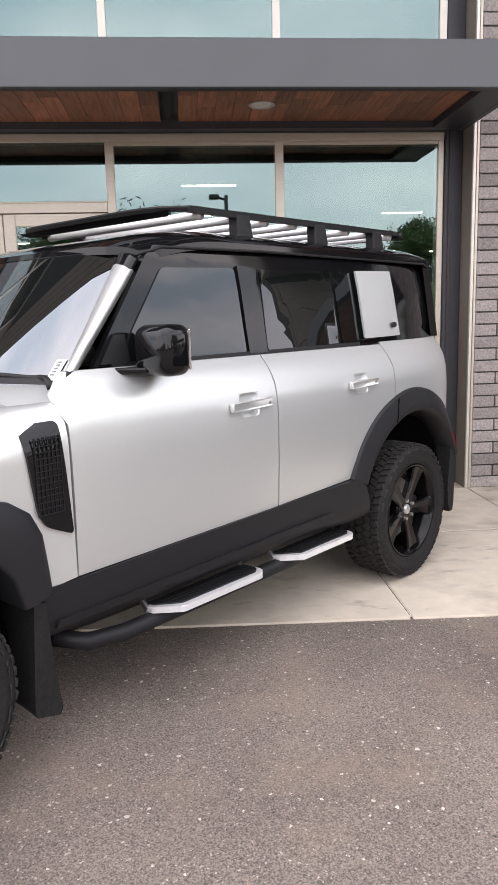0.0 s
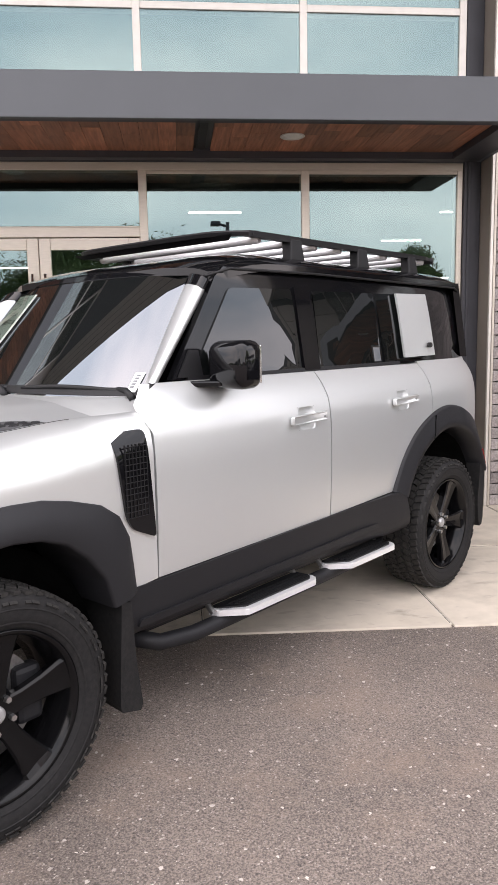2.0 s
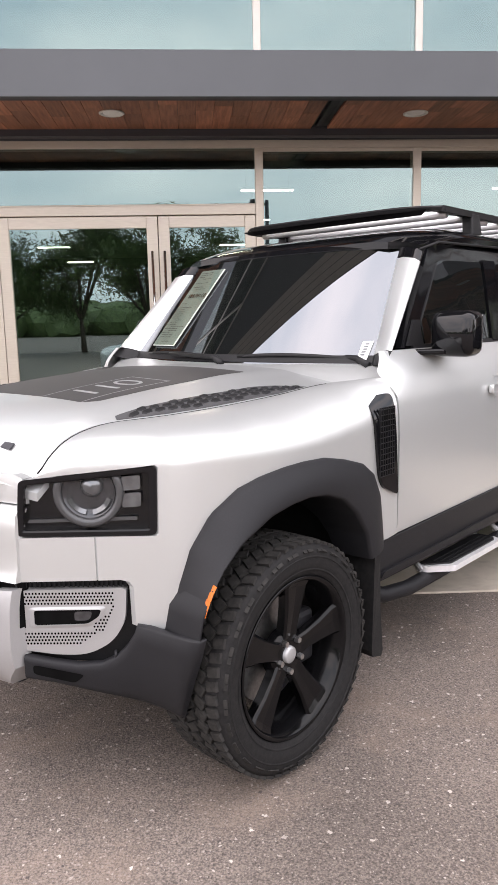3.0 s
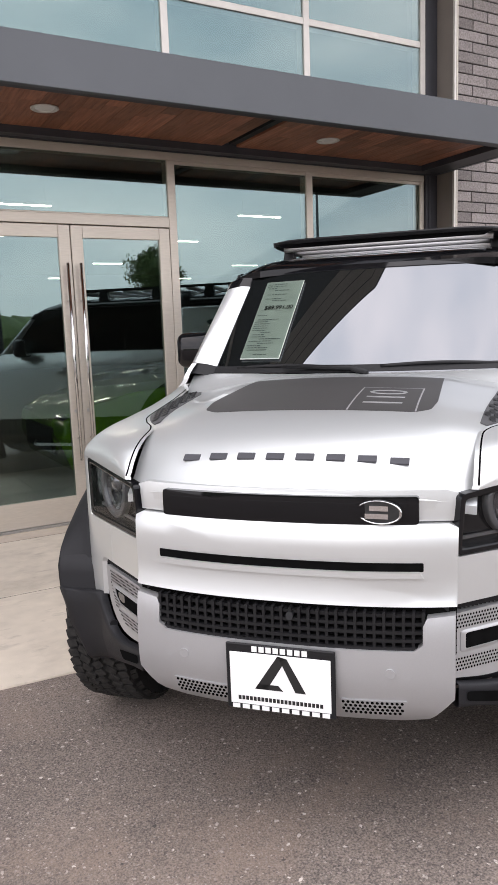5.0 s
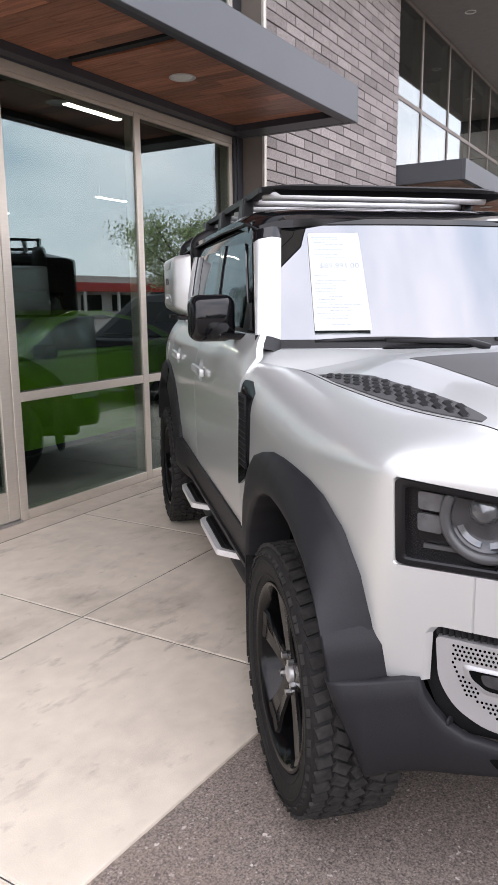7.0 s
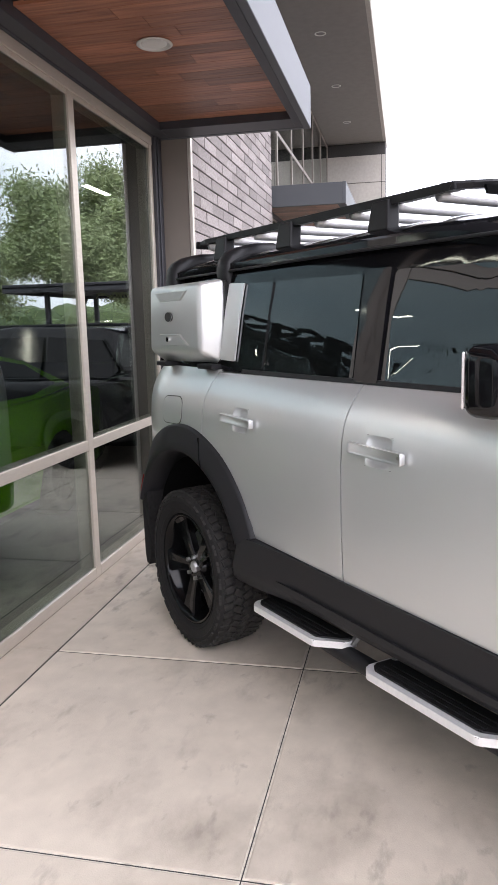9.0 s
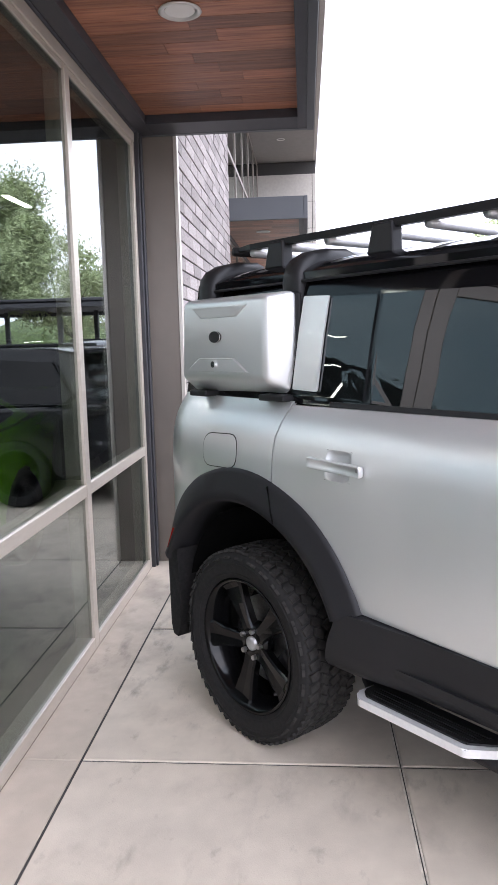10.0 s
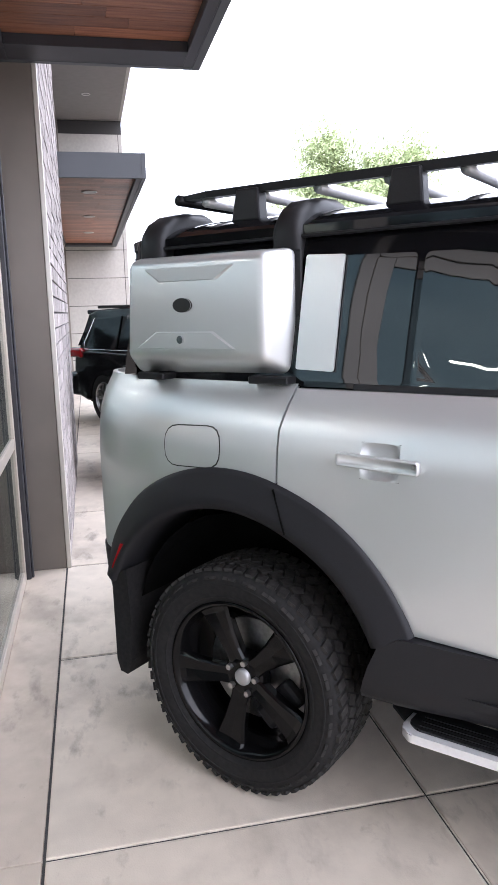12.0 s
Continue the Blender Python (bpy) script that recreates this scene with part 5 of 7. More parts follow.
    for cx, rad_in, y_out in ((3.03, 0.455, 0.84), (-0.02, 0.50, 0.90)):
        bm = bmesh.new()
        a_in = [bm.verts.new((x, s * 0.58, z)) for x, z in arc(cx, 0.42, rad_in, rad_in + 0.05, 2, 178, 16)]
        a_out = [bm.verts.new((x, s * y_out, z)) for x, z in arc(cx, 0.42, rad_in, rad_in + 0.05, 2, 178, 16)]
        for i in range(15):
            bm.faces.new((a_in[i], a_in[i + 1], a_out[i + 1], a_out[i]))
        bm.faces.new(a_in)
        WELLS.append(part("wheel_well", bm, VOID, suv, "", True))

# under-body and inner tub
part("chassis", boxbm((-0.62, -0.50, 0.33), (3.42, 0.50, 0.60), 0.03), VOID, suv, "dark underbody")
part("inner_tub", boxbm((0.62, -0.80, 0.42), (2.42, 0.80, 1.20), 0.02), VOID, suv)
part("inner_tub", boxbm((-0.62, -0.57, 0.60), (2.2, 0.57, 1.28), 0.02), VOID, suv)
part("engine_bay", boxbm((2.3, -0.40, 0.5), (3.58, 0.40, 1.0), 0.02), VOID, suv)
part("dashboard", boxbm((1.75, -0.74, 1.08), (2.30, 0.74, 1.27), 0.05, 3), CABIN, suv, "dark dashboard top")
for y in (-0.37, 0.37):
    bm = boxbm((1.0, y - 0.25, 0.95), (1.16, y + 0.25, 1.55), 0.05, 3)
    box(bm, (1.0, y - 0.13, 1.56), (1.10, y + 0.13, 1.74), 0.04, 3)
    part("front_seat", bm, CABIN, suv, "dark front seat", True)
part("tailgate", boxbm((-0.66, -0.55, 0.55), (-0.60, 0.55, 1.40), 0.03, 3), PAINT, suv, "silver tailgate")
part("rear_screen", boxbm((-0.655, -0.55, 1.402), (-0.605, 0.55, 1.86), 0.02, 2), CAR_GLASS, suv, "dark rear window")
for s in (1, -1):
    bm = bmesh.new()
    pts = [(-0.43, s * 0.765, 1.86), (-0.62, s * 0.54, 1.86), (-0.62, s * 0.545, 1.39), (-0.50, s * 0.80, 1.39)]
    va = [bm.verts.new(p) for p in pts]
    vb = [bm.verts.new(Vector(p) + Vector((0.03, -s * 0.03, 0))) for p in pts]
    bm.faces.new(va)
    bm.faces.new(vb[::-1])
    for q in range(4):
        bm.faces.new((va[q], va[(q + 1) % 4], vb[(q + 1) % 4], vb[q]))
    part("rear_pillar", bm, BLACK_GLOSS, suv)
part("rear_bumper", boxbm((-0.76, -0.50, 0.42), (-0.66, 0.50, 0.66), 0.03, 2), CLADDING, suv)

# roof
top_part("roof_panel", [(-0.63, -0.55), (-0.55, -0.66), (-0.40, -0.765), (1.79, -0.765), (1.875, -0.735), (1.925, -0.60), (1.945, -0.3), (1.95, 0), (1.945, 0.3), (1.925, 0.60), (1.875, 0.735), (1.79, 0.765), (-0.40, 0.765), (-0.55, 0.66), (-0.63, 0.55)],
         BLACK_GLOSS, roof_z, depth=0.032, label="gloss black roof", cy=grid_cuts(-0.8, 0.8, 0.04) + [-0.75, -0.74, -0.73, -0.71, 0.71, 0.73, 0.74, 0.75])
for s in (1, -1):
    bm = bmesh.new()
    tube(bm, [(1.90, s * 0.745, 1.79), (1.78, s * 0.770, 1.826), (1.2, s * 0.774, 1.834), (-0.36, s * 0.770, 1.828), (-0.46, s * 0.75, 1.80)], 0.006, 8)
    part("drip_rail", bm, BLACK_PLASTIC, suv, "", True)

# ---------------------------------------------------------------- front end of the off-roader, in its true size
FINAL = []


def fin(ob):
    FINAL.append(ob)
    return ob


skin_y = curve([(2.30, 0.957), (2.47, 0.950), (2.65, 0.946), (2.83, 0.941), (3.03, 0.933), (3.14, 0.922), (3.25, 0.908), (3.345, 0.888), (3.41, 0.869), (3.455, 0.846), (3.49, 0.813),
                (3.54, 0.753), (3.624, 0.655), (3.70, 0.565), (3.80, 0.447)])
edge_y = curve([(2.34, 0.868), (2.45, 0.845), (2.55, 0.80), (2.62, 0.774), (2.86, 0.737), (3.1, 0.70), (3.27, 0.665), (3.37, 0.62), (3.44, 0.572), (3.50, 0.552), (3.57, 0.547), (3.72, 0.541)])
edge_z = curve([(2.34, 1.302), (2.62, 1.288), (2.86, 1.264), (3.1, 1.247), (3.31, 1.236), (3.45, 1.225), (3.55, 1.208), (3.62, 1.182), (3.67, 1.145), (3.70, 1.112), (3.72, 1.095)])
roll_h = curve([(2.34, 0.17), (2.8, 0.17), (3.1, 0.15), (3.35, 0.115), (3.5, 0.10), (3.6, 0.078), (3.66, 0.045), (3.70, 0.014), (3.72, 0.006)])
crown_z = curve([(2.30, 1.335), (2.69, 1.337), (3.0, 1.32), (3.2, 1.305), (3.37, 1.286), (3.5, 1.264), (3.613, 1.224), (3.70, 1.168), (3.755, 1.118), (3.805, 1.074)])
WRAP = 0.15


def bonnet_z(x, y):
    ay = abs(y)
    zc = crown_z(x + 0.085 * (ay / 0.54) ** 2.4 * max(0.0, min(1.0, (x - 3.3) / 0.35)))
    t = min(1.0, max(0.0, (ay - 0.39) / 0.12))
    t = t * t * (3 - 2 * t)
    low = edge_z(min(x, 3.72)) + 0.24 * max(0.0, edge_y(min(x, 3.72)) - ay) * max(0.0, min(1.0, (3.72 - x) / 0.25))
    zc -= 0.012 * (min(ay, 0.45) / 0.4) ** 2
    low = min(low, zc - 0.16 * max(0.0, ay - 0.42))
    return zc * (1 - t) + low * t


def wing_at(x, v):
    z1 = edge_z(x) - roll_h(x)
    if v <= z1:
        return x, skin_y(x), v
    a = min(1.0, (v - z1) / WRAP) * math.pi / 2
    e = edge_y(x) + 0.009
    return x, e + (skin_y(x) - e) * math.cos(a), z1 + roll_h(x) * math.sin(a)


def wing_top(x):
    return edge_z(x) - roll_h(x) + WRAP


def mesh_grid(name, rows, material, parent, label="", drop=(0, 0, -0.025), up=(0, 0, 1), back=0.0):
    """A smooth panel from rows of points, with a turned-in rim."""
    bm = bmesh.new()
    vs = [[bm.verts.new(p) for p in r] for r in rows]
    for a, b in zip(vs, vs[1:]):
        for k in range(len(a) - 1):
            bm.faces.new((a[k], a[k + 1], b[k + 1], b[k])).smooth = True
    bm.normal_update()
    if sum(f.normal.dot(Vector(up)) for f in bm.faces) < 0:
        bmesh.ops.reverse_faces(bm, faces=bm.faces[:])
    rim = [Vector(p) for p in rows[0]] + [Vector(r[-1]) for r in rows[1:-1]] + [Vector(p) for p in rows[-1][::-1]] + [Vector(r[0]) for r in rows[1:-1][::-1]]
    hi = [bm.verts.new(p) for p in rim]
    lo = [bm.verts.new(p + Vector(drop)) for p in rim]
    for k in range(len(rim)):
        j = (k + 1) % len(rim)
        bm.faces.new((hi[k], hi[j], lo[j], lo[k]))
    return fin(part(name, bm, material, parent, label, "keep"))


def corner_part(name, outline, material, s, parent=None, off=0.0, depth=0.025, label="", rad=0.0, cz=(), cx=()):
    """A panel on the front corner and wing, outline in (x, height)."""
    pts = rounded(outline, rad) if rad else outline

    def place(x, v):
        x, y, z = wing_at(x, v)
        n = (0.766, 0.643) if x > 3.45 else (0.0, 1.0)
        return x + n[0] * off, s * (y + n[1] * off), z
    inward = (-0.766, -s * 0.643, 0) if max(p[0] for p in pts) > 3.6 and min(p[0] for p in pts) > 3.3 else (0, -s, 0)
    bm = sheet(pts, place, inward, sorted(set(grid_cuts(2.3, 3.3, 0.1) + grid_cuts(3.32, 3.76, 0.02)) | set(cx)), cz, depth)
    return fin(part(name, bm, material, parent or suv, label, "keep"))


def frame_ring(name, outer, inner, material, s, parent, off_o, off_i, label=""):
    """A frame between two outlines of equal length on the front corner."""
    bm = bmesh.new()

    def at(p, off):
        x, y, z = wing_at(p[0], p[1])
        return Vector((x + 0.766 * off, s * (y + 0.643 * off), z))
    n = len(outer)
    loops = [[bm.verts.new(at(p, o)) for p in pts] for pts, o in ((outer, off_o - 0.03), (outer, off_o), ([((a[0] * 0.3 + b[0] * 0.7), (a[1] * 0.3 + b[1] * 0.7)) for a, b in zip(outer, inner)], (off_o + off_i) / 2 + 0.001), (inner, off_i), (inner, off_i - 0.035))]
    for a, b in zip(loops, loops[1:]):
        for k in range(n):
            j = (k + 1) % n
            bm.faces.new((a[k], a[j], b[j], b[k]))
    return fin(part(name, bm, material, parent, label))




def headlamp(s):
    out = rounded([(3.486, 1.119), (3.754, 1.081), (3.764, 0.909), (3.491, 0.911)], 0.014)
    inn = rounded([(3.502, 1.101), (3.743, 1.066), (3.752, 0.926), (3.506, 0.928)], 0.010)
    h = corner_part("headlamp", inn, LAMP_BLACK, s, off=-0.034, depth=0.01, label="square smoked headlamp with a round lens")
    frame_ring("lamp_frame", out, inn, LAMP_BLACK, s, h, -0.001, -0.003)
    nrm = Vector((0.766, s * 0.643, 0))
    cx, cz = 3.622, 1.040
    turn = Matrix.Translation(Vector((cx, s * skin_y(cx), cz)) - nrm * 0.016) @ nrm.to_track_quat("Y", "Z").to_matrix().to_4x4()

    def clip(bm):
        # flat cut along the lamp's upper edge
        for v in bm.verts:
            v.co.z = min(v.co.z, 1.101 - (v.co.x - 3.51) * 0.142 - 0.006)
    bm = bmesh.new()
    lathe(bm, [(0.106, -0.018), (0.106, 0.004), (0.102, 0.008), (0.086, 0.006), (0.082, -0.002), (0.080, -0.014)], 56, turn)
    clip(bm)
    fin(part("lamp_ring", bm, GREY_RING, h, "grey light ring", True))
    bm = bmesh.new()
    lathe(bm, [(0.080, -0.004), (0.070, -0.012), (0.05, -0.016), (0.0005, -0.016)], 40, turn)
    clip(bm)
    fin(part("lamp_bowl", bm, LAMP_BOWL, h, "", True))
    bm = bmesh.new()
    lathe(bm, [(0.0005, 0.006), (0.018, 0.003), (0.032, -0.006), (0.036, -0.016)], 28, turn @ pose(-0.008 * s, 0.0, 0.016))
    clip(bm)
    fin(part("projector", bm, LAMP_BOWL2, h, "clear projector lens", True))
    bm = bmesh.new()
    for a0, a1 in ((200, 262), (280, 340)):
        ring = []
        for a in np.linspace(a0, a1, 9):
            c, sn = math.cos(radians(a)), math.sin(radians(a))
            ring.append([bm.verts.new(turn @ Vector((r * c, y, r * sn))) for r, y in ((0.056, -0.008), (0.070, -0.004))])
        for p, q in zip(ring, ring[1:]):
            bm.faces.new((p[0], p[1], q[1], q[0]))
    fin(part("reflector", bm, LAMP_BOWL2, h, "", True))
    for k in range(2):
        za = 1.090 - k * 0.052
        corner_part("marker_cell", [(3.520, za), (3.556, za - 0.005), (3.557, za - 0.047), (3.521, za - 0.043)], LAMP_BOWL2, s, off=-0.016, depth=0.012, parent=h, rad=0.006)
    corner_part("lamp_floor", [(3.53, 0.962), (3.742, 0.955), (3.746, 0.946), (3.53, 0.952)], GREY_RING, s, off=-0.02, depth=0.008, parent=h)
    corner_part("lens_cover", inn, HEAD_GLASS, s, off=-0.003, depth=0.002, parent=h, label="clear cover")
    return h


ARCH_EDGE = [(3.470, 0.832, 0.612), (3.460, 0.840, 0.67), (3.443, 0.852, 0.75), (3.408, 0.868, 0.858), (3.340, 0.888, 0.953), (3.240, 0.908, 1.016), (3.15, 0.921, 1.040), (3.04, 0.932, 1.054), (2.94, 0.938, 1.058), (2.83, 0.941, 1.054), (2.72, 0.944, 1.032), (2.605, 0.946, 0.998),
             (2.53, 0.947, 0.945), (2.488, 0.948, 0.86), (2.475, 0.949, 0.75), (2.465, 0.949, 0.655)]
ARCH_LIP = [(3.484, 0.975, 0.60), (3.470, 0.987, 0.694), (3.438, 0.99, 0.752), (3.39, 0.99, 0.806), (3.308, 0.99, 0.868), (3.167, 0.99, 0.925), (3.07, 0.99, 0.942), (2.972, 0.99, 0.948), (2.87, 0.99, 0.937), (2.772, 0.99, 0.902), (2.69, 0.99, 0.836), (2.618, 0.988, 0.741), (2.585, 0.985, 0.63)]


def by_angle(pts, n):
    ang = [math.atan2(p[2] - 0.45, p[0] - 3.0) for p in pts]
    out = []
    for t in np.linspace(0, 1, n):
        a = ang[0] + (ang[-1] - ang[0]) * t
        out.append(Vector([float(np.interp(a, ang, [p[k] for p in pts])) for k in range(3)]))
    return out


def front_arch(s):
    n = 56
    ee, ll = by_angle(ARCH_EDGE, n), by_angle(ARCH_LIP, n)
    bm = bmesh.new()
    rows = []
    for e, l in zip(ee, ll):
        d = l - e
        ring = [e + Vector((0, -0.02, 0)) - d * 0.02, e + Vector((0.004 if e.x > 3.2 else 0, 0.010, 0.002)), e + d * 0.07 + Vector((0, 0.016, 0))]
        for k in (0.2, 0.4, 0.6, 0.8, 0.94):
            ring.append(e + d * k + Vector((0, 0.016 * (1 - k) + 0.012 * math.sin(k * math.pi), 0)))
        ring += [l + Vector((0, -0.002, 0)), l + d * 0.03 + Vector((0, -0.016, 0)), l + d * 0.05 + Vector((0, -0.12, 0)), l + d * 0.05 + Vector((0, -0.34, 0))]
        rows.append([bm.verts.new((p.x, s * p.y, p.z)) for p in ring])
    for a, b in zip(rows, rows[1:]):
        for k in range(len(a) - 1):
            bm.faces.new((a[k], a[k + 1], b[k + 1], b[k]))
    fin(part("wheel_arch", bm, CLADDING, suv, "dark plastic wheel arch flare", True))
    # orange marker in the flare
    for (a0, a1) in ((0.106, 0.142), (0.068, 0.105)) if s > 0 else ():
        bm = bmesh.new()
        lo = []
        for t in (a0, (a0 + a1) / 2, a1):
            i = t * (n - 1)
            k = int(i)
            e, l = ee[k].lerp(ee[k + 1], i - k), ll[k].lerp(ll[k + 1], i - k)
            d = l - e
            for q in (0.84, 0.985):
                p = e + d * q + Vector((0, 0.016 * (1 - q) + 0.012 * math.sin(q * math.pi), 0))
                lo.append(p)
        ring = [lo[0], lo[2], lo[4], lo[5], lo[3], lo[1]]
        v0 = [bm.verts.new((p.x, s * (p.y - 0.006), p.z)) for p in ring]
        v1 = [bm.verts.new((p.x + 0.0005, s * (p.y + 0.002), p.z)) for p in ring]
        bm.faces.new((v1[0], v1[1], v1[4], v1[5]))
        bm.faces.new((v1[1], v1[2], v1[3], v1[4]))
        for i in range(6):
            bm.faces.new((v0[i], v0[(i + 1) % 6], v1[(i + 1) % 6], v1[i]))
        fin(part("side_marker", bm, AMBER, suv, "orange side marker"))


CORNER = [(3.458, 0.995, 0.617, 0.325), (3.486, 0.980, 0.617, 0.328), (3.499, 0.94, 0.616, 0.332), (3.505, 0.89, 0.615, 0.337), (3.516, 0.846, 0.619, 0.345), (3.534, 0.803, 0.628, 0.358), (3.549, 0.770, 0.633, 0.366), (3.556, 0.760, 0.600, 0.369),
          (3.572, 0.740, 0.562, 0.377), (3.592, 0.715, 0.530, 0.386), (3.622, 0.680, 0.509, 0.40), (3.668, 0.626, 0.505, 0.422), (3.72, 0.565, 0.517, 0.445), (3.775, 0.497, 0.535, 0.460)]


def bumper_corner(s):
    cols = []
    for x, y, zt, zb in CORNER:
        nx, ny = (0.1, 1.0) if x < 3.47 else ((0.6, 0.8) if x < 3.51 else (0.766, 0.643))
        col = [Vector((x - nx * 0.03, y - ny * 0.03, zt - 0.001)), Vector((x - nx * 0.006, y - ny * 0.006, zt)), Vector((x, y, zt - 0.006))]
        for k in (0.2, 0.4, 0.6, 0.8, 0.94):
            z = zt - 0.006 + (zb - zt + 0.006) * k
            tuck = 0.5 * max(0.0, 0.47 - z) ** 1.35
            col.append(Vector((x - nx * tuck, y - ny * tuck, z)))
        tuck = 0.5 * (max(0.0, 0.47 - zb)) ** 1.35
        col.append(Vector((x - nx * (tuck + 0.012), y - ny * (tuck + 0.012), zb)))
        col.append(Vector((x - nx * (tuck + 0.10), y - ny * (tuck + 0.10), zb + 0.012)))
        cols.append([(p.x, s * min(p.y, 0.975 - 0.40 * max(0.0, 0.60 - p.z)), p.z) for p in col])
    bm = bmesh.new()
    vs = [[bm.verts.new(p) for p in c] for c in cols]
    for a, b in zip(vs, vs[1:]):
        for k in range(len(a) - 1):
            bm.faces.new((a[k], a[k + 1], b[k + 1], b[k])).smooth = True
    # closing wall towards the wheel
    w0 = [bm.verts.new(v.co) for v in vs[0]]
    w1 = [bm.verts.new(v.co + Vector((-0.03, -s * 0.30, 0))) for v in vs[0]]
    for k in range(len(w0) - 1):
        bm.faces.new((w0[k], w0[k + 1], w1[k + 1], w1[k]))
    b = fin(part("bumper_corner", bm, CLADDING, suv, "dark plastic bumper corner", False))
    # tow slot
    pts = rounded([(3.655, 0.474), (3.757, 0.508), (3.757, 0.478), (3.675, 0.448)], 0.010)
    cy = lambda x: float(np.interp(x, [c[0] for c in CORNER], [c[1] for c in CORNER]))
    bm = bmesh.new()
    bm.faces.new([bm.verts.new((x + 0.003, s * (cy(x) + 0.001), z)) for x, z in pts])
    for f in list(bm.faces):
        r = bmesh.ops.inset_individual(bm, faces=[f], thickness=0.003, depth=-0.003)
    fin(part("tow_slot", bm, VOID, b))


def fog_panel(s):
    corner_part("fog_pocket", [(3.536, 0.775), (3.785, 0.765), (3.785, 0.50), (3.61, 0.49), (3.56, 0.53), (3.536, 0.62)], BLACK_PLASTIC, s, off=-0.042, depth=0.006)
    bm = bmesh.new()
    for k in range(24):
        x = 3.545 + k * 0.0095
        y = skin_y(x)
        box(bm, (x - 0.0015, s * (y - 0.03) - 0.008, 0.745), (x + 0.0015, s * (y - 0.03) + 0.008, 0.768))
    fin(part("vent_comb", bm, BLACK_PLASTIC, suv))
    out = rounded([(3.556, 0.743), (3.772, 0.737), (3.774, 0.547), (3.70, 0.530), (3.641, 0.529), (3.590, 0.568), (3.562, 0.632)], [0.012, 0.004, 0.004, 0.02, 0.03, 0.03, 0.03])
    fp = corner_part("fog_panel", out, SATIN, s, off=-0.006, depth=0.03, label="perforated satin silver fog lamp panel")
    oo = rounded([(3.598, 0.686), (3.752, 0.684), (3.752, 0.617), (3.632, 0.622), (3.606, 0.650)], 0.010)
    ii = rounded([(3.607, 0.677), (3.742, 0.676), (3.742, 0.627), (3.636, 0.631), (3.614, 0.653)], 0.008)
    frame_ring("fog_frame", oo, ii, SATIN, s, fp, -0.004, -0.001)
    corner_part("fog_opening", ii, VOID, s, off=-0.0045, depth=0.002, parent=fp)
    corner_part("fog_lens", [(3.625, 0.671), (3.662, 0.671), (3.662, 0.640), (3.632, 0.643)], LAMP_BOWL, s, off=-0.0025, depth=0.002, parent=fp, rad=0.010)
    bm = bmesh.new()
    for r_ in range(17):
        for q in range(30):
            u = 3.584 + q * 0.0066 + (0.0033 if r_ % 2 else 0)
            z = 0.728 - r_ * 0.0107
            low = 0.560 if u > 3.66 else 0.560 + (3.66 - u) * 0.95 + max(0, 3.605 - u) * 2.2
            if u > 3.766 or z < low or (3.590 < u < 3.759 and 0.608 < z < 0.693 and not (z < 0.66 - (u - 3.60) * 1.2 and u < 3.625)):
                continue
            c = Vector((u, s * skin_y(u), z)) + Vector((0.766, s * 0.643, 0)) * -0.0048
            vs = [bm.verts.new(c + Vector((0.643, -s * 0.766, 0)) * 0.0034 * math.cos(a) + Vector((0, 0, 0.0038 * math.sin(a)))) for a in [math.pi / 3 * k for k in range(6)]]
            bm.faces.new(vs)
    fin(part("perforation", bm, VOID, fp))


arch_in = [(p[0] - 0.0, p[2]) for p in ARCH_EDGE]
for s in (1, -1):
    xs = list(np.linspace(2.40, 3.712, 34))
    lower = [(x + (-0.012 if x > 3.1 else (0.012 if x < 2.7 else 0)), z - 0.012) for x, z in arch_in[1:-1]]
    corner_part("front_wing", [(2.357, 0.674), (2.357, 1.20), (2.372, 1.255), (2.372, wing_top(2.372))] + [(x, wing_top(x)) for x in xs]
                + [(3.716, 1.0885), (3.66, 1.0965), (3.60, 1.105), (3.54, 1.1135), (3.489, 1.1225), (3.483, 1.114), (3.487, 0.914), (3.491, 0.9075), (3.609, 0.9065), (3.609, 0.770), (3.565, 0.771), (3.549, 0.765), (3.541, 0.748), (3.539, 0.625), (3.44, 0.605)]
                + lower + [(2.482, 0.66)], PAINT, s, depth=0.02, label="silver front wing",
                cz=[0.7, 0.8, 0.9, 1.0, 1.05] + grid_cuts(1.08, 1.32, 0.012))
    corner_part("lamp_strip", [(3.613, 0.9065), (3.766, 0.9045), (3.766, 0.767), (3.613, 0.770)], PAINT, s, depth=0.02, label="silver panel under the headlamp")
    headlamp(s)
    front_arch(s)
    bumper_corner(s)
    fog_panel(s)

# bonnet
rows = []
for t in np.linspace(0, 1, 46):
    row = []
    for w in np.linspace(-1, 1, 45):
        w = math.copysign(abs(w) ** 0.9, w)
        x = 2.425 + (3.803 - 0.086 * abs(w) ** 2.4 - 2.425) * (1 - (1 - t) ** 1.25)
        y = w * edge_y(min(x, 3.72))
        row.append((x, y, bonnet_z(x, y)))
    rows.append(row)
for s in (1, -1):
    bm = bmesh.new()
    tube(bm, [(x, s * (edge_y(x) + 0.0045), edge_z(x) - 0.0025) for x in np.linspace(2.60, 3.712, 60)], 0.004, 6)
    fin(part("bonnet_seal", bm, VOID, suv, "", True))
bonnet = mesh_grid("bonnet", rows, PAINT, suv, "silver bonnet with a matt grey centre decal")
rows = []
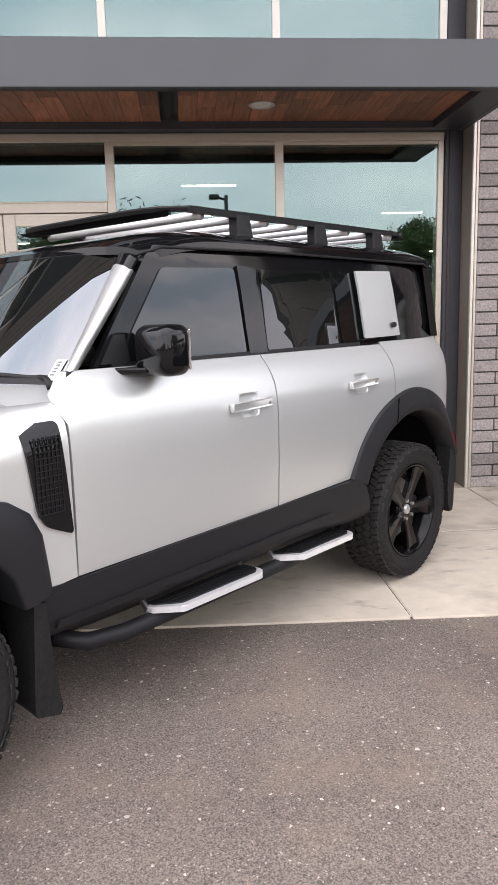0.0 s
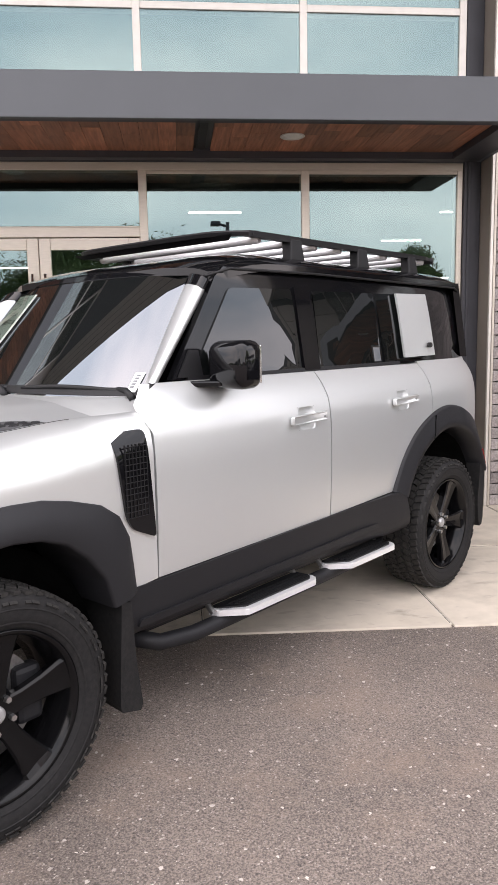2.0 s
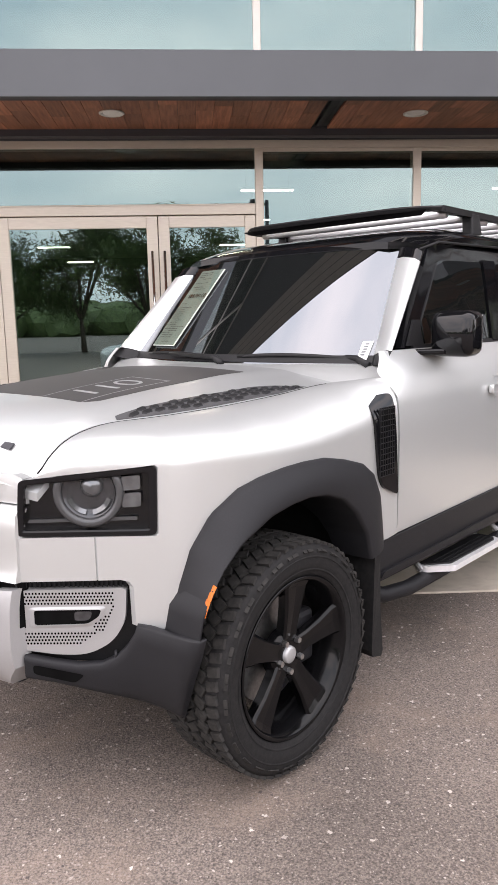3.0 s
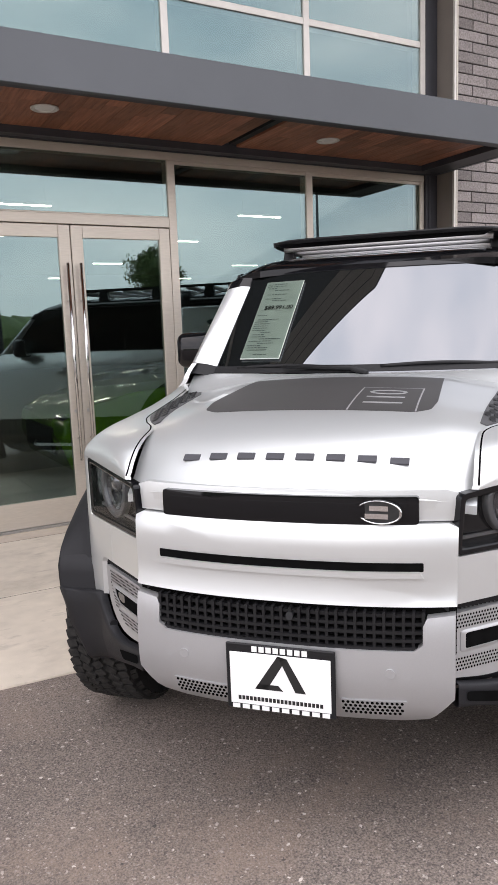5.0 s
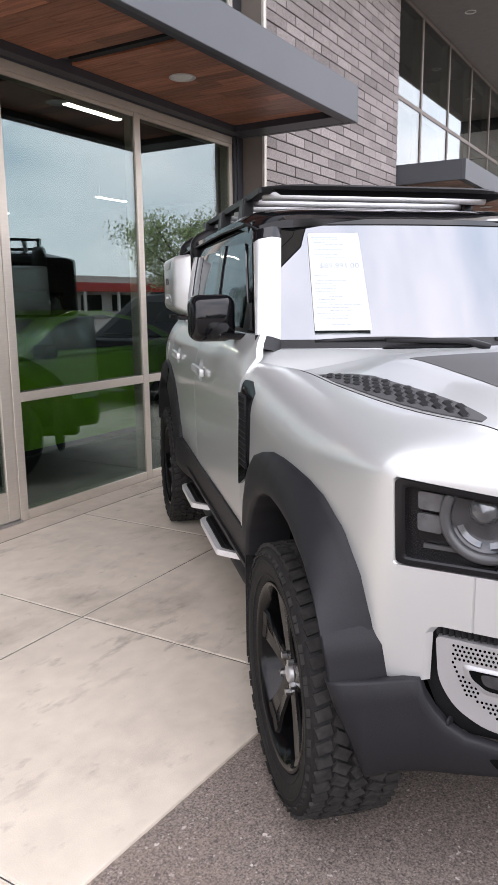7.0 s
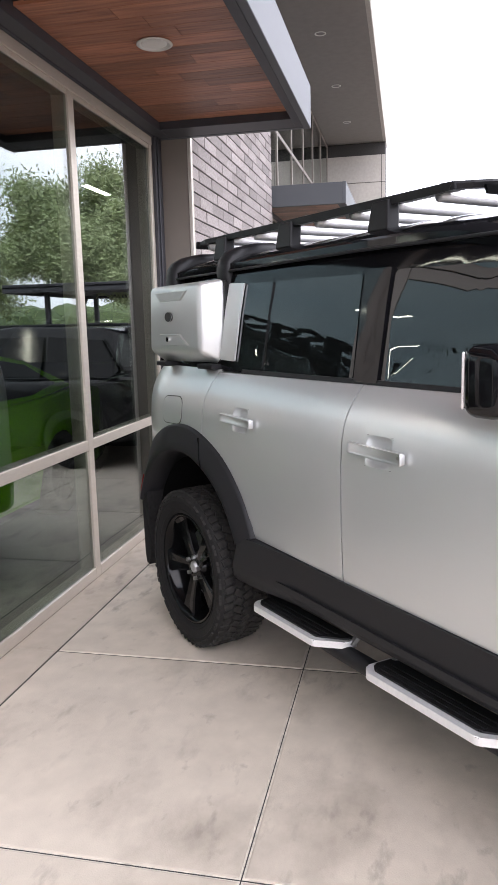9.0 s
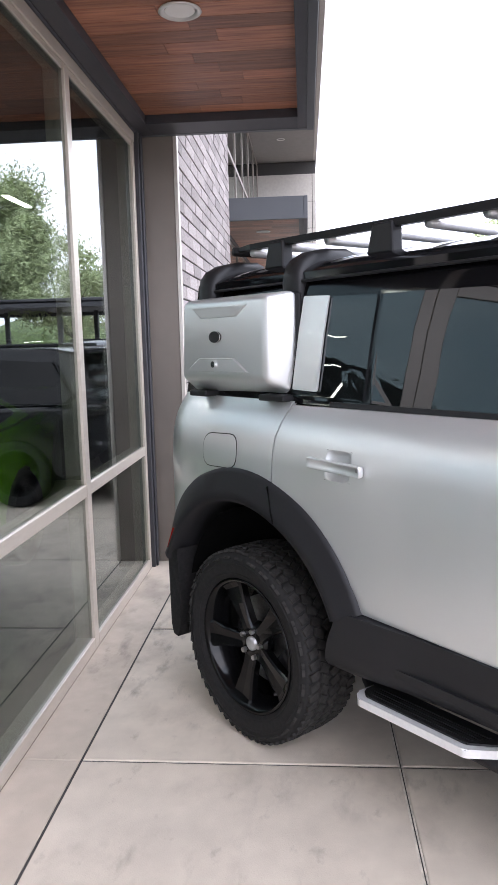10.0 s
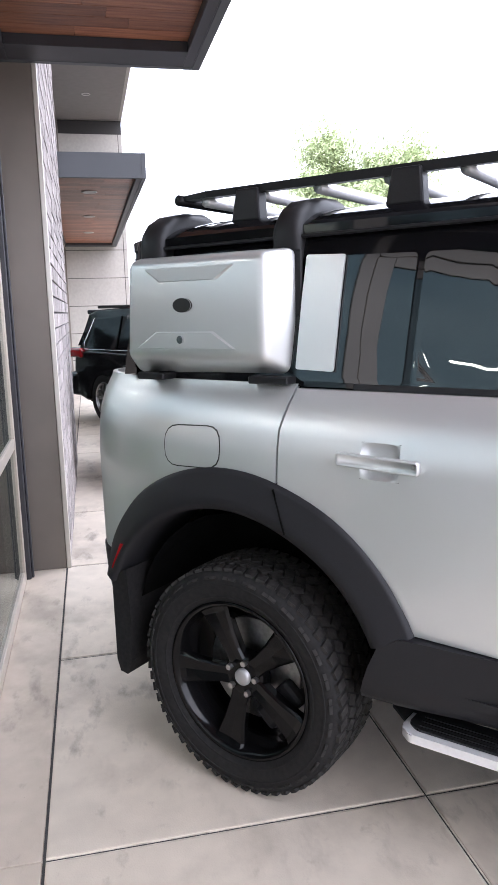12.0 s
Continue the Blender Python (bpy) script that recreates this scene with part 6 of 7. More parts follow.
for y in np.linspace(-0.866, 0.866, 33):
    z0 = bonnet_z(2.42, min(abs(y), 0.84)) - 0.002
    q = (y / 0.86) ** 2
    rows.append([(2.416, y * 0.98, z0), (2.385 - 0.02 * q, y, z0 + 0.3 * (1.348 - z0)), (2.345 - 0.06 * q, y, 1.346 - 0.012 * q), (2.315 - 0.08 * q, y * 0.985, 1.353 - 0.012 * q)])
mesh_grid("scuttle", rows, PAINT, suv, "silver scuttle panel")


def lid_part(name, outline, material, off, depth, label="", rad=0.0, parent=None, sharp=False):
    pts = rounded(outline, rad) if rad else outline
    bm = sheet(pts, lambda x, y: (x, y, bonnet_z(x, y) + off), (0, 0, -1), grid_cuts(2.4, 3.8, 0.05), grid_cuts(-0.85, 0.85, 0.04), depth)
    return fin(part(name, bm, material, parent or suv, label, "keep"))


lid_part("bonnet_decal", [(2.64, -0.405), (3.24, -0.41), (3.36, -0.395), (3.405, -0.345), (3.415, 0.0), (3.405, 0.345), (3.36, 0.395), (3.24, 0.41), (2.64, 0.405)], DECAL, 0.0015, 0.001, "matt dark grey decal", 0.02)
tm = text_mesh("110", 0.215, 0.0008, -0.003, 0.9)
for v in tm.verts:
    v.co.y *= 0.95
bmesh.ops.transform(tm, matrix=pose(3.205, 0.237, 0, 0, 0, 180), verts=tm.verts)
for v in tm.verts:
    v.co.z += bonnet_z(v.co.x, v.co.y) + 0.003
fin(part("number", tm, SATIN, suv, "grey number 110 on the decal"))
for a, b, c, d in ((3.0, 0.122, 3.415, 0.1275), (3.0, 0.345, 3.405, 0.3505), (3.0, 0.122, 3.0065, 0.3505)):
    bm = bmesh.new()
    n = 12
    for k in range(n):
        x0_, x1_ = a + (c - a) * k / n, a + (c - a) * (k + 1) / n
        bm.faces.new([bm.verts.new((x, y, bonnet_z(x, y) + 0.003)) for x, y in ((x0_, b), (x1_, b), (x1_, d), (x0_, d))])
    fin(part("number_line", bm, SATIN, suv))
for s in (1, -1):
    oe = [(x, s * (edge_y(x) - 0.010)) for x in (2.58, 2.66, 2.75, 2.86, 2.98, 3.1, 3.2, 3.28, 3.34, 3.39, 3.43)]
    inner_e = [(3.42, s * 0.548), (3.3, s * 0.56), (3.1, s * 0.582), (2.95, s * 0.60), (2.84, s * 0.612), (2.74, s * 0.65), (2.66, s * 0.70), (2.60, s * 0.745)]
    tp = lid_part("tread_plate", oe + inner_e, TREAD_PLATE, 0.004, 0.005, "black chequered tread plate on the bonnet")
    bm = bmesh.new()
    for i in range(20):
        for j in range(9):
            x = 2.60 + i * 0.043
            y = 0.556 + j * 0.030 + (0.015 if i % 2 else 0)
            yin = float(np.interp(x, [2.60, 2.66, 2.74, 2.84, 2.95, 3.1, 3.3, 3.42], [0.745, 0.70, 0.65, 0.612, 0.60, 0.582, 0.56, 0.548]))
            if y > edge_y(x) - 0.024 or y < yin + 0.012 or x > 3.40:
                continue
            rim_pts = [(x + u, y + w) for u, w in ((-0.022, 0), (-0.014, 0.0105), (0.014, 0.0105), (0.022, 0), (0.014, -0.0105), (-0.014, -0.0105))]
            lo_ring = [bm.verts.new((u, s * w, bonnet_z(u, w) + 0.0042)) for u, w in rim_pts]
            hi_ring = [bm.verts.new((x + (u - x) * 0.78, s * (y + (w - y) * 0.78), bonnet_z(u, w) + 0.0085)) for u, w in rim_pts]
            bm.faces.new(hi_ring)
            for k in range(6):
                bm.faces.new((lo_ring[k], lo_ring[(k + 1) % 6], hi_ring[(k + 1) % 6], hi_ring[k]))
    fin(part("tread_stud", bm, BLACK_PLASTIC, tp))
# maker's lettering on the bonnet edge, as plain bars
for k in range(8):
    y = -0.325 + k * 0.65 / 7
    x = 3.698 - 0.03 * (y / 0.4) ** 2
    sl = math.degrees(math.atan2(bonnet_z(x - 0.015, y) - bonnet_z(x + 0.015, y), 0.03))
    bm = boxbm((-0.013, -0.028, -0.003), (0.013, 0.028, 0.004), 0.0015)
    ob = fin(part("badge_bar", bm, DARK_METAL, suv))
    ob.matrix_basis = Matrix.Translation((x, y, bonnet_z(x, y) + 0.001)) @ pose(0, 0, 0, 0, sl, 0)

# windscreen, pillars and header


def glass_x(y, z):
    return 2.402 - (z - 1.315) * 0.875 - 0.122 * (y / 0.76) ** 2


def screen_rows(z0, z1, w0, w1, off, nz=10, ny=17):
    rows = []
    for t in np.linspace(0, 1, nz):
        z = z0 + (z1 - z0) * t
        hw = w0 + (w1 - w0) * t
        rows.append([(glass_x(y, z) + off * 0.75, y, z + off * 0.66) for y in np.linspace(-hw, hw, ny)])
    return rows


ws = mesh_grid("windscreen", screen_rows(1.335, 1.858, 0.772, 0.664, 0.0), WINDSHIELD, suv, "steep windscreen reflecting the sky", drop=(-0.004, 0, -0.003), up=(1, 0, 0.5))
ws.visible_shadow = False
mesh_grid("cowl_band", screen_rows(1.345, 1.376, 0.768, 0.762, 0.002, 3), BLACK_PLASTIC, suv, "black band along the windscreen base", drop=(-0.02, 0, -0.02), up=(1, 0, 0.5))
mesh_grid("header_band", screen_rows(1.850, 1.874, 0.676, 0.670, 0.004, 3), BLACK_GLOSS, suv, "black strip above the windscreen", drop=(-0.03, 0, -0.02), up=(1, 0, 0.5))
for s in (1, -1):
    for nm, k0, k1, mt, lb in (("pillar_foot", -0.03, 0.075, BLACK_PLASTIC, ""), ("windscreen_pillar", 0.078, 0.93, PAINT, "silver windscreen pillar"), ("pillar_cap", 0.933, 1.03, BLACK_GLOSS, "")):
        rows = []
        for t in np.linspace(k0, k1, 8):
            yi = 0.770 - 0.108 * t
            zi = 1.337 + 0.487 * t
            a = Vector((glass_x(yi, zi) + 0.004, s * yi, zi + 0.004))
            b = Vector((2.312 - 0.422 * t, s * (0.880 - 0.092 * t), 1.366 + 0.436 * t))
            m = (a + b) / 2 + Vector((0.014, s * 0.012, 0.008))
            q1 = a.lerp(m, 0.5) + Vector((0.006, s * 0.004, 0.004))
            q2 = b.lerp(m, 0.5) + Vector((0.006, s * 0.005, 0.004))
            rows.append([a, q1, m, q2, b, b + Vector((-0.03, -s * 0.012, 0))])
        mesh_grid(nm, rows, mt, suv, lb, drop=(-0.03, -s * 0.03, -0.01), up=(1, s, 0.5))

sheet_at = [(-0.623, 1.405), (-0.405, 1.405), (-0.343, 1.80), (-0.555, 1.80)]
paper = bmesh.new()
vs = [paper.verts.new((glass_x(y, z) + 0.009, y, z + 0.007)) for y, z in sheet_at]
ws2 = [paper.verts.new(v.co + Vector((-0.003, 0, -0.002))) for v in vs]
paper.faces.new(vs)
paper.faces.new(ws2[::-1])
for i in range(4):
    paper.faces.new((vs[i], vs[(i + 1) % 4], ws2[(i + 1) % 4], ws2[i]))
pp = fin(part("price_sheet", paper, PAPER, suv, "printed price sheet behind the windscreen"))


def on_sheet(u, v, off=0.0015):
    z = 1.405 + 0.395 * v
    y = (-0.623 + 0.068 * v) * (1 - u) + (-0.405 + 0.062 * v) * u
    ya, yb = -0.623 + 0.068 * v, -0.405 + 0.062 * v
    x = glass_x(ya, z) * (1 - u) + glass_x(yb, z) * u
    return Vector((x + 0.009 + off, y, z + 0.007 + off))


cover = bmesh.new()
grid = [[cover.verts.new((glass_x(y, z) + 0.013, y, z + 0.011)) for y, z in ((sheet_at[0][0] * (1 - u) * (1 - v) + sheet_at[1][0] * u * (1 - v) + sheet_at[2][0] * u * v + sheet_at[3][0] * (1 - u) * v, 1.405 + 0.395 * v) for u in (0.0, 0.5, 1.0))] for v in (0.0, 0.25, 0.5, 0.75, 1.0)]
for g0, g1 in zip(grid, grid[1:]):
    for k in range(2):
        cover.faces.new((g0[k], g0[k + 1], g1[k + 1], g1[k])).smooth = True
fin(part("glass_over_sheet", cover, SHEET_COVER, pp)).visible_shadow = False
rnd = random.Random(4)
bm = bmesh.new()
for k in range(34):
    v = 0.96 - k * 0.0275
    if 0.58 < v < 0.70 or rnd.random() < 0.12:
        continue
    u0 = rnd.choice((0.06, 0.06, 0.1, 0.3))
    u1 = u0 + rnd.uniform(0.2, 0.6)
    while u0 < min(u1, 0.94):
        w = rnd.uniform(0.03, 0.09)
        bm.faces.new([bm.verts.new(on_sheet(a, b)) for a, b in ((u0, v - 0.004), (min(u0 + w, 0.94), v - 0.004), (min(u0 + w, 0.94), v + 0.004), (u0, v + 0.004))])
        u0 += w + 0.015
fin(part("printing", bm, GREY_INK, pp))
tm = text_mesh("$89,991.00", 0.046, 0.0, 0.0006)
for v in tm.verts:
    v.co = on_sheet(0.55 + v.co.x / 0.216 * 0.8, 0.645 + v.co.y / 0.395 * 0.64, 0.002)
fin(part("price_text", tm, BLACK_INK, pp))
bm = bmesh.new()
pts = ((0.698, 1.356), (0.739, 1.358), (0.734, 1.432), (0.690, 1.431))
vs = [bm.verts.new((glass_x(y, z) + 0.002, y, z + 0.002)) for y, z in pts]
ws2 = [bm.verts.new(v.co + Vector((0.0015, 0, 0.0015))) for v in vs]
bm.faces.new(ws2)
for i in range(4):
    bm.faces.new((vs[i], vs[(i + 1) % 4], ws2[(i + 1) % 4], ws2[i]))
stk = fin(part("screen_sticker", bm, WHITE_PLATE, suv, "small white paper sticker on the glass"))
bm = bmesh.new()
for k in range(5):
    z = 1.372 + k * 0.011
    bm.faces.new([bm.verts.new((glass_x(y, zz) + 0.006, y, zz + 0.006)) for y, zz in ((0.706, z), (0.724, z), (0.724, z + 0.006), (0.706, z + 0.006))])
fin(part("printing", bm, GREY_INK, stk))

# front face
front_part("upper_grille_panel", [(-0.474, 0.93), (-0.472, 1.006), (-0.44, 1.016), (0.44, 1.016), (0.472, 1.006), (0.474, 0.93)], PAINT, off=-0.012, label="silver panel round the upper grille")
front_part("upper_grille", [(-0.372, 0.925), (-0.372, 1.002), (0.372, 1.002), (0.372, 0.925)], BLACK_GLOSS, off=0.006, depth=0.03, rad=0.01, label="gloss black upper grille slot")
front_part("grille_bar", [(-0.345, 0.945), (-0.345, 0.985), (0.345, 0.985), (0.345, 0.945)], LAMP_BLACK, off=0.008, depth=0.006, rad=0.008)
bm = bmesh.new()
cyl(bm, 1, 1, 1, 32, Matrix.Translation((front_x(0.27, 0.963) + 0.011, 0.27, 0.963)) @ pose(0, 0, 0, 90, 0, 83) @ Matrix.Diagonal((0.062, 0.033, 0.012, 1)))
part("grille_emblem", bm, BLACK_INK, suv, "dark oval emblem with a bright rim")
bm = bmesh.new()
lathe(bm, [(0.9, 0.4), (0.97, 0.7), (1.0, 0.6), (1.0, -0.5)], 36, Matrix.Translation((front_x(0.27, 0.963) + 0.012, 0.27, 0.963)) @ pose(0, 0, 0, 0, 0, -97) @ Matrix.Diagonal((0.062, 0.012, 0.033, 1)))
part("emblem_rim", bm, CHROME, suv, "", True)
bm = bmesh.new()
for k in range(2):
    box(bm, (0, -0.032, -0.007), (0.006, 0.032, 0.007), 0, 1, Matrix.Translation((front_x(0.27, 0.963) + 0.014, 0.27 + (0.006 if k else -0.006), 0.963 + (0.011 if k else -0.011))))
part("emblem_bar", bm, CHROME, suv)
front_part("face_panel", [(-0.472, 0.70), (-0.474, 0.915), (-0.45, 0.926), (0.45, 0.926), (0.474, 0.915), (0.472, 0.70)], PAINT, off=0.004, depth=0.03, label="silver front face panel")
front_part("face_slot", [(-0.385, 0.797), (-0.385, 0.822), (0.385, 0.822), (0.385, 0.797)], VOID, off=0.006, depth=0.02, rad=0.004, label="narrow black slot")
front_part("slot_lip", [(-0.385, 0.78), (-0.375, 0.798), (0.375, 0.798), (0.385, 0.78)], PAINT, off=0.013, depth=0.012)
front_part("grille_pocket", [(-0.47, 0.56), (-0.47, 0.702), (0.47, 0.702), (0.47, 0.56)], VOID, off=-0.025, depth=0.02)
bm = bmesh.new()
for k in range(31):
    y = -0.385 + k * 0.77 / 30
    x = front_x(y, 0.63)
    box(bm, (x - 0.03, y - 0.004, 0.575), (x - 0.004, y + 0.004, 0.688))
for k in range(5):
    z = 0.586 + k * 0.0225
    for q in range(12):
        ya, yb = -0.385 + q * 0.77 / 12, -0.385 + (q + 1) * 0.77 / 12
        xa, xb = front_x(ya, z), front_x(yb, z)
        vs = [bm.verts.new(p) for p in ((xa - 0.002, ya, z - 0.0045), (xb - 0.002, yb, z - 0.0045), (xb - 0.002, yb, z + 0.0045), (xa - 0.002, ya, z + 0.0045), (xa - 0.03, ya, z - 0.0045), (xb - 0.03, yb, z - 0.0045), (xb - 0.03, yb, z + 0.0045), (xa - 0.03, ya, z + 0.0045))]
        for f in ((0, 1, 2, 3), (4, 5, 1, 0), (3, 2, 6, 7)):
            bm.faces.new([vs[i] for i in f])
part("lower_grille", bm, BLACK_PLASTIC, suv, "black square-mesh lower grille")
front_part("bumper", [(-0.468, 0.68), (-0.395, 0.672), (-0.385, 0.65), (-0.385, 0.60), (-0.36, 0.582), (0.36, 0.582), (0.385, 0.60), (0.385, 0.65), (0.395, 0.672), (0.468, 0.68), (0.468, 0.44), (0.40, 0.36), (0.33, 0.345), (-0.33, 0.345), (-0.40, 0.36), (-0.468, 0.44)],
           SATIN, off=0.006, depth=0.06, label="satin silver front bumper")
for s in (1, -1):
    o = [(s * 0.165, 0.435), (s * 0.345, 0.435), (s * 0.335, 0.385), (s * 0.165, 0.385)]
    mp = front_part("bumper_mesh", o if s < 0 else o[::-1], SATIN, off=0.009, depth=0.006, rad=0.006, label="small perforated panel")
    bm = bmesh.new()
    for r_ in range(4):
        for q in range(13):
            y = 0.172 + q * 0.0132 + (0.0066 if r_ % 2 else 0)
            z = 0.428 - r_ * 0.0118
            if y < 0.336:
                vs = [bm.verts.new((front_x(y, z) + 0.0105, s * (y + 0.0048 * math.cos(a)), z + 0.0045 * math.sin(a))) for a in [math.pi / 3 * k for k in range(6)]]
                bm.faces.new(vs)
    part("perforation", bm, VOID, mp)
    bm = bmesh.new()
    cyl(bm, 0.014, 0.014, 0.006, 20, pose(front_x(0.30, 0.52) + 0.007, s * 0.30, 0.52, 0, 90))
    part("parking_sensor", bm, SATIN, suv)
    bm = bmesh.new()
    cyl(bm, 0.014, 0.014, 0.006, 20, pose(3.52, s * (side(3.52, 0.50) + 0.013), 0.47, 90, 0, 52 * s))
    part("parking_sensor", bm, CLADDING, suv)
front_part("bumper_lip", [(-0.40, 0.356), (0.40, 0.356), (0.34, 0.325), (-0.34, 0.325)], CLADDING, off=-0.01, depth=0.08)
front_part("camera_nub", [(0.015, 0.676), (0.035, 0.676), (0.035, 0.655), (0.015, 0.655)], BLACK_PLASTIC, off=0.008, depth=0.03, rad=0.008)

# dealer plate
px = 3.798
plate = part("dealer_plate", boxbm((px, -0.157, 0.385), (px + 0.008, 0.157, 0.583), 0.003), BLACK_PLASTIC, suv, "white dealer plate in a black frame")
part("plate_face", boxbm((px + 0.0085, -0.145, 0.402), (px + 0.0105, 0.145, 0.558), 0.001), WHITE_PLATE, plate)
bm = bmesh.new()
for pts in (((-0.072, 0.452), (-0.038, 0.452), (0.022, 0.55), (-0.004, 0.556)), ((-0.004, 0.556), (0.022, 0.55), (0.075, 0.452), (0.045, 0.452)), ((-0.072, 0.452), (0.010, 0.452), (-0.004, 0.468), (-0.062, 0.468))):
    vs = [bm.verts.new((px + 0.0112, y, z)) for y, z in pts]
    bm.faces.new(vs)
part("plate_mark", bm, BLACK_INK, plate, "black angular mark")
bm = bmesh.new()
for k in range(22):
    y = -0.118 + k * 0.236 / 21
    box(bm, (px + 0.0105, y - 0.0042, 0.415), (px + 0.0112, y + 0.0042, 0.427))
part("plate_line", bm, BLACK_INK, plate)
bm = bmesh.new()
for k in range(10):
    y = -0.13 + k * 0.26 / 9
    box(bm, (px + 0.008, y - 0.0105, 0.387), (px + 0.0095, y + 0.0105, 0.400))
part("plate_text", bm, WHITE_PLATE, plate)
bm = bmesh.new()
for k in range(8):
    y = -0.072 + k * 0.144 / 7
    box(bm, (px + 0.008, y - 0.0075, 0.562), (px + 0.0095, y + 0.0075, 0.578))
part("plate_heading", bm, WHITE_PLATE, plate)

storage_box()
roof_rack()


# the body in its true length and height
stretch = curve([(-0.9, -0.12), (-0.1, -0.10), (0.26, -0.103), (0.47, -0.085), (0.66, -0.08), (1.3, -0.088), (1.97, -0.045), (2.4, -0.047), (2.92, -0.042), (3.33, -0.02), (3.45, 0.0), (4.0, 0.0)])


def ease(t):
    t = min(1.0, max(0.0, t))
    return t * t * (3 - 2 * t)


def true_shape(p):
    x, y, z = p
    w = ease((x - 2.7) / 0.75) * ease((0.985 - abs(y)) / 0.16)
    dx = stretch(x) * (1 - w) + w * (0.055 + 0.075 * (x - 3.44) if x > 3.2 else 0.037)
    dz = 0.028 * (z - 0.4) * (1 - w) + w * (0.046 + 0.03 * z)
    ky = (0.015 * ease((z - 0.5) / 0.3) if abs(y) < 0.97 else 0.0) * (1 - w) + 0.042 * w
    return Vector((x + dx, y * (1 + ky), z + dz))


def reshape_body():
    wheels = [o for o in suv.children if o.name.startswith("wheel") and o.data is None]
    skip = set(FINAL) | set(WELLS) | set(wheels) | {c for w in wheels for c in w.children_recursive}
    done = set()
    for o in suv.children_recursive:
        if o in skip or o.data is None or o.data.name in done:
            continue
        done.add(o.data.name)
        m = o.matrix_basis
        if m.translation.length > 0.01:
            o.matrix_basis = Matrix.Translation(true_shape(m.translation) - m.translation) @ m
            continue
        for v in o.data.vertices:
            v.co = true_shape(v.co)


reshape_body()


# ---------------------------------------------------------------- other vehicles
DULL_GLASS = mat("dark_car_window", (0.006, 0.007, 0.008), 0.12, spec=0.16, vary=0.05, scale=3)
def profile_solid(outline, hw, squeeze, bev=0.03, seg=2):
    """A body from its side outline, hw wide to each side, narrowed by squeeze(x, z)."""
    bm = bmesh.new()
    a = [bm.verts.new((x, hw * squeeze(x, z), z)) for x, z in outline]
    b = [bm.verts.new((x, -hw * squeeze(x, z), z)) for x, z in outline]
    bm.faces.new(a)
    bm.faces.new(b[::-1])
    for i in range(len(a)):
        j = (i + 1) % len(a)
        bm.faces.new((a[i], b[i], b[j], a[j]))
    bmesh.ops.recalc_face_normals(bm, faces=bm.faces)
    es = [e for e in bm.edges if (e.verts[0].co.y > 0) == (e.verts[1].co.y > 0)]
    bmesh.ops.bevel(bm, geom=es, offset=bev, segments=seg, affect="EDGES", profile=0.6)
    return bm


def side_pane(parent, pts, hw, squeeze, material=None, off=0.006, name="side_window"):
    for s in (1, -1):
        bm = bmesh.new()
        v0 = [bm.verts.new((x, s * (hw * squeeze(x, z) + off), z)) for x, z in pts]
        v1 = [bm.verts.new(v.co - Vector((0, s * 0.02, 0))) for v in v0]
        bm.faces.new(v0)
        for i in range(len(v0)):
            j = (i + 1) % len(v0)
            bm.faces.new((v0[i], v0[j], v1[j], v1[i]))
        part(name, bm, material or DULL_GLASS, parent)


def plain_wheel(parent, x, y, r, s, rim_mat):
    w = new("wheel")
    w.empty_display_size = 0.1
    w.parent = parent
    w.matrix_basis = pose(x, y, r, 0, 0, 0 if s > 0 else 180)
    bm = bmesh.new()
    lathe(bm, [(r * 0.62, 0.085), (r * 0.7, 0.105), (r * 0.9, 0.112), (r * 0.985, 0.09), (r, 0.06), (r, -0.08), (r * 0.9, -0.112), (r * 0.62, -0.09)], 40)
    part("tyre", bm, RUBBER, w, "", True)
    bm = bmesh.new()
    lathe(bm, [(r * 0.68, 0.10), (r * 0.66, 0.105), (r * 0.6, 0.07), (r * 0.55, -0.06), (0.001, -0.06)], 36)
    for k in range(10):
        box(bm, (0.05, 0.045, -0.02), (r * 0.64, 0.085, 0.02), 0, 1, pose(0, 0, 0, 0, 36 * k + (6 if k % 2 else -6), 0))
    lathe(bm, [(0.001, 0.088), (0.05, 0.085), (0.07, 0.05)], 20)
    part("rim", bm, rim_mat, w)


def arch_line(cx, r, n=9):
    return [(cx + r * math.cos(a), 0.32 + r * 0.98 * math.sin(a)) for a in np.linspace(0.12, math.pi - 0.12, n)]


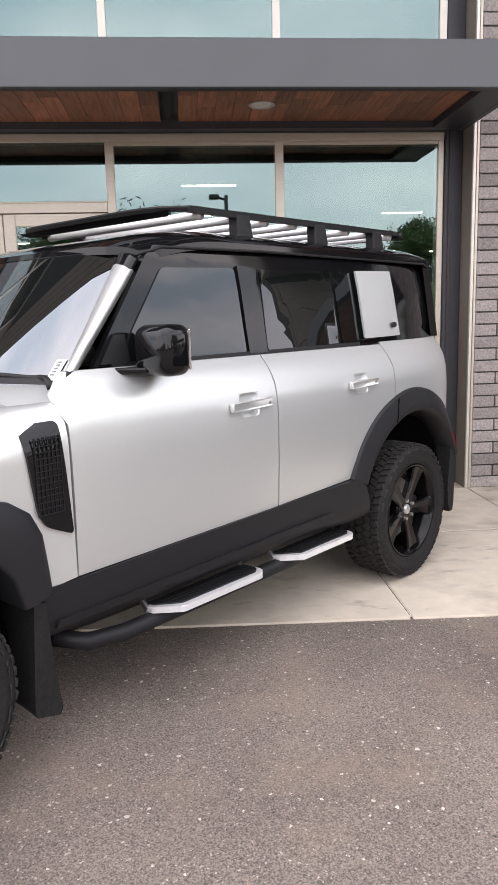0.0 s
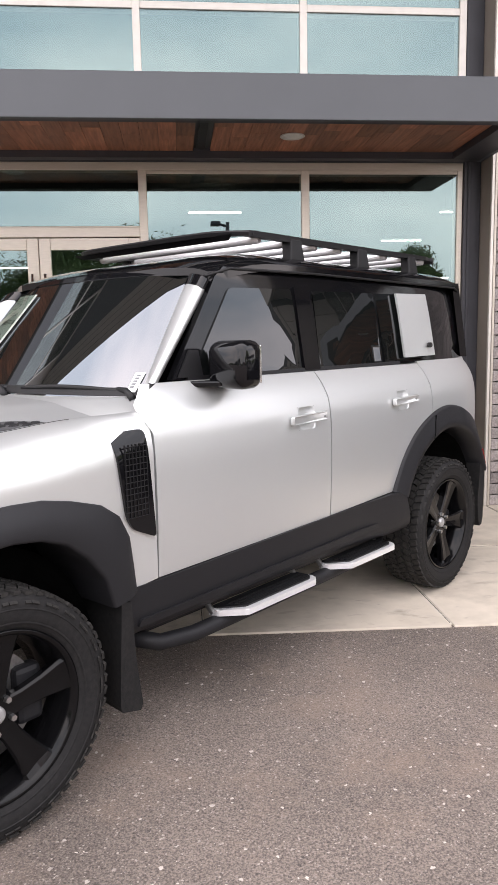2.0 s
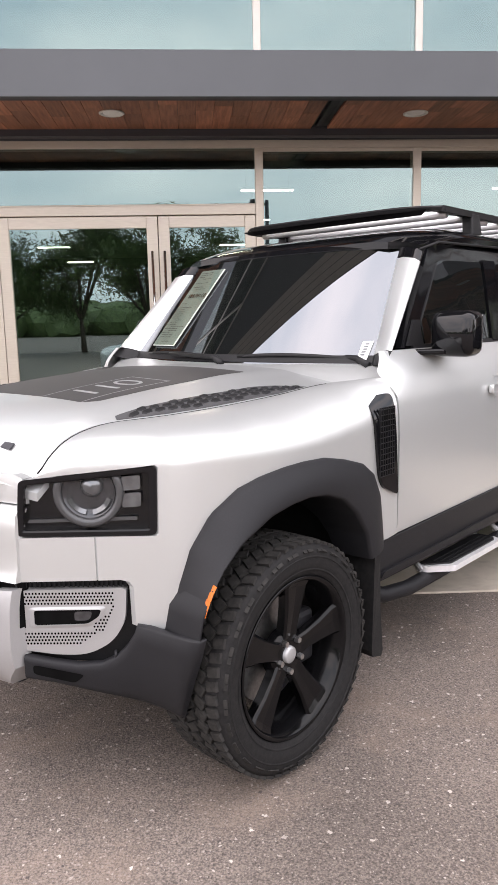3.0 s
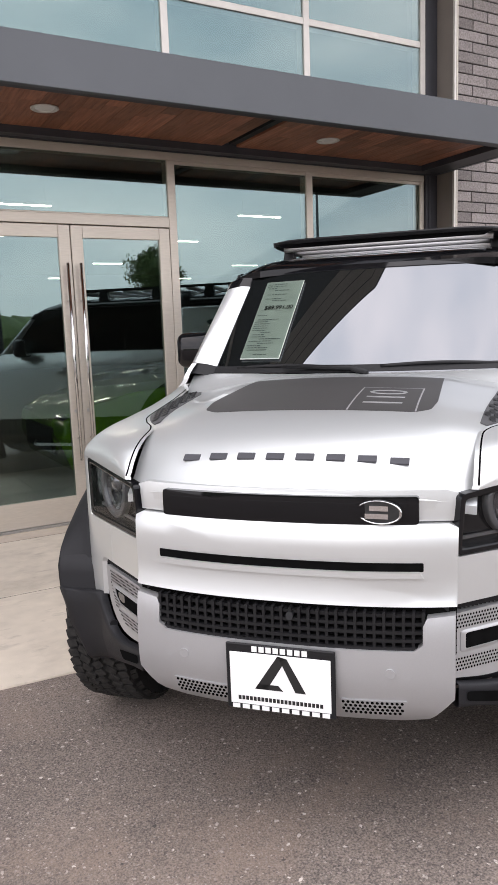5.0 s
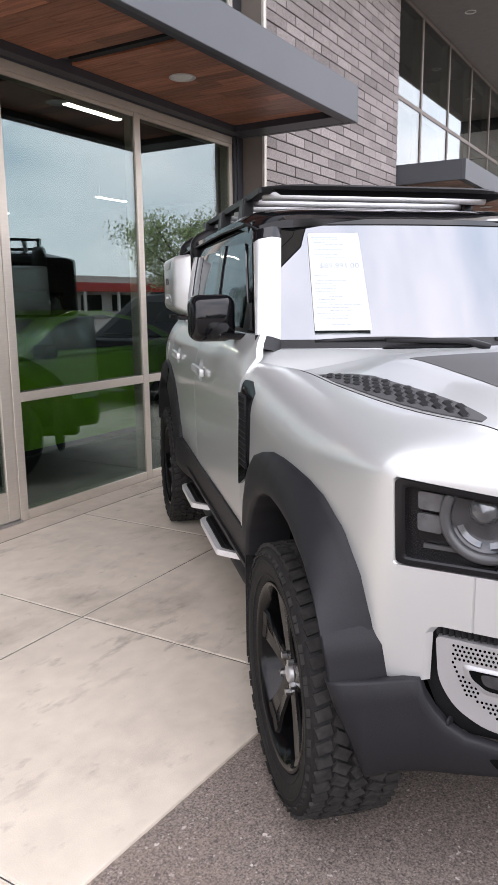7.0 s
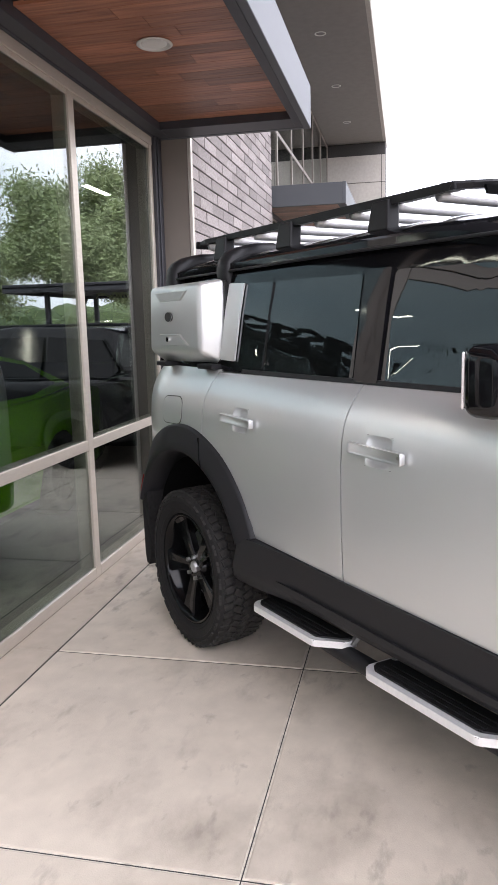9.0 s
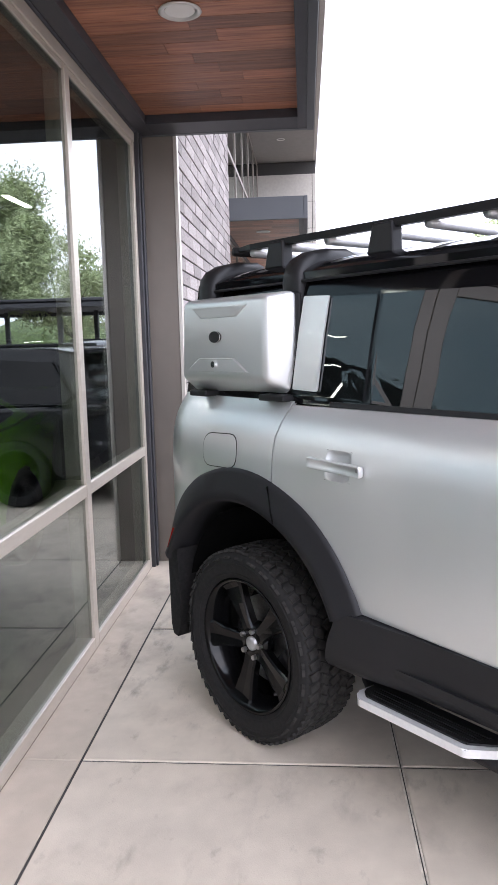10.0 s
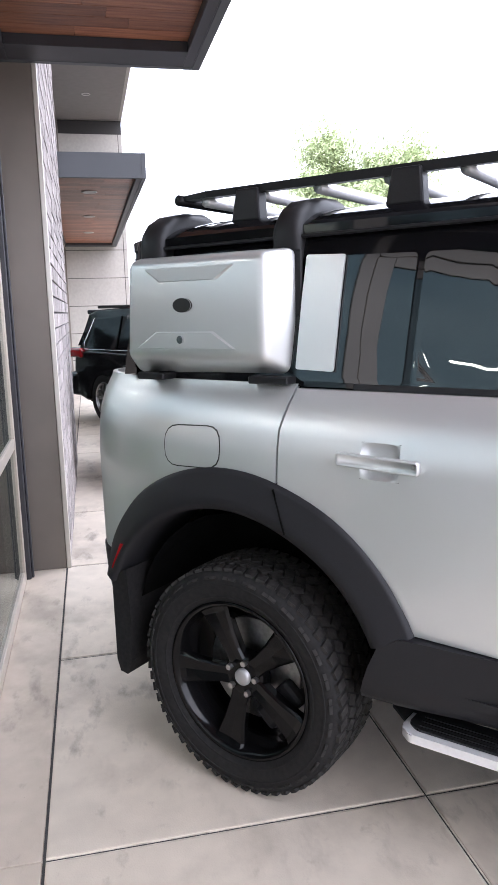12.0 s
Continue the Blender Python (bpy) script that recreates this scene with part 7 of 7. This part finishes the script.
def coupe(at):
    c = thing("sports_coupe", "lime green sports coupe parked inside behind the glass", "car", at)
    fx, rx = 2.72, 0.0
    hw = 0.955

    def sq(x, z):
        k = 1 - 0.10 * max(0, (x - 3.0) / 0.6) ** 2 - 0.08 * max(0, (-0.4 - x) / 0.6) ** 2
        return k * (1 - 0.05 * max(0, 0.45 - z) - (0.06 * (z - 0.75) if z > 0.75 else 0))

    low = [(-0.95, 0.35), (-1.02, 0.62), (-1.0, 0.92), (-0.90, 1.02), (-0.45, 1.06), (0.2, 1.0), (1.1, 0.98), (1.95, 0.98), (2.1, 1.0), (2.9, 0.93), (3.35, 0.82), (3.55, 0.70), (3.58, 0.5), (3.5, 0.25), (3.12, 0.2)]
    low += arch_line(fx, 0.37) + [(2.3, 0.2), (0.44, 0.2)] + arch_line(rx, 0.38) + [(-0.45, 0.25)]
    part("body", profile_solid(low, hw, sq, 0.04, 3), GREEN_PAINT, c, "lime green bodywork", True)

    def sq2(x, z):
        return 0.94 - 0.42 * max(0.0, z - 1.0)
    part("cabin", profile_solid([(-0.55, 1.0), (-0.3, 1.09), (0.25, 1.30), (0.7, 1.375), (1.1, 1.37), (1.4, 1.30), (2.08, 0.98)], hw, sq2, 0.03, 2), GREEN_PAINT, c, "", True)
    side_pane(c, [(-0.02, 1.09), (0.32, 1.26), (0.75, 1.325), (1.08, 1.32), (1.35, 1.26), (1.78, 1.04), (0.4, 1.03)], hw, sq2, None, 0.028)
    for nm, x0, z0, x1, z1 in (("windscreen", 1.45, 1.30, 2.04, 1.02), ("rear_screen", 0.2, 1.315, -0.28, 1.12)):
        bm = bmesh.new()
        vs = [bm.verts.new((x0, 0.62, z0)), bm.verts.new((x0, -0.62, z0)), bm.verts.new((x1, -0.72, z1)), bm.verts.new((x1, 0.72, z1))]
        bm.faces.new(vs)
        part(nm, bm, DULL_GLASS, c)
    for s in (1, -1):
        for x in (fx, rx):
            plain_wheel(c, x, s * 0.84, 0.345, s, RIM)
        part("headlamp", boxbm((3.36, s * 0.66 - 0.16, 0.66), (3.54, s * 0.66 + 0.16, 0.74), 0.02, 2), LAMP_BOWL2, c)
        part("tail_lamp", boxbm((-1.035, s * 0.58 - 0.2, 0.76), (-1.0, s * 0.58 + 0.2, 0.88), 0.01), RED, c)
        part("door_mirror", boxbm((1.62, s * 0.98 - 0.09, 0.98), (1.76, s * 0.98 + 0.09, 1.10), 0.03, 2), BLACK_GLOSS, c)
    part("grille", boxbm((3.52, -0.55, 0.36), (3.59, 0.55, 0.62), 0.02), BLACK_PLASTIC, c)
    part("sill", boxbm((0.45, -0.945, 0.17), (2.3, 0.945, 0.25), 0.02), BLACK_PLASTIC, c)
    part("underbody", boxbm((-0.8, -0.7, 0.2), (3.3, 0.7, 0.5)), VOID, c)


def wagon(name, label, at, paint, group="", alloy=None, lamp=None, trim=None):
    """A tall family car: length 4.9 m, height 1.72 m; axes as the off-roader's."""
    c = thing(name, label, "car", at, group)
    fx, rx, hw = 2.79, 0.0, 0.95

    def sq(x, z):
        k = 1 - 0.13 * max(0, (x - 3.1) / 0.6) ** 2 - 0.13 * max(0, (-0.45 - x) / 0.6) ** 2
        return k * (1 - 0.06 * max(0, 0.5 - z) - (0.05 * (z - 0.8) if z > 0.8 else 0))
    low = [(-0.95, 0.38), (-1.05, 0.55), (-1.0, 0.85), (-0.93, 1.08), (-0.3, 1.09), (1.2, 1.07), (2.15, 1.06), (3.1, 0.98), (3.55, 0.84), (3.68, 0.6), (3.6, 0.3), (3.2, 0.24)]
    low += arch_line(fx, 0.41) + [(2.35, 0.27), (0.46, 0.27)] + arch_line(rx, 0.42) + [(-0.5, 0.32)]
    part("body", profile_solid(low, hw, sq, 0.05, 3), paint, c, "", True)

    def sq2(x, z):
        return 0.95 - 0.30 * max(0.0, z - 1.05) - 0.10 * max(0, (-0.4 - x) / 0.5) ** 2
    part("cabin", profile_solid([(-0.95, 1.05), (-0.86, 1.35), (-0.70, 1.64), (-0.4, 1.70), (0.8, 1.73), (1.35, 1.68), (2.15, 1.05)], hw, sq2, 0.04, 3), paint, c, "", True)
    side_pane(c, [(-0.62, 1.20), (-0.40, 1.55), (0.30, 1.60), (0.32, 1.12), (-0.55, 1.12)], hw, sq2)
    side_pane(c, [(0.38, 1.12), (0.36, 1.60), (1.22, 1.60), (1.85, 1.14)], hw, sq2)
    for s in (1, -1):
        bm = bmesh.new()
        tube(bm, [(x, s * (hw * sq2(x, z) + 0.010), z) for x, z in ((1.85, 1.12), (0.3, 1.105), (-0.58, 1.105), (-0.66, 1.19), (-0.42, 1.565))], 0.010, 6)
        part("window_trim", bm, trim or CHROME, c, "" if trim else "chrome window trim", True)
        for x in (fx, rx):
            plain_wheel(c, x, s * 0.83, 0.375, s, alloy or STEEL)
        part("tail_lamp", boxbm((-1.005, s * 0.727 - 0.2, 0.97), (-0.64, s * 0.727 + 0.2, 1.125), 0.04, 3), lamp or RED, c, "" if lamp else "red tail lamp")
        part("headlamp", boxbm((3.42, s * 0.66 - 0.18, 0.74), (3.62, s * 0.66 + 0.16, 0.84), 0.03, 2), LAMP_BOWL2, c)
        part("roof_rail", boxbm((-0.5, s * 0.64 - 0.02, 1.715), (1.1, s * 0.64 + 0.02, 1.755), 0.01), BLACK_PLASTIC, c)
        part("bumper", boxbm((-1.13, s * 0.44 - 0.44, 0.36), (-0.86, s * 0.44 + 0.44, 0.74), 0.07, 3), paint, c)
    for nm, x0, z0, x1, z1 in (("windscreen", 1.42, 1.645, 2.08, 1.10), ("rear_screen", -0.74, 1.60, -0.93, 1.15)):
        bm = bmesh.new()
        vs = [bm.verts.new((x0, 0.66, z0)), bm.verts.new((x0, -0.66, z0)), bm.verts.new((x1, -0.80, z1)), bm.verts.new((x1, 0.80, z1))]
        bm.faces.new(vs)
        part(nm, bm, DULL_GLASS, c)
    part("spoiler", boxbm((-0.93, -0.6, 1.63), (-0.62, 0.6, 1.70), 0.02, 2), paint, c)
    part("grille", boxbm((3.58, -0.5, 0.45), (3.69, 0.5, 0.72), 0.02), BLACK_PLASTIC, c)
    part("underbody", boxbm((-0.8, -0.7, 0.26), (3.3, 0.7, 0.6)), VOID, c)
    return c


coupe(pose(1.75, 1.96, 0.002, 0, 0, 180) @ Matrix.Scale(1.06, 4))
wagon("showroom_suv", "midnight blue tall car on the showroom floor", pose(6.25, 2.35, 0.002, 0, 0, 180), NAVY, "", RIM)
wagon("showroom_suv", "black tall car deeper in the dark showroom", pose(3.2, 5.4, 0.002, 0, 0, 180), BLACK_GLOSS, "", RIM)
BLACK_CAR = mat("black_metallic_paint", (0.008, 0.008, 0.010), 0.25, coat=0.15, spec=0.25, vary=0.05, scale=400)
WHITE_CAR = mat("white_car_paint", (0.72, 0.72, 0.71), 0.3, coat=1.0, vary=0.02, scale=300)
GREY_CAR = mat("grey_car_paint", (0.16, 0.17, 0.18), 0.3, coat=1.0, metal=0.3, vary=0.03, scale=300)
wagon("parked_car", "black tall car with red tail lamps parked by the far canopy", pose(8.65, -1.46, 0, 0, 0, -150), BLACK_CAR, "cars parked in the lot")
wagon("parked_car", "black tall car parked square to the shopfront beyond the off-roader", pose(4.53, -1.78, 0.0, 0, 0, -90) @ Matrix.Scale(0.955, 4), BLACK_CAR, "cars parked in the lot", RIM, LAMP_BLACK, BLACK_PLASTIC)
wagon("parked_car", "white tall car under the carport", pose(18.3, -5.4, -0.012, 0, 0, 100), WHITE_CAR, "cars parked in the lot")
wagon("parked_car", "grey tall car under the carport", pose(21.2, -8.4, -0.012, 0, 0, 96), GREY_CAR, "cars parked in the lot")
wagon("parked_car", "white tall car across the lot", pose(-3.0, -25.5, -0.012, 0, 0, 80), WHITE_CAR, "cars parked in the lot")


# ---------------------------------------------------------------- the lot behind
def tree(at, height, spread, seed, leaf, label, leaves=5200, low=0.28, fine=1.0):
    rnd = random.Random(seed)
    t = thing("tree", label, "tree", Matrix.Translation(at), "trees round the lot")
    bm = bmesh.new()
    trunk_top = height * (low + 0.1)
    lean = (rnd.uniform(-0.2, 0.2), rnd.uniform(-0.2, 0.2))
    tube(bm, [(lean[0] * k, lean[1] * k, trunk_top * k) for k in (0.0, 0.35, 0.7, 1.0)], [0.17, 0.14, 0.12, 0.10], 8)
    clumps = []
    for k in range(9):
        a = k * 2.4 + rnd.uniform(-0.4, 0.4)
        r = spread * rnd.uniform(0.35, 0.85)
        z = height * rnd.uniform(low + 0.22, 0.9)
        mid = Vector((math.cos(a) * r * 0.45, math.sin(a) * r * 0.45, trunk_top + (z - trunk_top) * 0.55))
        end = Vector((math.cos(a) * r, math.sin(a) * r, z))
        tube(bm, [(lean[0], lean[1], trunk_top * 0.95), mid, end], [0.08, 0.05, 0.015], 6)
        for q in range(6):
            f = end.lerp(mid, rnd.uniform(0, 0.7)) + Vector([rnd.gauss(0, spread * 0.16) for _ in range(3)])
            clumps.append((f, rnd.uniform(0.16, 0.34) * spread))
    part("trunk", bm, BARK, t, "branching trunk", True)
    verts, faces = [], []
    for k in range(leaves):
        c, r = clumps[rnd.randrange(len(clumps))]
        d = Vector((rnd.gauss(0, 1), rnd.gauss(0, 1), rnd.gauss(0, 0.75)))
        d = d * r * 0.5
        p = c + d
        if p.z < height * low * 0.9:
            continue
        u = Vector((rnd.gauss(0, 1), rnd.gauss(0, 1), rnd.gauss(0, 1))).normalized()
        v = u.orthogonal().normalized()
        ln, wd = rnd.uniform(0.08, 0.20) * fine, rnd.uniform(0.025, 0.05) * fine
        i = len(verts)
        verts += [p - u * ln, p + v * wd, p + u * ln, p - v * wd]
        faces.append((i, i + 1, i + 2, i + 3))
    me = bpy.data.meshes.new("crown")
    me.from_pydata(verts, [], faces)
    me.materials.append(leaf)
    crown = new("crown", me)
    crown.parent = t


tree((21.4, -9.6, -0.012), 7.4, 2.9, 3, LEAF_PALE, "airy pale green desert tree beyond the lot", 110000, 0.25, 0.62)
tree((23.6, -16.0, -0.012), 5.6, 3.0, 5, LEAF_PALE, "airy pale green desert tree beyond the lot", 12000, 0.25, 0.7)
tree((28.0, -9.0, -0.012), 6.0, 3.0, 6, LEAF_PALE, "airy pale green desert tree beyond the lot", 12000, 0.25, 0.7)
tree((11.4, -31.5, -0.012), 7.2, 1.9, 8, LEAF, "small rounded green tree across the lot", 9000, 0.28, 0.8)
for k, x in enumerate((-27.0, -22.6, -18.4, -14.6, -11.0, -7.4, -4.0, -0.9)):
    tree((x, -31.0 - 1.3 * (k % 2), -0.012), 6.3 + 0.5 * ((k * 3) % 4) / 2, 3.1, 20 + k, LEAF, "dense dark green tree in the row across the lot", 9000, 0.15)


def carport():
    c = thing("carport", "long grey metal carport roof on posts", "carport")
    part("roof_sheet", boxbm((15.6, -9.5, 2.78), (21.2, -1.9, 2.84), 0.01), FASCIA, c)
    for x in (15.6, 21.12):
        part("fascia", boxbm((x, -9.5, 2.66), (x + 0.08, -1.9, 2.90), 0.01), DARK_METAL, c)
    for y in (-9.5, -1.98):
        part("fascia", boxbm((15.68, y, 2.66), (21.12, y + 0.08, 2.90), 0.01), DARK_METAL, c)
    for x in (16.6, 20.2):
        for y in (-8.6, -5.6, -2.7):
            part("post", boxbm((x - 0.07, y - 0.07, -0.012), (x + 0.07, y + 0.07, 2.78), 0.01), DARK_METAL, c)


def light_pole(x, y, h, reach):
    p = thing("street_lamp", "tall dark lot lamp on a round pole", "street lamp", Matrix.Translation((x, y, -0.012)), "lamps of the lot")
    bm = bmesh.new()
    tube(bm, [(0, 0, 0), (0, 0, h)], [0.10, 0.065], 10)
    part("pole", bm, DARK_METAL, p, "", True)
    bm = bmesh.new()
    tube(bm, [(0, 0, h - 0.15), (-reach * 0.55, 0, h - 0.05)], 0.045, 8)
    part("arm", bm, DARK_METAL, p, "", True)
    part("head", boxbm((-reach, -0.2, h - 0.12), (-reach * 0.5 + 0.05, 0.2, h + 0.02), 0.03, 2), DARK_METAL, p)
    bm = bmesh.new()
    cyl(bm, 0.28, 0.26, 0.7, 20, pose(0, 0, 0.35))
    part("footing", bm, CONCRETE, p)


def far_building():
    b = thing("far_building", "low tan building with a red canopy band far off", "building")
    part("wall", boxbm((34, -62, -0.012), (74, -48, 4.2), 0.05), PANEL, b)
    part("red_band", boxbm((33.4, -48.0, 2.6), (74, -46.4, 3.5), 0.03), RED, b, "red fascia band")
    for k in range(8):
        part("window", boxbm((36 + k * 4.6, -48.06, 0.7), (39 + k * 4.6, -47.95, 2.3), 0.02), DULL_GLASS, b)
    for k in range(9):
        part("post", boxbm((34 + k * 4.9, -46.6, -0.012), (34.3 + k * 4.9, -46.42, 2.6)), PANEL, b)


carport()
light_pole(19.0, -27.0, 9.0, 1.6)
light_pole(1.0, -20.0, 5.7, 0.6)
far_building()
hedge = bmesh.new()
rnd_h = random.Random(77)
for k in range(520):
    a = radians(rnd_h.uniform(-170, 20))
    d = rnd_h.uniform(85, 120)
    x, y = math.cos(a) * d, math.sin(a) * d
    if y > -20 and x < 40:
        continue
    r = rnd_h.uniform(1.5, 3.4)
    m = pose(x, y, r * 0.6) @ Matrix.Diagonal((r * rnd_h.uniform(0.8, 1.6), r * rnd_h.uniform(0.8, 1.4), r, 1))
    bmesh.ops.create_icosphere(hedge, subdivisions=2, radius=1.0, matrix=m)
for v in hedge.verts:
    v.co += Vector((noise.noise(v.co * 0.9), noise.noise(v.co * 0.9 + Vector((7, 3, 1))), noise.noise(v.co * 1.1 + Vector((1, 9, 4))))) * 0.7
tagged(link("far_trees", hedge, LEAF), "hazy line of far low trees", "trees", kind="stuff")
